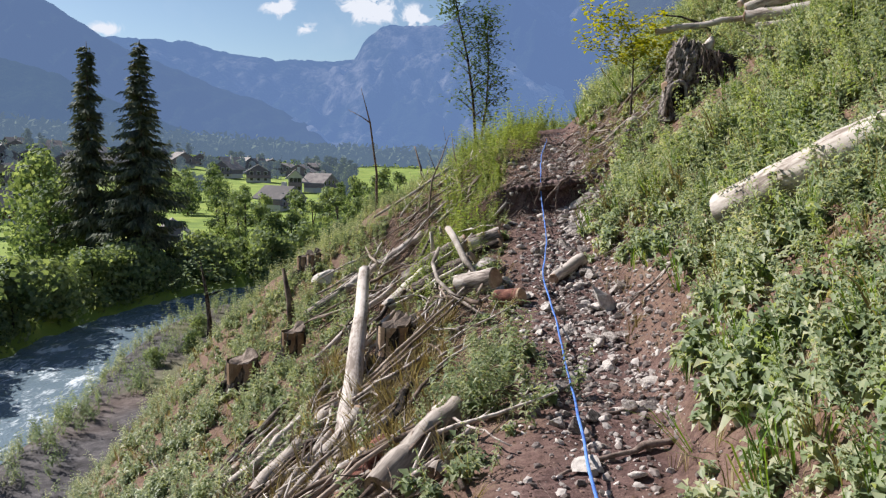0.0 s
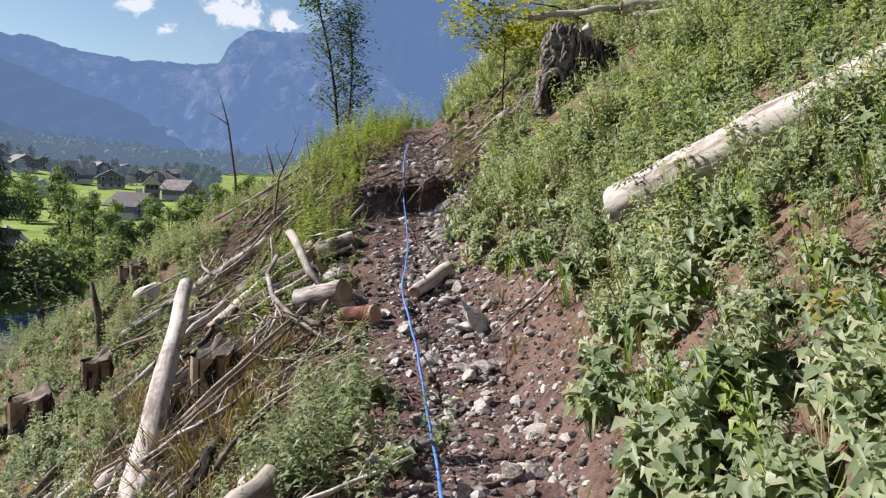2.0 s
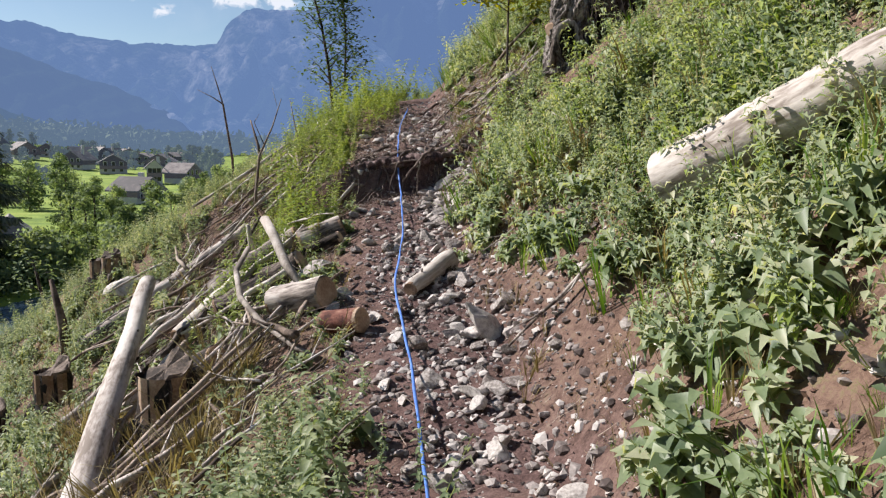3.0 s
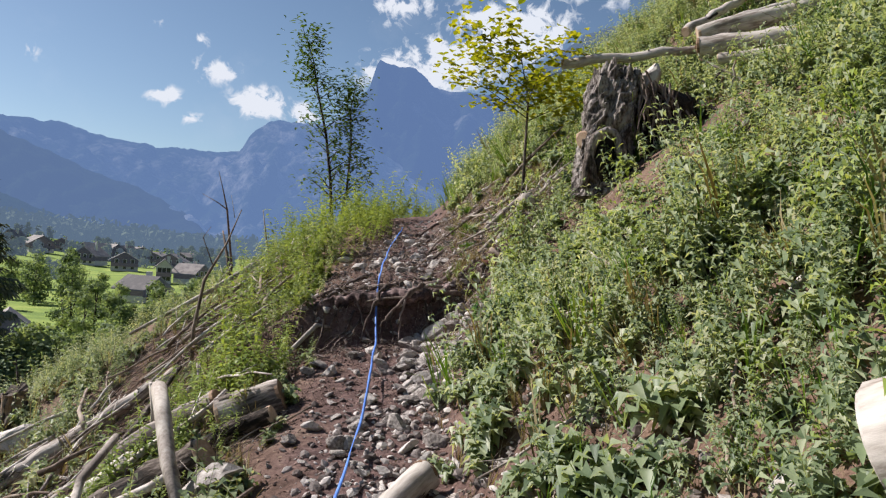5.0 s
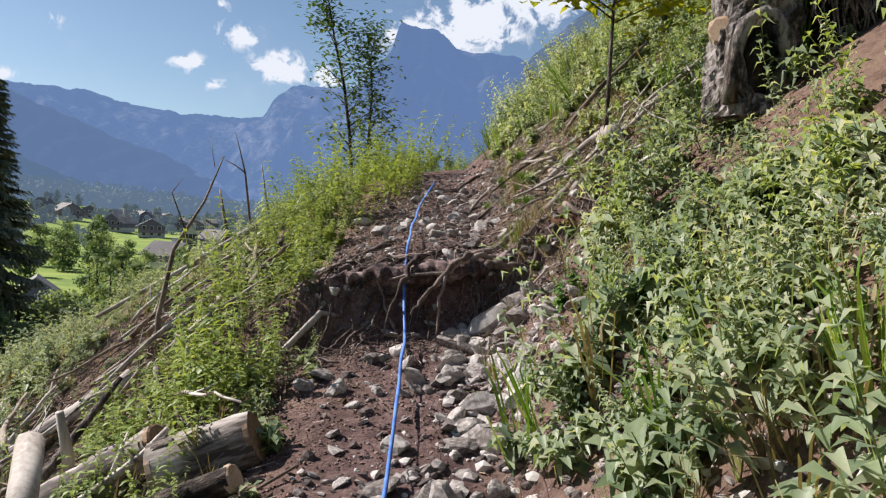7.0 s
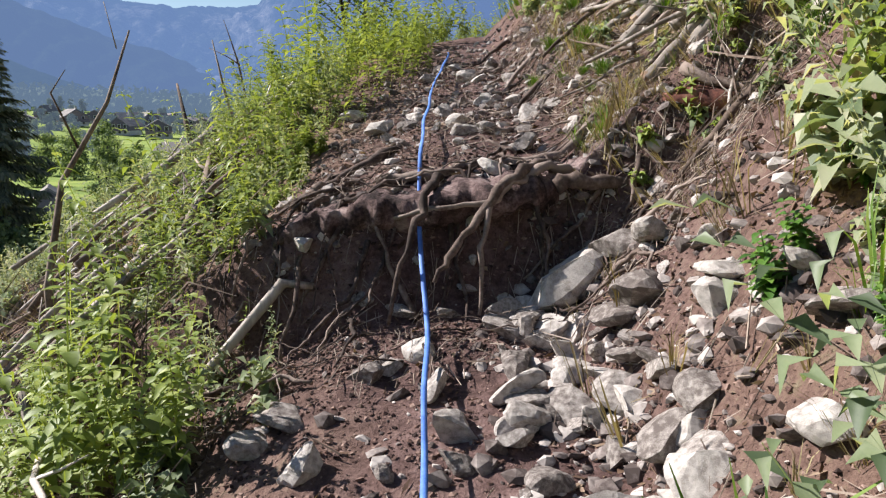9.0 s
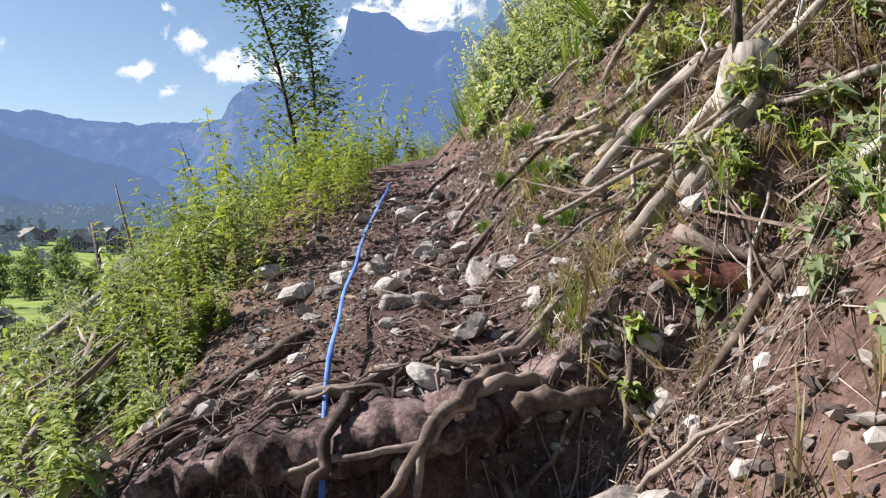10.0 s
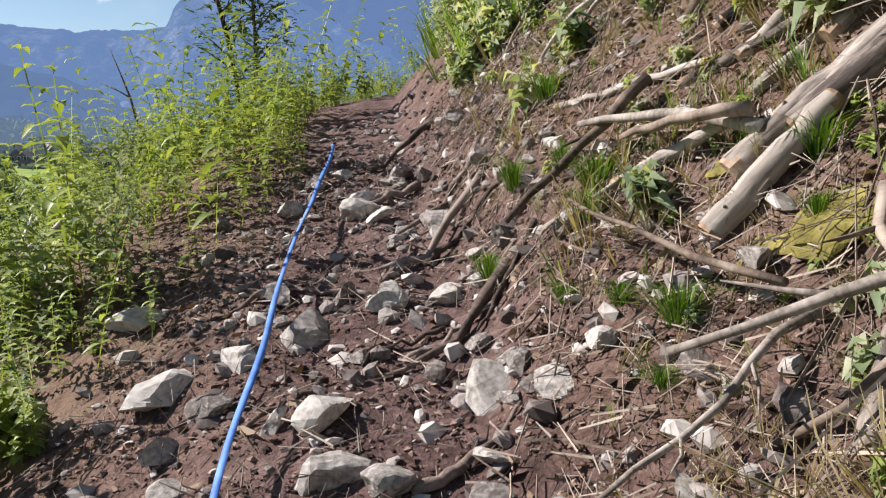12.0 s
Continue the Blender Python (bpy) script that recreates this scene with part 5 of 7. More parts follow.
def build_roots():
    rnd = np.random.RandomState(150)
    lines = (((1.5, 12.3, 0.03), (1.3, 12.15, 0.05), (1.05, 12.02, 0.04), (0.85, 11.85, 0.0)), ((2.6, 11.5, 0.06), (2.75, 11.3, 0.04), (2.9, 11.2, 0.02)),
             ((1.6, 11.8, 0.02), (1.4, 11.65, 0.06), (1.2, 11.5, 0.04), (1.05, 11.4, 0.0)), ((1.3, 11.95, 0.02), (1.15, 11.7, 0.05), (1.05, 11.45, 0.04), (0.98, 11.2, 0.0)), ((2.35, 11.8, 0.03), (2.15, 11.68, 0.06), (1.95, 11.7, 0.05), (1.7, 11.8, 0.02)),
             ((2.4, 13.0, 0.02), (2.2, 12.85, 0.04), (2.0, 12.8, 0.02)), ((2.5, 13.6, 0.02), (2.25, 13.5, 0.04), (2.0, 13.5, 0.01)), ((2.4, 14.3, 0.02), (2.2, 14.15, 0.04), (2.0, 14.1, 0.0)),
             ((2.6, 14.9, 0.02), (2.3, 14.7, 0.04), (2.1, 14.7, 0.0)), ((2.6, 13.95, 0.02), (2.4, 13.75, 0.04), (2.15, 13.75, 0.0)), ((1.35, 3.98, 0.02), (1.1, 3.9, 0.05), (0.85, 3.82, 0.04), (0.65, 3.72, 0.0)), ((1.3, 4.6, 0.02), (1.1, 4.55, 0.03), (0.95, 4.5, 0.0)))
    thick = (0.027, 0.025, 0.02, 0.02, 0.025, 0.018, 0.02, 0.02, 0.02, 0.018, 0.022, 0.014)
    for i, (line, r) in enumerate(zip(lines, thick)):
        root([g3(x, y, 0.55 * up) for x, y, up in line], r, 160 + i, "bare brown tree root crossing the trail ledge" if i < 6 else "bare brown root lying on the trail")
    # the heavy roots that hang over the lip of the ledge
    lips = (((2.06, 11.4, 1.22), (2.13, 11.4, 1.24), (2.24, 11.42, 1.225), (2.41, 11.45, 1.215), (2.59, 11.49, 1.25), (2.77, 11.55, 1.32)), ((2.1, 11.62, 1.29), (1.92, 11.4, 1.28), (1.81, 11.34, 1.21), (1.71, 11.28, 1.08), (1.62, 11.23, 1.0), (1.55, 11.17, 0.9)),
            ((1.82, 11.36, 1.23), (1.77, 11.3, 1.13), (1.73, 11.24, 0.95), (1.72, 11.2, 0.76)), ((2.2, 11.55, 1.26), (2.04, 11.44, 1.29), (1.88, 11.38, 1.23), (1.78, 11.34, 1.16), (1.6, 11.36, 1.14), (1.42, 11.42, 1.1)),
            ((1.62, 11.6, 1.24), (1.56, 11.42, 1.22), (1.5, 11.33, 1.1), (1.43, 11.26, 0.95), (1.38, 11.2, 0.74)), ((2.5, 11.6, 1.36), (2.4, 11.42, 1.32), (2.36, 11.36, 1.2), (2.3, 11.32, 1.02)), ((1.98, 11.42, 1.24), (1.97, 11.34, 1.12), (2.0, 11.28, 0.98), (1.98, 11.24, 0.8)))
    for i, (line, r) in enumerate(zip(lips, (0.038, 0.026, 0.016, 0.022, 0.02, 0.016, 0.012))):
        root(line, r, 180 + i, "thick grey-brown root hanging over the ledge")
    for i, (line, r) in enumerate(((((1.01, 11.76), (1.08, 12.0), (1.17, 12.14), (1.24, 12.15)), 0.028), (((1.18, 11.5), (1.21, 11.58), (1.32, 11.54), (1.45, 11.56)), 0.018), (((0.95, 11.5), (1.1, 11.62), (1.2, 11.8), (1.3, 11.85)), 0.02), (((1.35, 11.75), (1.6, 11.68), (1.85, 11.75), (2.1, 11.7), (2.35, 11.78)), 0.022))):
        root([g3(x, y, 0.03) for x, y in line], r, 190 + i)
    for i in range(95):
        x, y = rnd.uniform(0.6, 2.4), rnd.uniform(10.9, 11.95)
        a = rnd.uniform(2.6, 5.2)
        line = []
        for k in range(4):
            line.append(g3(x, y, 0.02 + 0.05 * math.sin(k)))
            a += rnd.uniform(-0.5, 0.5)
            x, y = x + math.cos(a) * 0.12, y + math.sin(a) * 0.12
        root(line, 0.003 + 0.009 * rnd.rand() ** 2, 200 + i)
    for i in range(14):
        y = rnd.uniform(12.3, 15.6)
        x, a = float(np.interp(y, *TRAIL_X)) + rnd.uniform(-0.4, 0.5), rnd.choice([0.3, 3.4]) + rnd.uniform(-0.5, 0.5)
        line = []
        for k in range(4):
            line.append(g3(x, y, 0.012))
            a += rnd.uniform(-0.4, 0.4)
            x, y = x + math.cos(a) * 0.1, y + math.sin(a) * 0.1
        root(line, rnd.uniform(0.005, 0.013), 360 + i, "thin brown root lying on the trail")


build_roots()


def ledge_lip():
    """The matted lip of soil that overhangs the hollow of the ledge."""
    xs = np.linspace(0.95, 2.42, 150)
    reach = 0.1 + 0.07 * ripple(xs, xs * 0, 0.5, 371) + 0.03 * ripple(xs, xs * 0, 0.13, 372)
    reach = np.maximum(reach, 0.02) * np.clip((2.42 - xs) / 0.3, 0, 1) * np.clip((xs - 0.95) / 0.3, 0, 1)
    rows = []
    for back, up in ((0.22, -0.03), (0.1, 0.012), (-0.2, 0.018), (-0.7, 0.012), (-1.0, -0.02), (-0.95, -0.07), (-0.6, -0.11), (0.05, -0.16)):
        y = 11.52 + (back if back > 0 else back * reach) + 0.008 * ripple(xs, xs * 0 + 3 * up, 0.06, 375)
        z = height(xs, np.maximum(y, 11.56)) + up + 0.014 * ripple(xs, y, 0.12, 373) + 0.006 * ripple(xs, y, 0.045, 374)
        rows.append(np.stack([xs + 0 * y, y + 0 * xs, z], -1))
    v = np.stack(rows, 1)
    idx = np.arange(v.shape[0] * v.shape[1]).reshape(v.shape[:2])
    q = np.stack([idx[:-1, :-1], idx[:-1, 1:], idx[1:, 1:], idx[1:, :-1]], -1).reshape(-1, 4)
    thing("soil_ledge", "overhanging lip of brown soil bound by roots", "soil", data=mesh_of("soil_ledge", v, q, SOIL, smooth=True))


SOIL = material("ledge_soil", ((0.3, (0.022, 0.0135, 0.0128)), (0.46, (0.082, 0.051, 0.048)), (0.58, (0.165, 0.11, 0.104)), (0.75, (0.3, 0.225, 0.21))), 9, 60, 0.95, 0.9, 0.02)
ledge_lip()


# ---- brush: sticks and twigs ----
def stick_mesh(seed, length, r, wood):
    rnd = np.random.RandomState(seed)
    pts = [Vector((0, 0, 0))]
    for k in range(6):
        pts.append(pts[-1] + Vector((length / 6, rnd.uniform(-0.03, 0.03) * length, rnd.uniform(-0.022, 0.022) * length)))
    pieces = [tube(pts, [r * (1 - 0.09 * k) for k in range(7)], 6, 0.12, seed)]
    for k in (2, 4):
        if rnd.rand() < 0.7:
            d = Vector((0.15, rnd.choice([-1, 1]) * 0.12, rnd.uniform(-0.02, 0.08))) * length
            pieces.append(tube([pts[k], pts[k] + d * 0.5, pts[k] + d + Vector((0.03, 0, 0.02)) * length], [r * 0.5, r * 0.35, r * 0.12], 5, 0.1, seed + k))
    v, q, t = joined(pieces)
    return mesh_of("stick", v, q, wood, t, smooth=True)


STICKS = [stick_mesh(300 + i, 1.0, 0.012 + 0.006 * (i % 4), (TWIG, LOG_WOOD, PALE_WOOD)[i % 3]) for i in range(10)]


def lay_stick(rnd, x, y, length, turn, label, group, rise=0.0):
    x1, y1 = x + math.cos(turn) * length, y + math.sin(turn) * length
    a, b = Vector(g3(x, y, rnd.uniform(0.0, 0.08 + rise))), Vector(g3(x1, y1, rnd.uniform(0.02, 0.16 + rise)))
    mid = Vector(g3((x + x1) / 2, (y + y1) / 2, 0.0))
    low = (a + b) / 2
    if low.z < mid.z:
        a.z += mid.z - low.z
        b.z += mid.z - low.z
    ahead = (b - a).normalized()
    sidew = ahead.cross(Vector((0, 0, 1))).normalized()
    m = Matrix((ahead, sidew, sidew.cross(ahead))).transposed().to_4x4()
    size = (b - a).length
    thick = size ** 0.35
    thing("stick", label, "stick", group, Matrix.Translation(a) @ m @ Matrix.Diagonal((size, thick, thick, 1)), STICKS[rnd.randint(10)])


def brush():
    rnd = np.random.RandomState(310)
    for i in range(95):
        x, y = rnd.uniform(-1.5, 0.55), rnd.uniform(6.6, 13.2)
        if side(x, y) > -0.75:
            continue
        lay_stick(rnd, x, y, rnd.uniform(0.35, 1.2), rnd.normal(1.0, 0.8) + rnd.choice([0, 3.14]), "dry grey-brown stick in the brush pile", "brush on the slope", 0.14)
    for i in range(130):
        x, y = rnd.uniform(-2.4, 0.05), rnd.uniform(3.9, 7.4)
        lay_stick(rnd, x, y, rnd.uniform(0.35, 1.2), rnd.normal(0.9, 0.6) + rnd.choice([0, 3.14]), "dry pale stick lying down the slope", "brush on the slope", 0.12)
    for i in range(26):
        x, y = rnd.uniform(-0.9, 0.5), rnd.uniform(12.2, 15.5)
        lay_stick(rnd, x, y, rnd.uniform(0.4, 1.3), rnd.normal(0.7, 0.5), "dry stick lying along the hillside rim", "brush on the slope", 0.12)
    for i in range(44):
        x, y = rnd.uniform(2.75, 4.1), rnd.uniform(11.0, 14.6)
        lay_stick(rnd, x, y, rnd.uniform(0.2, 0.6), rnd.normal(-0.35, 0.5) + rnd.choice([0, 3.14]), "dry pale stick lying on the upper bank", "sticks of the upper bank", 0.05)
    for i in range(16):
        x, y = rnd.uniform(2.0, 3.2), rnd.uniform(4.5, 9)
        lay_stick(rnd, x, y, rnd.uniform(0.2, 0.6), rnd.uniform(0, 6.28), "dry stick lying under the weeds", "sticks of the weed slope", 0.04)
    for i in range(24):
        x, y = rnd.uniform(2.6, 3.6), rnd.uniform(10.9, 12.2)
        lay_stick(rnd, x, y, rnd.uniform(0.2, 0.7), rnd.uniform(0, 6.28), "dry branch under the uprooted stump", "branches under the stump", 0.1)


brush()


def curved(points, radii, label, seed, mat=PALE_WOOD):
    v, q, t = tube(points, radii, 8, 0.1, seed)
    thing("branch", label, "branch", data=mesh_of("branch", v, q, mat, t, smooth=True))


curved([(-0.05, 8.9, 0.42), (-0.12, 8.55, 0.28), (-0.05, 8.15, 0.14), (0.12, 7.75, 0.05), (0.38, 7.35, -0.05), (0.5, 7.15, -0.04)], [0.022, 0.024, 0.024, 0.022, 0.018, 0.01], "long curved pale branch lying over the brush", 401)
curved([(0.06, 9.35, 0.62), (0.16, 9.05, 0.5), (0.26, 8.75, 0.32), (0.42, 8.35, 0.16)], [0.045, 0.045, 0.042, 0.03], "stout crooked branch leaning on the boulder", 402)
curved([(-0.16, 10.35, 0.0), (-0.15, 10.3, 0.25), (-0.18, 10.25, 0.48)], [0.035, 0.032, 0.02], "upright broken pale branch in the brush", 403)
curved([(-0.15, 11.45, 0.05), (-0.1, 11.4, 0.22), (-0.02, 11.45, 0.3), (-0.06, 11.5, 0.45)], [0.035, 0.035, 0.03, 0.02], "crooked grey branch standing in the brush", 404)
curved([g3(-0.6, 10.0, 0.1), g3(-0.3, 10.5, 0.35), g3(-0.1, 10.9, 0.5)], [0.03, 0.028, 0.015], "brown stick leaning over the stacked logs", 405, BARK)
curved([g3(-1.4, 14.4, 0.2), g3(-0.6, 14.6, 0.22), g3(0.1, 14.9, 0.2)], [0.02, 0.03, 0.04], "long thin log lying along the rim", 406)
curved([g3(0.55, 11.15, 0.05), g3(0.75, 11.3, 0.08), g3(0.98, 11.42, 0.06), g3(1.1, 11.4, 0.04)], [0.012, 0.02, 0.024, 0.015], "thin branch lying on the soil slope", 407)
curved([g3(4.5, 12.2, 0.2), g3(4.2, 12.4, 0.6), g3(3.9, 12.5, 0.95), g3(3.4, 12.6, 1.45)], [0.03, 0.024, 0.016, 0.006], "dark bare branch reaching out above the stump", 408, BARK)
curved([g3(2.52, 11.5, 0.0), g3(2.6, 11.44, 0.015), g3(2.68, 11.37, 0.02), g3(2.74, 11.3, 0.0)], [0.02, 0.045, 0.05, 0.03], "hollow red-brown bark shell on the bank", 409, RED_BARK)


def twigs():
    """Fine broken twigs and bark over the brush and the banks."""
    rnd = np.random.RandomState(320)
    boxes = ((6500, -1.9, 0.9, 4.5, 14.5, lambda x, y, s: (s < -0.6) * np.where(y < 7, 0.5, 0.9)), (9000, 2.2, 3.9, 10.8, 15.0, lambda x, y, s: (s > 0.3) * 0.9), (5200, 0.6, 2.9, 10.8, 15.0, lambda x, y, s: (abs(s) < 0.9) * 0.8), (900, 1.8, 3.2, 9.4, 11.3, lambda x, y, s: (s > 0.4) * 0.9), (700, 1.4, 2.6, 4.0, 10.5, lambda x, y, s: (s > 0.35) * (s < 1.0) * 0.9), (500, 0.3, 1.8, 3.0, 10.5, lambda x, y, s: (abs(s) < 0.5) * 0.5))
    xs, ys = zip(*[pick(rnd, n, x0, x1, y0, y1, f) for n, x0, x1, y0, y1, f in boxes])
    x, y = np.concatenate(xs), np.concatenate(ys)
    n = len(x)
    a, l, r = rnd.uniform(0, 6.28, n), 0.02 + 0.13 * rnd.rand(n) ** 2.4, 0.0007 + 0.0026 * rnd.rand(n) ** 2
    d = np.stack([np.cos(a) * l, np.sin(a) * l], 1)
    p0 = on_ground(x, y) + np.stack([0 * x, 0 * x, rnd.uniform(0, 0.05, n)], 1)
    p1 = on_ground(x + d[:, 0], y + d[:, 1]) + np.stack([0 * x, 0 * x, rnd.uniform(0, 0.07, n)], 1)
    u = np.stack([-np.sin(a) * r, np.cos(a) * r, 0 * a], 1)
    w = np.stack([0 * a, 0 * a, r * 1.6], 1)
    v = np.stack([p0 - u, p0 + w, p0 + u, p1 - u * 0.5, p1 + w * 0.5, p1 + u * 0.5], 1).reshape(-1, 3)
    q = (np.array([(0, 1, 4, 3), (1, 2, 5, 4), (2, 0, 3, 5)])[None] + (np.arange(n) * 6)[:, None, None]).reshape(-1, 4)
    thing("twig_litter", "fine dry twigs and bark strewn over the soil", "twigs", data=mesh_of("twig_litter", v, q, TWIG), kind="stuff")


twigs()


def brush_twigs():
    """Long thin broken twigs heaped over the brush, each bent once."""
    rnd = np.random.RandomState(322)
    boxes = ((3400, -1.5, 0.5, 6.8, 13.8, lambda x, y, s: (s < -0.75) * 0.95), (2600, -2.2, 0.1, 3.8, 7.2, lambda x, y, s: (s < -0.7) * 0.95), (260, 2.7, 3.5, 10.9, 12.2, lambda x, y, s: (s > 0.8) * 0.9), (170, 2.9, 4.0, 12.0, 14.8, lambda x, y, s: (s > 0.9) * 0.8))
    xs, ys = zip(*[pick(rnd, n, x0, x1, y0, y1, f) for n, x0, x1, y0, y1, f in boxes])
    x, y = np.concatenate(xs), np.concatenate(ys)
    n = len(x)
    a = np.where(rnd.rand(n) < 0.65, rnd.normal(0.8, 0.5, n), rnd.uniform(0, 6.28, n))
    a = a + 3.14 * (rnd.rand(n) < 0.5)
    l, r = 0.12 + 0.45 * rnd.rand(n) ** 1.6, 0.0016 + 0.0045 * rnd.rand(n) ** 2
    bend = a + rnd.normal(0, 0.35, n)
    x1, y1 = x + np.cos(a) * l * 0.5, y + np.sin(a) * l * 0.5
    x2, y2 = x1 + np.cos(bend) * l * 0.5, y1 + np.sin(bend) * l * 0.5
    up0, up2 = rnd.uniform(0.0, 0.06, n), 0.03 + 0.22 * rnd.rand(n) ** 2
    p0 = on_ground(x, y) + np.stack([0 * x, 0 * x, up0], 1)
    p1 = on_ground(x1, y1) + np.stack([0 * x, 0 * x, 0.015 + (up0 + up2) / 2], 1)
    p2 = on_ground(x2, y2) + np.stack([0 * x, 0 * x, up2], 1)
    u, w = np.stack([-np.sin(a) * r, np.cos(a) * r, 0 * a], 1), np.stack([0 * a, 0 * a, r * 1.7], 1)
    rings = [(p - u * k, p + w * k, p + u * k) for p, k in ((p0, 1.0), (p1, 0.8), (p2, 0.35))]
    v = np.stack([c for ring in rings for c in ring], 1).reshape(-1, 3)
    faces = np.array([(k, (k + 1) % 3, (k + 1) % 3 + 3, k + 3) for k in range(3)])
    faces = np.concatenate([faces, faces + 3])
    q = (faces[None] + (np.arange(n) * 9)[:, None, None]).reshape(-1, 4)
    thing("brush_twigs", "long thin dry twigs heaped over the brush", "twigs", data=mesh_of("brush_twigs", v, q, TWIG), kind="stuff")


brush_twigs()


def leaf_litter():
    """Dead leaves and bark flakes on the bare soil."""
    rnd = np.random.RandomState(321)
    boxes = ((13000, 2.2, 4.0, 10.8, 15.0, lambda x, y, s: (s > 0.3) * 0.9), (3500, 1.7, 3.2, 9.4, 11.4, lambda x, y, s: (s > 0.3) * 0.9), (4500, 0.4, 2.8, 10.9, 15.5, lambda x, y, s: (abs(s) < 0.9) * 0.7), (4500, 1.2, 3.0, 3.0, 10.9, lambda x, y, s: (s > 0.3) * (s < 1.2) * 0.9), (8000, -4.0, 0.9, 4.0, 14.5, lambda x, y, s: (s < -0.5) * 0.8), (1500, 0.2, 2.0, 3.0, 10.9, lambda x, y, s: (abs(s) < 0.5) * 0.5))
    xs, ys = zip(*[pick(rnd, n, x0, x1, y0, y1, f) for n, x0, x1, y0, y1, f in boxes])
    x, y = np.concatenate(xs), np.concatenate(ys)
    n = len(x)
    size = 0.004 + 0.014 * rnd.rand(n, 1) ** 2
    p = on_ground(x, y, 0.008)
    e1, e2 = rnd.normal(size=(n, 3)), rnd.normal(size=(n, 3))
    e1[:, 2] *= 0.5
    e2[:, 2] *= 0.5
    e1, e2 = e1 * size, e2 * size * 0.6
    v = np.stack([p - e1, p - e2, p + e1, p + e2], 1).reshape(-1, 3)
    thing("leaf_litter", "dead brown leaves and bark flakes on the soil", "litter", data=mesh_of("leaf_litter", v, np.arange(len(v)).reshape(-1, 4), DEAD_LEAF), kind="stuff")


leaf_litter()


def moss(x, y, size, seed):
    rnd = np.random.RandomState(seed)
    bm = bmesh.new()
    bmesh.ops.create_icosphere(bm, subdivisions=3, radius=1.0)
    for v in bm.verts:
        v.co *= 1 + 0.35 * noise.noise(v.co * 1.7 + Vector((seed, 0, 0))) + 0.12 * noise.noise(v.co * 7)
        v.co = Vector((v.co.x * size, v.co.y * size, v.co.z * size * 0.22))
    me = bpy.data.meshes.new("moss_cushion")
    bm.to_mesh(me)
    bm.free()
    me.materials.append(MOSS)
    thing("moss_cushion", "yellow-green moss cushion on the bank", "moss", "moss of the banks", pose(*g3(x, y, 0.0), 0, -35 if x > 2 else 20, 0), me)


for i, (x, y, size) in enumerate(((2.77, 12.2, 0.09), (2.83, 12.12, 0.07), (2.7, 12.28, 0.05), (2.82, 12.2, 0.05), (2.9, 12.35, 0.05), (2.76, 12.5, 0.04), (3.0, 12.1, 0.05), (-1.85, 7.7, 0.16), (-1.7, 7.95, 0.12), (1.95, 3.8, 0.12), (2.02, 3.55, 0.1), (2.62, 11.7, 0.06), (2.7, 12.9, 0.06))):
    moss(x, y, size, 340 + i)


# ---- the blue leash lying along the trail ----
def leash():
    ys = np.arange(2.6, 15.2, 0.1)
    x = np.interp(ys, (2.6, 3.4, 4.9, 6.4, 7.9, 9.0, 10.9, 11.9, 12.6, 13.5, 14.2, 15.2), (0.68, 0.77, 0.93, 1.06, 1.1, 1.3, 1.5, 1.55, 1.66, 1.77, 1.92, 2.12))
    x = np.convolve(np.pad(x, 4, mode="edge"), np.ones(9) / 9, mode="valid") + 0.006 * ripple(ys, ys * 0, 0.9, 330)
    z = height(x, ys)
    z = np.convolve(np.pad(z, 3, mode="edge"), np.ones(7) / 7, mode="valid") + 0.1
    w = 0.009
    tilt = 0.6 * ripple(ys, ys * 0, 0.9, 331)
    dx, dz = w * np.cos(tilt), w * np.sin(tilt)
    top = np.stack([np.stack([x - dx, ys, z - dz], 1), np.stack([x + dx, ys, z + dz], 1)], 1)
    low = top - (0, 0, 0.0025)
    n = len(ys)
    v = np.concatenate([top.reshape(-1, 3), low.reshape(-1, 3)])
    q = []
    for i in range(n - 1):
        a, b, c, d = 2 * i, 2 * i + 1, 2 * i + 3, 2 * i + 2
        o = 2 * n
        q += [(a, b, c, d), (a + o, d + o, c + o, b + o), (a, d, d + o, a + o), (b, b + o, c + o, c)]
    thing("leash", "long blue webbing leash trailing over the trail stones", "leash", data=mesh_of("leash", v, q, STRAP, smooth=True))


leash()


# ---- weeds and grass ----
WEEDS = [weed_template(500 + i, 0.32 + 0.05 * i, 8, 0.07, 0.48, 0.003, 1) for i in range(4)]
NETTLES = [weed_template(520 + i, 0.6 + 0.08 * i, 12, 0.095, 0.5, 0.004, 0, rich_leaf) for i in range(3)]
LOWS = [weed_template(540 + i, 0.12, 4, 0.085, 0.62, 0.003, 2) for i in range(3)]
BROADS = [weed_template(560 + i, 0.36, 9, 0.105, 0.66, 0.005, 3, rich_leaf) for i in range(3)]
GRASSES = [grass_template(580 + i, 9, 0.26, 0.12, 0.0035) for i in range(3)]


def meadow_stuff(name, label, category, templates, mat, x, y, rnd, small, large, lean=0.18, downhill=0.0, tilt=0.0):
    pieces = []
    which = rnd.randint(len(templates), size=len(x))
    for k, template in enumerate(templates):
        sel = which == k
        n = sel.sum()
        leans = rnd.normal(0, lean, (n, 2)) - (downhill, 0)
        v, q = strewn(template, on_ground(x[sel], y[sel], -0.01), rnd.uniform(0, 6.28, n), rnd.uniform(small, large, n) * (0.62 + 0.7 * patch(x[sel], y[sel], 0.9, 640)), leans, tilt)
        pieces.append((v, q, np.zeros((0, 3), int)))
    v, q, t = joined(pieces)
    thing(name, label, category, data=mesh_of(name, v, q, mat, smooth=True), kind="stuff")


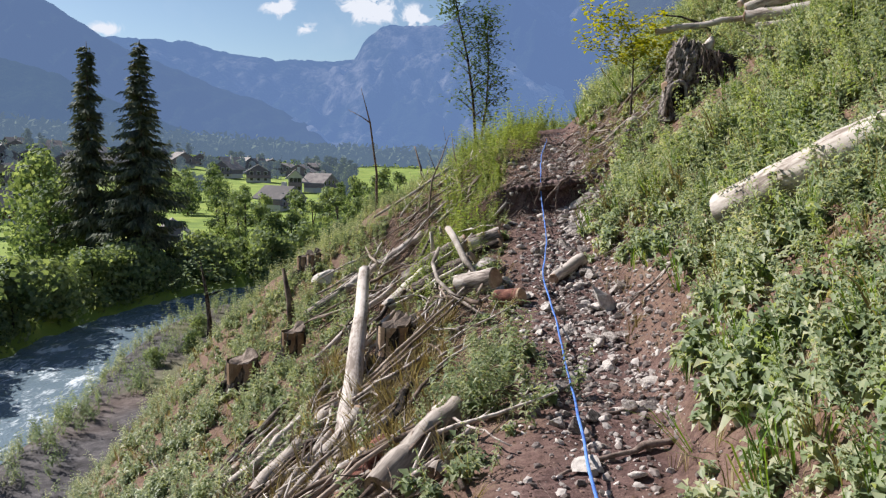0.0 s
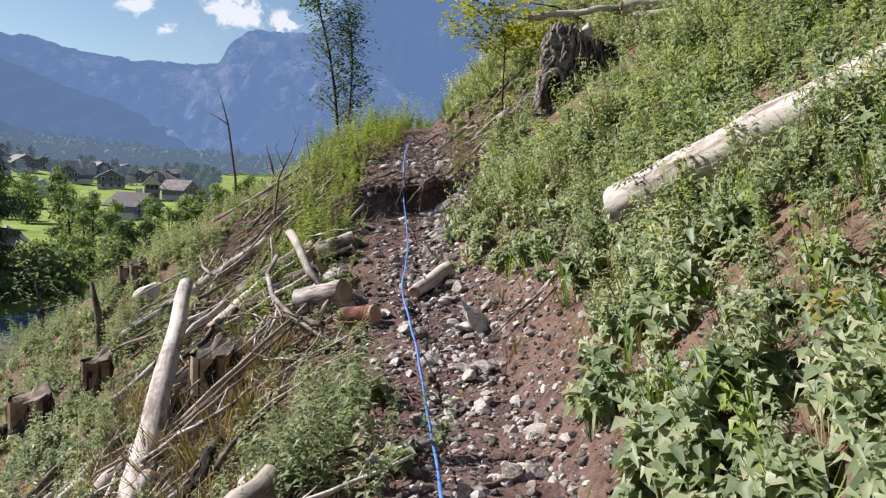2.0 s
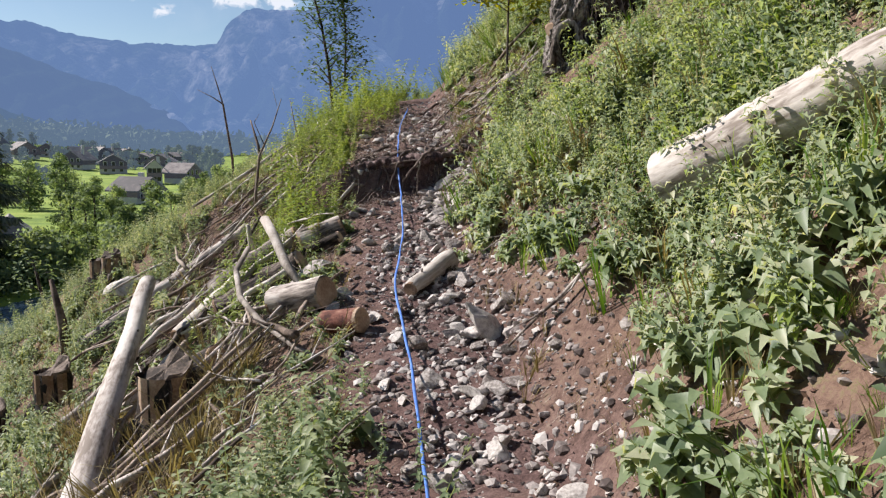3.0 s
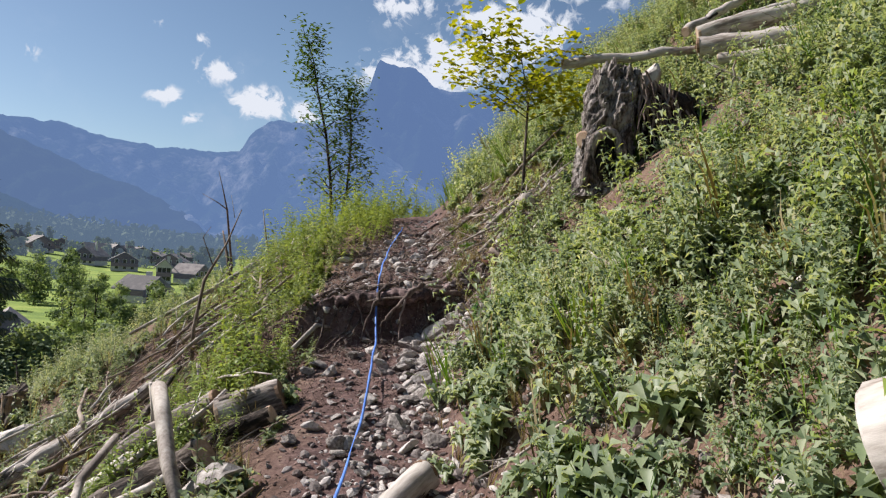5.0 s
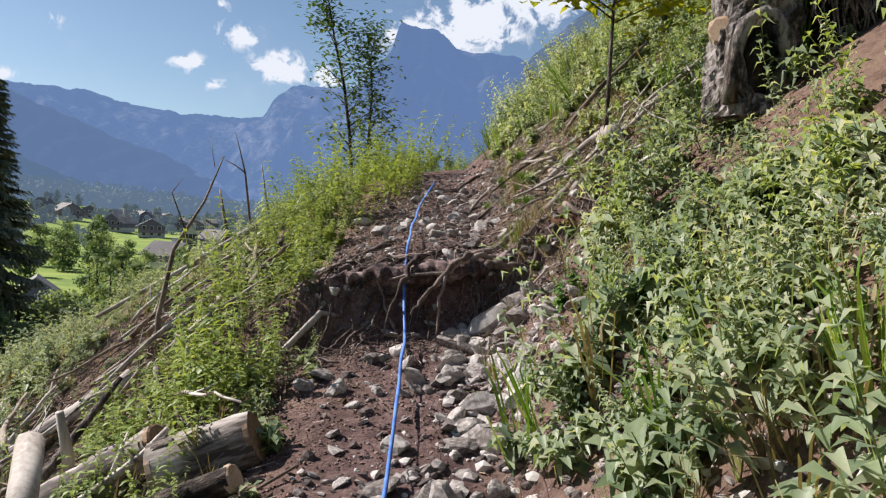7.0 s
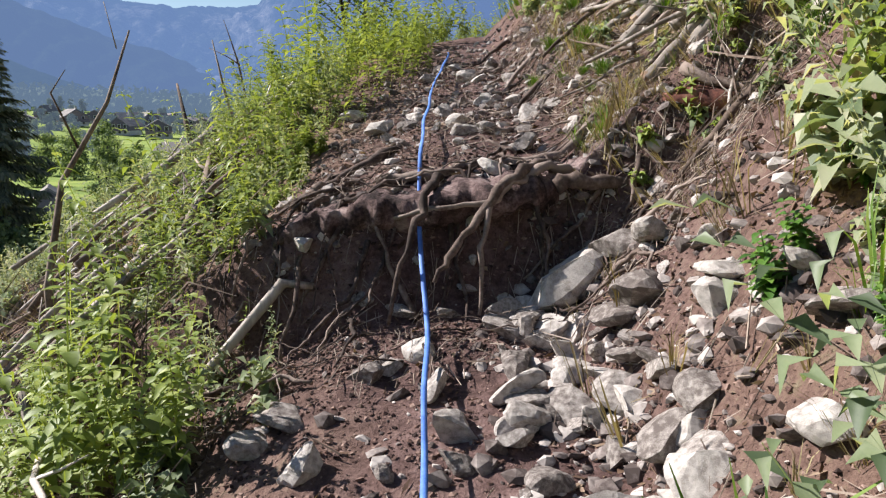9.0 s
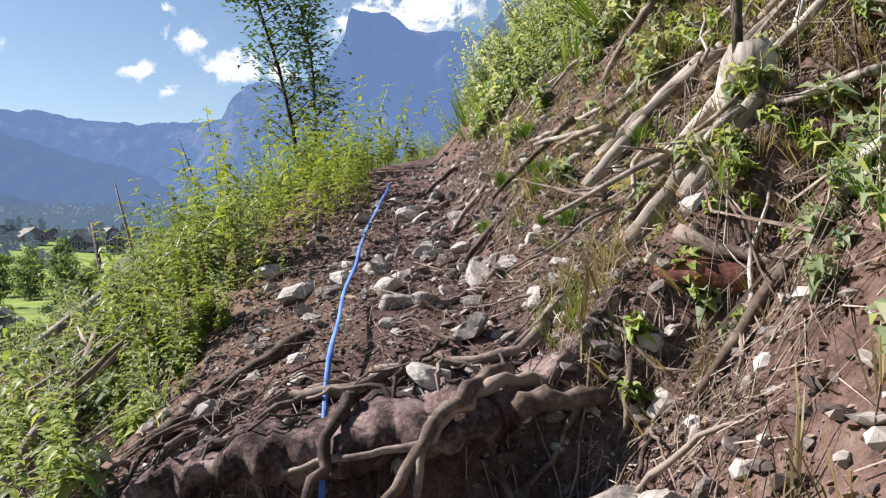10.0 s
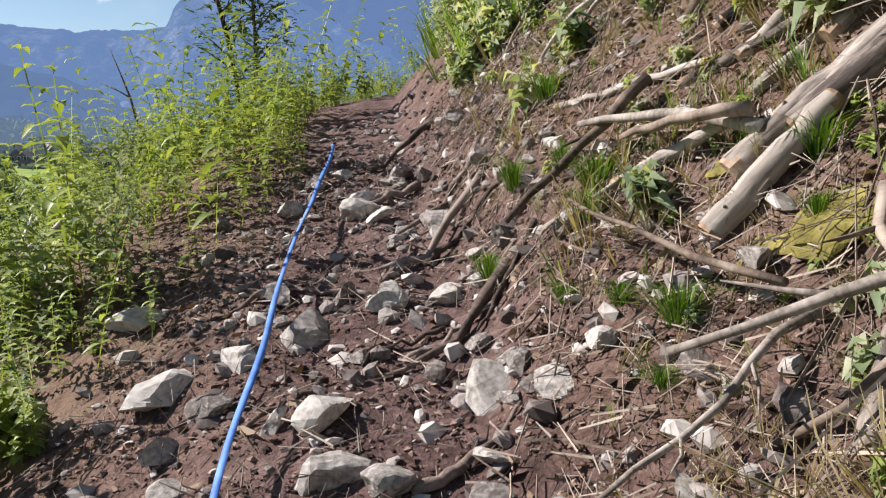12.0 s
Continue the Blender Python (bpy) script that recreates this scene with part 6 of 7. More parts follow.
def patch(x, y, size, seed):
    return np.clip(0.5 + 0.75 * ripple(x, y, size, seed), 0, 1)


def right_chance(x, y, s):
    edge = np.interp(y, (2, 4.5, 6, 7.6, 8.2, 9.6, 10.2, 10.8, 11.1, 11.8, 13.5, 14.6, 18), (0.6, 0.72, 0.9, 0.78, 0.52, 0.6, 0.95, 1.2, 1.4, 1.9, 1.25, 0.6, 0.4)) + 0.12 * ripple(x, y, 0.8, 601)
    full = np.clip((s - edge) / 0.15, 0, 1)
    stump_gap = (1 - 0.97 * np.exp(-((x - 3.55) / 0.75) ** 4 - ((y - 9.75) / 0.85) ** 4)) * (1 - 0.7 * np.exp(-((x - 4.45) / 0.7) ** 4 - ((y - 10.25) / 0.6) ** 4))
    mossy = 1 - 0.75 * np.exp(-((x - 2.0) / 0.4) ** 4 - ((y - 4.0) / 0.7) ** 4)
    return mossy * stump_gap * full * (0.5 + 0.5 * patch(x, y, 1.1, 602)) * (0.5 + 0.5 * patch(x, y, 0.45, 641)) * np.clip((6.5 - s) / 3, 0.12, 1)


def left_chance(x, y, s):
    """Weeds of the lower slope: denser away from the brush."""
    brushy = np.exp(-((x + 0.35) / 0.75) ** 2) * (y > 6.8) * (y < 13.5)
    clump = np.exp(-((x - 0.2) / 0.42) ** 2 - ((y - 5.6) / 0.75) ** 2)
    edge = np.clip((-0.55 - s) / 0.2, 0, 1)
    base = np.where(x < -1.1 - 0.5 * (y < 6.5), 0.95, np.where(y < 7, 0.14, np.where(y > 13.5, 0.75, 0.25))) * (0.3 + 0.7 * patch(x, y, 1.3, 603)) * (1 - 0.8 * brushy)
    for sx, sy in ((-0.5, 7.62), (-2.12, 10.2), (-2.95, 10.5)):
        base = base * (1 - 0.93 * np.exp(-((x - sx - 0.1) / 0.4) ** 4 - ((y - sy + 0.35) / 0.6) ** 4))
    return np.maximum(edge * base * np.where(x < -3.5, 0.6, 1.0) * (height(x, y) > -6.4), clump)


rnd = np.random.RandomState(610)
x, y = pick(rnd, 19000, 1.0, 7.5, 1.2, 19.0, right_chance)
meadow_stuff("weeds", "dense green leafy weeds covering the steep slope", "weeds", WEEDS, WEED, x, y, rnd, 0.5, 1.1, tilt=0.42)
x, y = pick(rnd, 10000, 1.0, 5.5, 1.2, 15.5, lambda x, y, s: right_chance(x, y, s + 0.15))
meadow_stuff("low_weeds", "low green weeds between the taller stems", "weeds", LOWS, WEED, x, y, rnd, 0.7, 1.5, tilt=0.5)
x, y = pick(rnd, 5200, 1.2, 6.5, 1.2, 17, lambda x, y, s: right_chance(x, y, s + 0.25) * patch(x, y, 0.9, 604))
meadow_stuff("wild_grass", "thin wild grass among the weeds", "grass", GRASSES, GRASS, x, y, rnd, 0.8, 1.7, tilt=0.25)
x, y = pick(rnd, 2600, 1.2, 4.5, 2.5, 14.5, lambda x, y, s: (s > 0.4) * (s < 1.5) * patch(x, y, 0.7, 605) * 0.9)
meadow_stuff("dry_grass", "yellowed dry grass on the trail's bank", "grass", GRASSES, DRY_GRASS, x, y, rnd, 0.35, 0.8, 0.35)
x, y = pick(rnd, 11000, -9.5, 1.2, 2.0, 22.0, left_chance)
meadow_stuff("weeds", "green weeds growing on the slope below the trail", "weeds", WEEDS, WEED, x, y, rnd, 0.5, 1.05)
x, y = pick(rnd, 5000, -5, 1.0, 3.0, 15.0, lambda x, y, s: np.maximum(left_chance(x, y, s), 0.25 * (s < -0.6)))
meadow_stuff("low_weeds", "low green weeds among the brush", "weeds", LOWS, WEED, x, y, rnd, 0.6, 1.4)
x, y = pick(rnd, 2400, -6, 0.8, 3.0, 15.0, lambda x, y, s: (s < -0.6) * patch(x, y, 0.9, 606) * 0.8)
meadow_stuff("dry_grass", "yellowed dry grass among the brush", "grass", GRASSES, DRY_GRASS, x, y, rnd, 0.5, 1.2, 0.35)


x, y = pick(rnd, 2200, 1.2, 6.0, 1.2, 16.0, lambda x, y, s: right_chance(x, y, s + 0.1) * patch(x, y, 1.0, 616))
meadow_stuff("dry_stems", "dry straw stems standing among the weeds", "grass", GRASSES, DRY_GRASS, x, y, rnd, 0.8, 1.7, tilt=0.3)


x, y = pick(rnd, 1500, 1.2, 5.0, 2.0, 15.0, lambda x, y, s: right_chance(x, y, s) * patch(x, y, 0.7, 642) ** 2)
meadow_stuff("bright_weeds", "fresh yellow-green weeds among the paler ones", "weeds", WEEDS, NETTLE, x, y, rnd, 0.6, 1.25, tilt=0.35)
x, y = pick(rnd, 420, 1.6, 4.0, 3.0, 10.5, lambda x, y, s: (s > 1.3) * (y < 8.6) * (right_chance(x, y, s) > 0.3) * patch(x, y, 0.8, 643) ** 2)
meadow_stuff("tall_weeds", "tall grey-green leafy stems on the slope", "weeds", NETTLES, WEED, x, y, rnd, 0.3, 0.6, tilt=0.3)


def nettle_chance(x, y, s):
    strip = np.interp(y, (9.9, 10.3, 11.2, 12.0, 13.0, 14.5, 17.5), (0.0, 0.5, 0.7, 0.7, 0.75, 1.0, 0.8))
    inner = np.interp(y, (9.9, 10.6, 11.2, 12.2, 13, 14, 15, 18), (-0.95, -0.85, -1.15, -1.3, -1.0, -0.55, -0.35, -0.25))
    outer = np.interp(y, (9.9, 11, 12.5, 14, 18), (-1.25, -1.6, -1.95, -2.1, -2.8))
    return strip * (0.12 + 0.88 * patch(x, y, 0.7, 609)) * (s < inner + 0.1 * ripple(x, y, 0.5, 607)) * (s > outer + 0.15 * ripple(x, y, 0.7, 608))


x, y = pick(rnd, 3000, -0.8, 2.4, 9.9, 18.0, nettle_chance)
meadow_stuff("nettles", "bright green nettles lining the upper trail", "nettles", NETTLES, NETTLE, x, y, rnd, 0.25, 1.0, 0.22)
x, y = pick(rnd, 100, 2.1, 3.1, 8.6, 10.2, lambda x, y, s: (s > 0.75) * (s < 1.5) * 0.8)
meadow_stuff("broadleaf_plants", "dark broad-leaved plants on the slope", "plants", BROADS, BROADLEAF, x, y, rnd, 0.2, 0.4, tilt=0.4)
x, y = pick(rnd, 45, 1.6, 3.6, 4.4, 7.5, lambda x, y, s: (s > 0.75) * 0.5 * patch(x, y, 0.8, 611))
meadow_stuff("broadleaf_plants", "broad-leaved weeds by the trail", "plants", BROADS, NETTLE, x, y, rnd, 0.14, 0.26, tilt=0.4)
x, y = pick(rnd, 6500, -17, -4, 14, 54, lambda x, y, s: (valley_height(x, y) < -6.9) * (valley_height(x, y) > -8.6) * np.clip(patch(x, y, 4.0, 612) ** 3 * 0.06 + 0.9 * (0.3 + 0.7 * patch(x, y, 3.0, 615)) * np.exp(-((river_far(x, y) - 3.7) / 0.75) ** 2), 0, 1))
meadow_stuff("river_bank_weeds", "rough green weeds on the gravel bank", "weeds", WEEDS, WEED, VALLEY * x, VALLEY * y, rnd, 1.5, 4.0)

x, y = pick(rnd, 2600, -16, -4, 16, 54, lambda x, y, s: (valley_height(x, y) < -6.9) * (valley_height(x, y) > -8.6) * np.clip(patch(x, y, 3.5, 644) ** 1.5 * np.exp(-((river_far(x, y) - 5.0) / 1.5) ** 2), 0, 1))
meadow_stuff("river_bar_plants", "dark green plants covering the gravel bar", "plants", WEEDS, CROWN, VALLEY * x, VALLEY * y, rnd, 2.2, 5.2)
x, y = pick(rnd, 1500, 2.3, 4.2, 10.9, 15.0, lambda x, y, s: (s > 0.55) * patch(x, y, 0.6, 613) ** 2 * np.clip(0.25 + 0.5 * (s - 0.55), 0, 0.8) * 0.8)
meadow_stuff("upper_bank_weeds", "scattered low green weeds on the dry bank", "weeds", LOWS, WEED, x, y, rnd, 0.4, 1.2, tilt=0.4)
x, y = pick(rnd, 800, -0.8, 0.9, 8.9, 11.8, lambda x, y, s: (s < -0.85) * (s > -2.0) * (0.2 + 0.8 * patch(x, y, 0.6, 617)))
meadow_stuff("slope_nettles", "green nettles on the slope below the ledge", "nettles", NETTLES, NETTLE, x, y, rnd, 0.3, 0.65, 0.2)
x, y = pick(rnd, 420, 1.6, 2.4, 3.0, 5.2, lambda x, y, s: (s > 0.5) * patch(x, y, 0.5, 618))
meadow_stuff("bank_grass", "short green grass on the mossy bank", "grass", GRASSES, GRASS, x, y, rnd, 0.2, 0.45, tilt=0.3)
x, y = pick(rnd, 130, 0.5, 1.4, 11.9, 13.6, lambda x, y, s: (s < -0.95) * (s > -1.7) * 0.8)
meadow_stuff("trail_edge_plants", "broad green leaves at the trail's edge", "plants", BROADS, NETTLE, x, y, rnd, 0.25, 0.6)

x, y = rnd.normal(0.24, 0.24, 120), rnd.normal(5.5, 0.42, 120)
meadow_stuff("nettle_clump", "leafy green nettle clump beside the trail", "nettles", NETTLES, WEED, x, y, rnd, 0.35, 0.8, 0.15)
x, y = pick(rnd, 650, -1.4, 0.1, 4.8, 8.2, lambda x, y, s: (s < -0.9) * 0.9)
meadow_stuff("withered_grass", "withered brown grass hanging over the brush", "grass", GRASSES, DRY_GRASS, x, y, rnd, 0.6, 1.5, 0.5)

x, y = pick(rnd, 1300, 1.0, 5.5, 15.6, 20.0, lambda x, y, s: np.clip(1.6 * (np.abs(s) - 0.3), 0.0, 0.7) + 0.8 * (y > 17.2))
meadow_stuff("crest_weeds", "green weeds closing in on the trail's crest", "weeds", WEEDS, NETTLE, x, y, rnd, 0.4, 0.9)

x, y = pick(rnd, 2600, 2.3, 3.9, 11.2, 14.8, lambda x, y, s: (s > 0.5) * (0.2 + 0.8 * patch(x, y, 0.4, 645)))
meadow_stuff("bank_straw", "short yellowed grass and straw on the dry bank", "grass", GRASSES, DRY_GRASS, x, y, rnd, 0.2, 0.5, 0.5, tilt=0.4)
x, y = pick(rnd, 900, 2.3, 3.9, 11.2, 15.5, lambda x, y, s: np.clip((s - 0.45) * 1.2, 0, 1) * patch(x, y, 0.45, 646))
meadow_stuff("bank_herbs", "small yellow-green herbs on the dry bank", "weeds", LOWS, NETTLE, x, y, rnd, 0.3, 0.7, tilt=0.4)
x, y = pick(rnd, 700, 2.2, 3.6, 11.4, 15.0, lambda x, y, s: (s > 0.4) * patch(x, y, 0.5, 614) ** 2)
meadow_stuff("bank_grass", "thin green and yellow grass on the dry bank", "grass", GRASSES, GRASS, x, y, rnd, 0.25, 0.6, tilt=0.3)
TUFT = mesh_of("grass_tuft", *grass_template(620, 150, 0.13, 0.13, 0.0022), GRASS)
for i, (x, y, size) in enumerate(((2.36, 13.05, 0.8), (2.53, 12.3, 0.8), (2.62, 12.88, 0.95), (2.53, 13.3, 0.95), (2.56, 12.8, 0.8), (2.86, 12.33, 0.8), (2.78, 12.23, 0.5), (2.66, 12.72, 0.55), (2.48, 12.45, 0.5), (2.42, 12.62, 0.5), (2.72, 13.5, 0.9), (2.62, 13.1, 0.7), (2.9, 11.1, 1.1), (2.75, 11.85, 0.7), (2.0, 3.9, 0.9), (1.95, 3.3, 1.0), (2.05, 4.4, 0.8), (2.44, 12.2, 0.4))):
    thing("grass_tuft", "bright green grass tuft growing on the bank", "grass", "grass tufts of the bank", Matrix.Translation(g3(x, y, -0.01)) @ pose(0, 0, 0, 0, 0, i * 77) @ Matrix.Diagonal((size, size, size, 1)), TUFT)


# ---- young trees by the trail ----
def leaf_cloud(rnd, twig_ends, per, reach, size, wide=0.5, droop=0.5):
    vs, qs, at = [], [], 0
    for p in twig_ends:
        for _ in range(per):
            base = np.array(p) + rnd.normal(0, reach, 3)
            v, q = rich_leaf(rnd, base, rnd.uniform(0, 6.28), size * rnd.uniform(0.6, 1.25), size * wide * rnd.uniform(0.8, 1.2), rnd.uniform(-0.3, 0.4), rnd.uniform(0, droop))
            vs.append(v), qs.append(q + at)
            at += len(v)
    return np.concatenate(vs), np.concatenate(qs)


def young_tree(name, label, place, stem, radii, limbs, mat, per, reach, size, wide, seed):
    """limbs: height share, turn in degrees, length, rise."""
    ob = thing(name, label, "tree", "", Matrix.Translation(place))
    v, q, t = tube(stem, radii, 8, 0.06, seed)
    part("trunk", mesh_of("trunk", v, q, BARK, t, smooth=True), ob)
    rnd = np.random.RandomState(seed)
    ends = []
    stem_v = [Vector(p) for p in stem]
    for share, turn, length, rise in limbs:
        at = share * (len(stem) - 1)
        i = min(int(at), len(stem) - 2)
        p = stem_v[i].lerp(stem_v[i + 1], at - i)
        d = Vector((math.cos(radians(turn)), math.sin(radians(turn)), rise)).normalized()
        line = [p, p + d * length * 0.5 + Vector((0, 0, 0.03)), p + d * length]
        r = max(0.004, radii[i] * 0.45)
        v, q, t = tube(line, [r, r * 0.6, r * 0.2], 5, 0.08, seed)
        part("limb", mesh_of("limb", v, q, BARK, t, smooth=True), ob)
        for k in range(4):
            ends.append(line[0].lerp(line[2], 0.4 + 0.2 * k))
    ends.append(stem_v[-1])
    v, q = leaf_cloud(rnd, ends, per, reach, size, wide)
    part("crown", mesh_of("crown", v, q, mat), ob, "open crown of small leaves")
    return ob


rnd = np.random.RandomState(630)
young_tree("maple_sapling", "slender maple sapling with yellow-green leaves", g3(2.93, 11.7, -0.05), [(0, 0, 0), (0.0, 0, 0.45), (0.0, 0.0, 0.9), (0.0, 0.0, 1.25), (-0.1, 0.02, 1.7)], [0.02, 0.017, 0.014, 0.01, 0.004],
           [(0.66, 180, 0.7, 0.5), (0.7, 20, 0.7, 0.5), (0.72, 90, 0.5, 0.5), (0.74, 270, 0.5, 0.5), (0.82, 200, 0.85, 0.4), (0.84, -10, 0.75, 0.36), (0.9, 140, 0.55, 0.5), (0.92, 320, 0.55, 0.5), (0.62, 190, 0.95, 0.45), (0.6, 5, 0.7, 0.45), (0.95, 230, 0.6, 0.6), (0.78, 60, 0.6, 0.5), (0.97, 170, 0.75, 0.5)], MAPLE, 22, 0.1, 0.078, 0.95, 631)
limbs = [(0.36 + 0.6 * k / 31, rnd.uniform(0, 360), 1.1 - 0.7 * k / 31, 0.7) for k in range(32)]
b = g3(1.5, 27.0, -0.2)
young_tree("ash_tree", "tall thin ash tree with airy green leaves", b, [(x - b[0], y, z - b[2]) for x, y, z in ((1.5, 0, b[2]), (1.2, 0, 0.5), (1.08, 0, 2.4), (0.95, 0, 3.8), (0.72, 0, 5.2), (0.38, 0, 6.5), (0.2, 0, 7.4), (-0.25, 0, 8.5))], [0.075, 0.062, 0.055, 0.047, 0.038, 0.028, 0.018, 0.006], limbs, ASH_LEAF, 10, 0.22, 0.18, 0.5, 632)
limbs = [(0.36 + 0.6 * k / 31, rnd.uniform(0, 360), 1.0 - 0.6 * k / 31, 0.8) for k in range(32)]
b = g3(1.8, 27.2, -0.2)
young_tree("ash_tree", "thin green ash tree beside its taller twin", b, [(x - b[0], y, z - b[2]) for x, y, z in ((1.8, 0, b[2]), (1.45, 0, 0.5), (1.3, 0, 2.2), (1.47, 0, 3.6), (1.5, 0, 5.0), (1.42, 0, 6.1), (1.55, 0, 7.0))], [0.06, 0.05, 0.045, 0.038, 0.028, 0.017, 0.005], limbs, ASH_LEAF, 10, 0.22, 0.18, 0.5, 633)
b = g3(VALLEY * -10.7, VALLEY * 32.6)
bank_tree = young_tree("bank_sapling", "crooked sapling standing on the gravel bank", b, [(0, 0, 0), (0.05, 0, 1.6), (-0.1, 0, 3.0), (-0.35, 0, 4.4)], [0.13, 0.11, 0.08, 0.03], [(0.6, 10, 0.9, 0.4), (0.7, 190, 0.7, 0.5), (0.85, 0, 0.8, 0.3), (0.95, 170, 0.5, 0.6)], CROWN, 9, 0.28, 0.24, 0.6, 635)
bank_tree.matrix_world = Matrix.Translation(b) @ Matrix.Scale(VALLEY, 4)


# ---- the valley: spruces, trees, houses ----
def spruce(place, tall, wide, seed, label):
    ob = thing("spruce", label, "spruce", "", Matrix.Translation(place) @ Matrix.Scale(VALLEY, 4))
    v, q, t = tube([(0, 0, -0.4), (0, 0, tall * 0.5), (0.05, 0, tall)], [tall * 0.016, tall * 0.01, 0.02], 9, 0.05, seed)
    part("trunk", mesh_of("trunk", v, q, BARK, t, smooth=True), ob)
    rnd = np.random.RandomState(seed)
    vs, qs, at = [], [], 0
    z = tall * 0.07
    while z < tall * 0.985:
        k = z / tall
        reach = wide * (1 - k) ** 0.9 * rnd.uniform(0.55, 1.25) * (0.6 if k < 0.2 else 1.0) + 0.12
        z0 = z
        for b in range(rnd.randint(6, 9)):
            a = rnd.uniform(0, 6.28)
            z = z0 + rnd.uniform(-0.35, 0.35)
            d, u = np.array([math.cos(a), math.sin(a), 0]), np.array([-math.sin(a), math.cos(a), 0])
            length = reach * rnd.uniform(0.6, 1.1)
            n = max(4, int(length / 0.13))
            for j in range(n):
                f = (j + 0.6) / n
                p = d * length * f + np.array([0, 0, z - 0.42 * length * f + 0.22 * length * f * f])
                for s in (-1, 1, 0):
                    hang = rnd.uniform(0.15, 0.65) * (0.4 + 0.6 * (1 - k))
                    w = 0.075 * rnd.uniform(0.6, 1.3)
                    o = p + u * s * rnd.uniform(0.05, 0.3) * (1 - 0.5 * f)
                    tip = o + d * 0.3 + u * s * 0.2 - np.array([0, 0, hang])
                    vs.append(np.array([o - u * w, o + u * w, tip + u * w * 0.3, tip - u * w * 0.3]) + rnd.normal(0, 0.03, (4, 3)))
                    qs.append(np.array([(0, 1, 2, 3)]) + at)
                    at += 4
        z = z0 + tall * 0.017 * rnd.uniform(0.8, 1.2)
    part("crown", mesh_of("crown", np.concatenate(vs), np.concatenate(qs), SPRUCE), ob, "drooping dark green boughs")


spruce(g3(VALLEY * -25.2, VALLEY * 51.5), 16.6, 3.2, 701, "tall dark spruce standing beside the river")
spruce(g3(VALLEY * -21.3, VALLEY * 51.0), 16.8, 4.3, 702, "tall dark spruce standing beside the river")


def leafy_tree(name, label, category, tall, wide, seed, mat, lobes, cards, leaf, trunk_share=0.25):
    """A tree of a trunk with limbs and an uneven crown of many leaf clumps."""
    ob = thing(name, label, category)
    rnd = np.random.RandomState(seed)
    pieces = [tube([(0, 0, -0.5), (0.02 * tall, 0, tall * 0.35), (-0.01 * tall, 0, tall * 0.75)], [tall * 0.022, tall * 0.016, tall * 0.005], 7, 0.06, seed)]
    centres = []
    for i in range(lobes):
        k = rnd.uniform(trunk_share, 0.95)
        rad = wide * (1 - abs(k - 0.45) ** 1.5 * 1.6) * rnd.uniform(0.1, 0.75)
        a = rnd.uniform(0, 6.28)
        c = np.array([math.cos(a) * rad, math.sin(a) * rad, tall * k])
        centres.append((c, wide * rnd.uniform(0.4, 0.7) * (1.1 - 0.45 * k)))
        if i % 2 == 0:
            pieces.append(tube([(0, 0, tall * k * 0.6), tuple(c * (0.5, 0.5, 0.85)), tuple(c)], [tall * 0.008, tall * 0.005, tall * 0.002], 5, 0.05, i))
    v, q, t = joined(pieces)
    part("trunk", mesh_of("trunk", v, q, BARK, t, smooth=True), ob)
    vs = []
    for c, r in centres:
        n = max(8, int(cards / lobes))
        d = rnd.normal(size=(n, 3))
        d /= np.linalg.norm(d, axis=1)[:, None]
        p = c + d * r * rnd.uniform(0.35, 1.25, (n, 1)) * (1, 1, 0.85)
        e1 = np.cross(d, rnd.normal(size=(n, 3)))
        e1 /= np.linalg.norm(e1, axis=1)[:, None] + 1e-6
        e2 = np.cross(d, e1) + d * rnd.normal(0, 0.5, (n, 1))
        w = leaf * rnd.uniform(0.5, 1.3, (n, 1))
        vs.append(np.stack([p - e1 * w, p - e2 * w * 0.7, p + e1 * w, p + e2 * w * 0.7], 1))
    v = np.concatenate(vs).reshape(-1, 3)
    q = np.arange(len(v)).reshape(-1, 4)
    part("crown", mesh_of("crown", v, q, mat), ob)
    return ob


def plant_trees(kinds, spots, group):
    rnd = np.random.RandomState(710)
    used = set()
    for x, y, size in spots:
        k = rnd.randint(len(kinds))
        size = VALLEY * size
        m = Matrix.Translation(g3(VALLEY * x, VALLEY * y, -0.1)) @ pose(0, 0, 0, 0, 0, rnd.uniform(0, 360))
        if k not in used:
            kinds[k].matrix_world = m
            ob = kinds[k]
            used.add(k)
        else:
            ob = copy_thing(kinds[k], m)
        ob.scale = (size * rnd.uniform(0.85, 1.2), size * rnd.uniform(0.85, 1.2), size)
        tagged(ob, group=group)
    for k in range(len(kinds)):
        if k not in used:
            for o in (*kinds[k].children_recursive, kinds[k]):
                bpy.data.objects.remove(o)


TREES = [leafy_tree("broadleaf_tree", "leafy green broadleaf tree in the valley", "tree", 7.0 + 0.8 * i, 2.4 + 0.3 * (i % 3), 720 + i, CROWN, 16 + i, 2200, 0.2, 0.1) for i in range(4)]
SLIM = [leafy_tree("slim_tree", "slim green tree growing by the river", "tree", 6.5 + 0.7 * i, 1.7, 730 + i, CROWN, 18, 1700, 0.16, 0.06) for i in range(3)]
SHRUBS = [leafy_tree("shrub", "dark green shrub growing on the river bank", "shrub", 2.6 + 0.4 * i, 2.0, 740 + i, CROWN, 12, 1500, 0.15, 0.08) for i in range(3)]
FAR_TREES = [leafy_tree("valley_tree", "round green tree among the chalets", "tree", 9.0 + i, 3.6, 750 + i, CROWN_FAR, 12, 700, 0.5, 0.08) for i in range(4)]

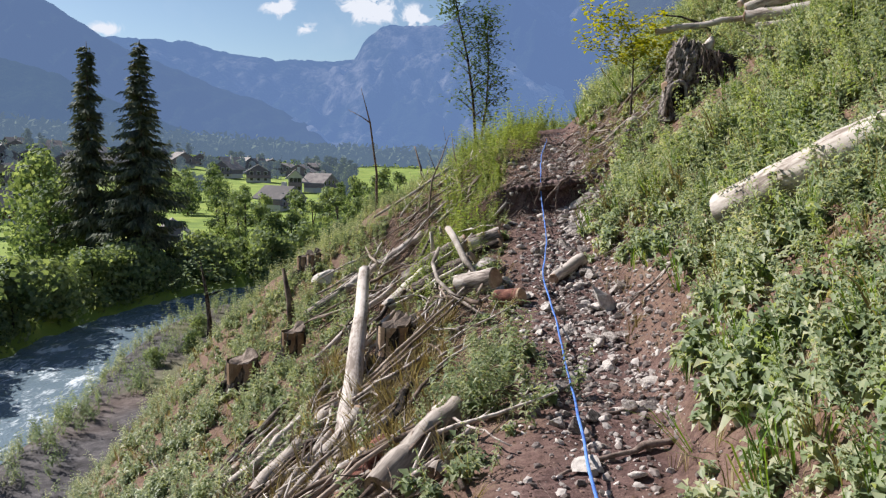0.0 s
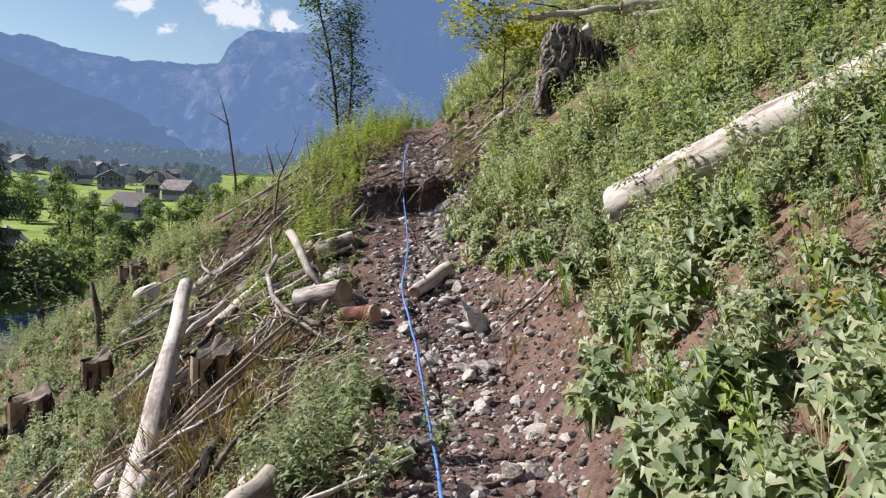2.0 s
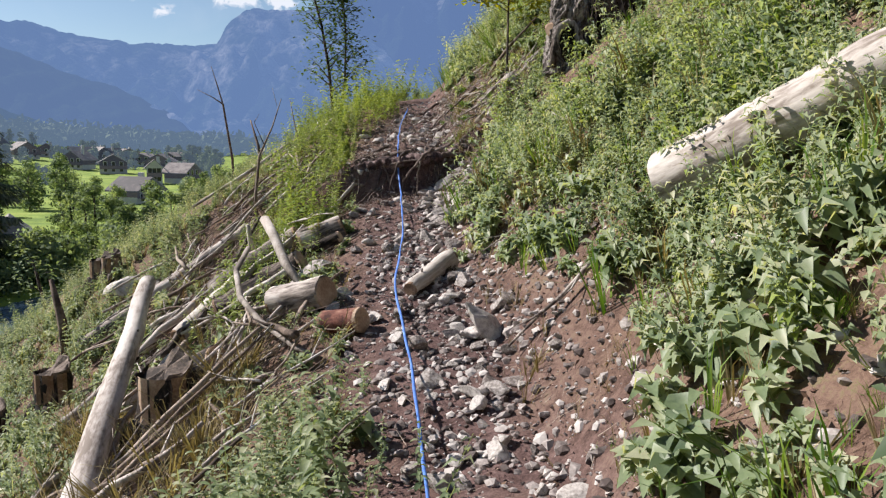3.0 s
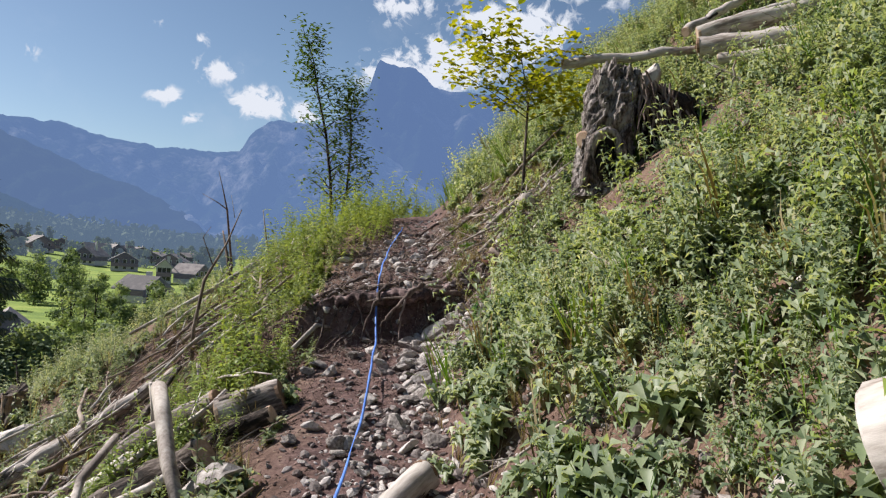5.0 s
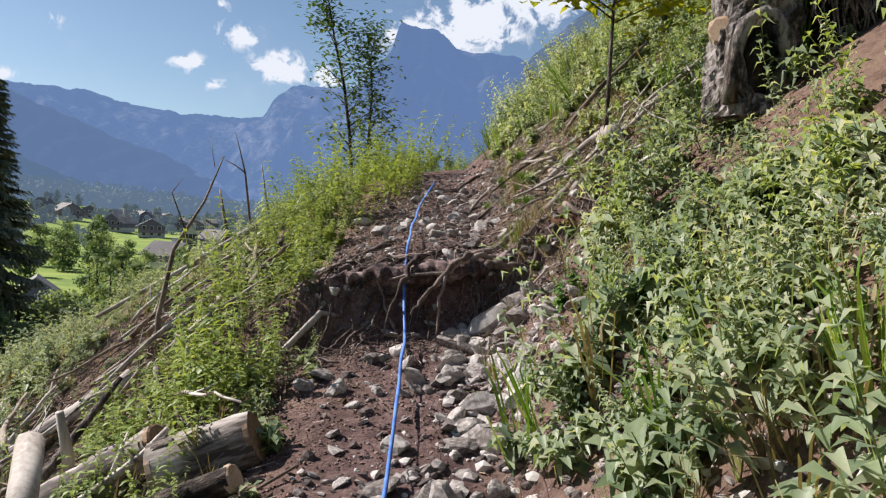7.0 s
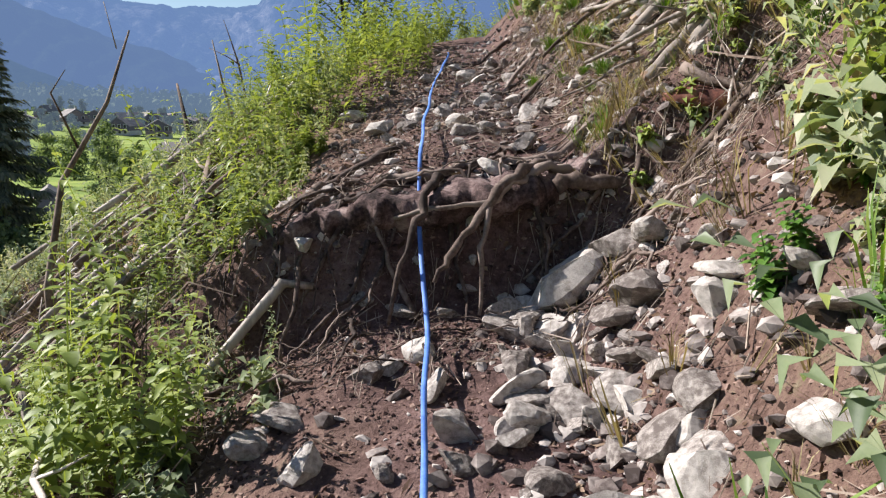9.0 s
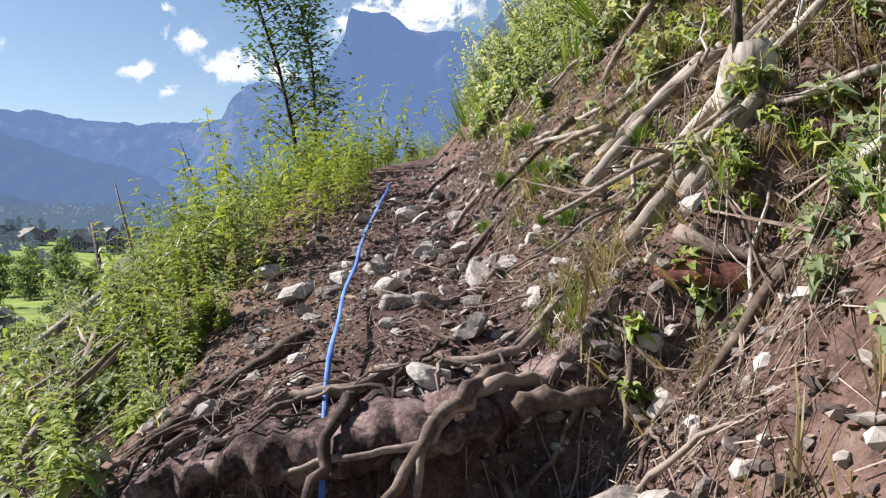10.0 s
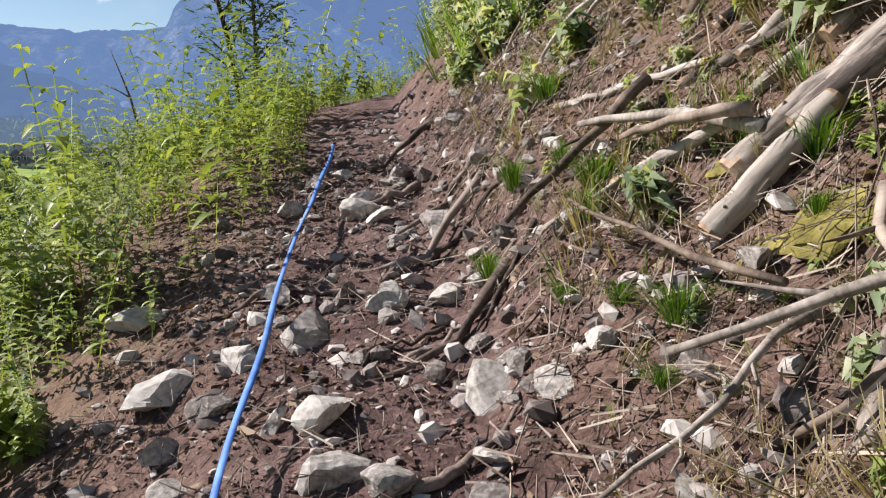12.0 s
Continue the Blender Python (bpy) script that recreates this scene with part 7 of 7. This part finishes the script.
rnd = np.random.RandomState(760)
spots = [(-29, 53, 0.85), (-32, 57, 1.1), (-35, 62, 1.0), (-28.5, 57, 0.8), (-38, 107, 1.3), (-34, 109, 1.2), (-43, 112, 1.3), (-46.8, 147, 1.6), (-41, 128, 1.5), (-36, 118, 1.1), (-31, 112, 1.0), (-50, 140, 1.4), (-55, 120, 1.2), (-60, 110, 1.2), (-45, 100, 1.0), (-39, 98, 0.95), (-30, 104, 0.9), (-63, 100, 1.2), (-48, 75, 0.9), (-58, 84, 1.0)]
plant_trees(TREES, [(x, y, k if y < 90 else 0.62 * k) for x, y, k in spots], "broadleaf trees of the valley")
spots = [(-20, 66, 0.9), (-18, 63, 0.85), (-22, 70, 0.95), (-17, 67, 1.0), (-15.2, 62.5, 0.9), (-13.5, 64, 0.95), (-14, 70, 1.05), (-12, 66, 1.0), (-10, 68, 1.05), (-12, 76, 1.15), (-14.3, 81, 1.2), (-9, 74, 1.15), (-7, 72, 1.1), (-11, 88, 1.3), (-8, 84, 1.3), (-5, 80, 1.25), (-16, 78, 1.1), (-19, 76, 1.0), (-3, 76, 1.2), (-6, 92, 1.4), (-1, 86, 1.35), (-11.5, 100, 1.4), (-17, 90, 1.1), (-2, 98, 1.45), (2, 90, 1.4), (-20, 84, 0.95), (-9.9, 120, 1.5), (-3, 112, 1.5)]
spots += [(rnd.uniform(-36, -4), rnd.uniform(62, 135), rnd.uniform(0.7, 1.05)) for _ in range(46)]
spots = [p for p in spots if not (-34 < p[0] < -22 and 64 < p[1] < 90) and not (p[1] > 78 and -19.5 < math.degrees(math.atan2(p[0], p[1])) < -9.5)]
plant_trees(SLIM, [(x, y, 0.72 * k) for x, y, k in spots], "slim trees by the river")
mids = np.array(RIVER_MID, float)
spots = []
for a, b in zip(mids[1:-1], mids[2:]):
    way = (b - a) / np.linalg.norm(b - a)
    out = np.array([-way[1], way[0]])
    for k in np.arange(0, np.linalg.norm(b - a), 1.7):
        for row in range(2):
            p = a + way * (k + rnd.uniform(-0.5, 0.5)) + out * (3.6 + 2.3 * row + rnd.uniform(-0.4, 0.7))
            if 22 < p[1] < 70 and p[0] < 25:
                spots.append((p[0], p[1], rnd.uniform(0.6, 1.15)))
spots += [(-9, 46, 0.5), (-7.5, 48, 0.6), (-9.5, 43, 0.4), (-11, 47.5, 0.5), (-8, 52, 0.7), (-5, 53, 0.8), (-10, 40, 0.35), (-12.3, 36, 0.3), (-11.6, 33, 0.35), (-12.6, 31, 0.3)]
plant_trees(SHRUBS, spots, "shrubs of the river bank")
spots = []
while len(spots) < 200:
    a, d = radians(rnd.uniform(-34, -7)), rnd.uniform(150, 560)
    x, y = math.sin(a) * d, math.cos(a) * d
    deg = math.degrees(a)
    if -18 < deg < -10.5 and 150 < d < 250 and rnd.rand() < 0.97:
        continue
    if d < 230 and deg < -17 and rnd.rand() < 0.55:
        continue
    spots.append((x, y, rnd.uniform(0.35, 0.75)))
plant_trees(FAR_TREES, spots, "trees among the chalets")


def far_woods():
    """The woods on the valley's far floor, too many to count; their haze is painted as emission."""
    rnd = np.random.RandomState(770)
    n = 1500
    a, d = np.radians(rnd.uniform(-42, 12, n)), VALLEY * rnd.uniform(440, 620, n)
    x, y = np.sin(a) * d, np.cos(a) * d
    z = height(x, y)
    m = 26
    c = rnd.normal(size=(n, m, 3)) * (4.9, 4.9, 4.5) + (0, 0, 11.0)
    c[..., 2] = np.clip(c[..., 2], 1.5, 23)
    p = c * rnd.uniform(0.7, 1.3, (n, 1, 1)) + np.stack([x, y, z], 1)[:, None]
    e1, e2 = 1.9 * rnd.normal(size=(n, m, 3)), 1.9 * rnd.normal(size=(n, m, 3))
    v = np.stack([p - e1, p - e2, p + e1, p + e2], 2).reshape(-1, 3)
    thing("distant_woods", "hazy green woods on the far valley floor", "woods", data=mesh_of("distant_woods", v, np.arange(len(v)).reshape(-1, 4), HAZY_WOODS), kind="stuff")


far_woods()


def box(x0, x1, y0, y1, z0, z1):
    v = np.array([(x, y, z) for z in (z0, z1) for x, y in ((x0, y0), (x1, y0), (x1, y1), (x0, y1))], float)
    return v, np.array([(3, 2, 1, 0), (4, 5, 6, 7), (0, 1, 5, 4), (1, 2, 6, 5), (2, 3, 7, 6), (3, 0, 4, 7)]), np.zeros((0, 3), int)


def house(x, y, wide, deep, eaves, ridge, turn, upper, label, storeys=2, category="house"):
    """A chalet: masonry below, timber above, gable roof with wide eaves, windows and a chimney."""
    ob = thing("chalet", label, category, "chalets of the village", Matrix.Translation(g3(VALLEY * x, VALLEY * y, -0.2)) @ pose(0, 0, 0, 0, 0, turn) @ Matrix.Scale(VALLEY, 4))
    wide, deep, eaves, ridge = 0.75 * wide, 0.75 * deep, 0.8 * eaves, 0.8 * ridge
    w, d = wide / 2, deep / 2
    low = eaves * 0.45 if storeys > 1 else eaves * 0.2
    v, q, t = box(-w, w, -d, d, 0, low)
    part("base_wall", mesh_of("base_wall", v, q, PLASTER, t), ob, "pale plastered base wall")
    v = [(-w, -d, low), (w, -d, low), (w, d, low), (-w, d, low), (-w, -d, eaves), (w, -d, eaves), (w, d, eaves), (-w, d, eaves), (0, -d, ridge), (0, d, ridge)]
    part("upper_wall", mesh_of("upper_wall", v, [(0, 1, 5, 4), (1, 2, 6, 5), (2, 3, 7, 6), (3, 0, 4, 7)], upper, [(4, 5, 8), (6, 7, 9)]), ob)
    o, e = 0.8, 0.22
    slope = (ridge - eaves) / w
    for s in (-1, 1):
        xe = s * (w + o)
        ze = ridge - slope * (w + o)
        v = [(0, -d - o, ridge + 0.02), (xe, -d - o, ze + 0.02), (xe, d + o, ze + 0.02), (0, d + o, ridge + 0.02), (0, -d - o, ridge + e), (xe, -d - o, ze + e), (xe, d + o, ze + e), (0, d + o, ridge + e)]
        q = [(0, 3, 2, 1), (4, 5, 6, 7), (0, 1, 5, 4), (1, 2, 6, 5), (2, 3, 7, 6), (3, 0, 4, 7)]
        part("roof_side", mesh_of("roof_side", v, [f if s > 0 else f[::-1] for f in q], ROOF), ob, "grey roof slope with wide eaves")
    if storeys > 1:
        for side_y in (-1, 1):
            for k in range(3):
                for z in (low * 0.35, low + 0.7):
                    cx = (k - 1) * wide * 0.29
                    yy = side_y * d
                    frame_v, frame_q, frame_t = box(cx - 0.55, cx + 0.55, yy - 0.06, yy + 0.06, z, z + 1.3)
                    win = part("window", mesh_of("window", frame_v, frame_q, PLASTER, frame_t), ob)
                    v, q, t = box(cx - 0.42, cx + 0.42, yy - 0.085, yy + 0.085, z + 0.12, z + 1.18)
                    part("pane", mesh_of("pane", v, q, GLASS_DARK, t), win)
        v, q, t = box(w * 0.3, w * 0.3 + 0.7, -0.35, 0.35, ridge - slope * w * 0.5, ridge + 0.8)
        part("chimney", mesh_of("chimney", v, q, PLASTER, t), ob)
        v, q, t = box(-w, w, -d - 1.0, -d, low - 0.12, low)
        part("balcony", mesh_of("balcony", v, q, TIMBER, t), ob)
        v, q, t = box(-w, w, -d - 1.0, -d - 0.94, low, low + 0.9)
        part("balcony_rail", mesh_of("balcony_rail", v, q, TIMBER, t), ob)
    else:
        v, q, t = box(-0.5, 0.5, -d - 0.05, -d + 0.02, 0, 1.9)
        part("door", mesh_of("door", v, q, TIMBER, t), ob)


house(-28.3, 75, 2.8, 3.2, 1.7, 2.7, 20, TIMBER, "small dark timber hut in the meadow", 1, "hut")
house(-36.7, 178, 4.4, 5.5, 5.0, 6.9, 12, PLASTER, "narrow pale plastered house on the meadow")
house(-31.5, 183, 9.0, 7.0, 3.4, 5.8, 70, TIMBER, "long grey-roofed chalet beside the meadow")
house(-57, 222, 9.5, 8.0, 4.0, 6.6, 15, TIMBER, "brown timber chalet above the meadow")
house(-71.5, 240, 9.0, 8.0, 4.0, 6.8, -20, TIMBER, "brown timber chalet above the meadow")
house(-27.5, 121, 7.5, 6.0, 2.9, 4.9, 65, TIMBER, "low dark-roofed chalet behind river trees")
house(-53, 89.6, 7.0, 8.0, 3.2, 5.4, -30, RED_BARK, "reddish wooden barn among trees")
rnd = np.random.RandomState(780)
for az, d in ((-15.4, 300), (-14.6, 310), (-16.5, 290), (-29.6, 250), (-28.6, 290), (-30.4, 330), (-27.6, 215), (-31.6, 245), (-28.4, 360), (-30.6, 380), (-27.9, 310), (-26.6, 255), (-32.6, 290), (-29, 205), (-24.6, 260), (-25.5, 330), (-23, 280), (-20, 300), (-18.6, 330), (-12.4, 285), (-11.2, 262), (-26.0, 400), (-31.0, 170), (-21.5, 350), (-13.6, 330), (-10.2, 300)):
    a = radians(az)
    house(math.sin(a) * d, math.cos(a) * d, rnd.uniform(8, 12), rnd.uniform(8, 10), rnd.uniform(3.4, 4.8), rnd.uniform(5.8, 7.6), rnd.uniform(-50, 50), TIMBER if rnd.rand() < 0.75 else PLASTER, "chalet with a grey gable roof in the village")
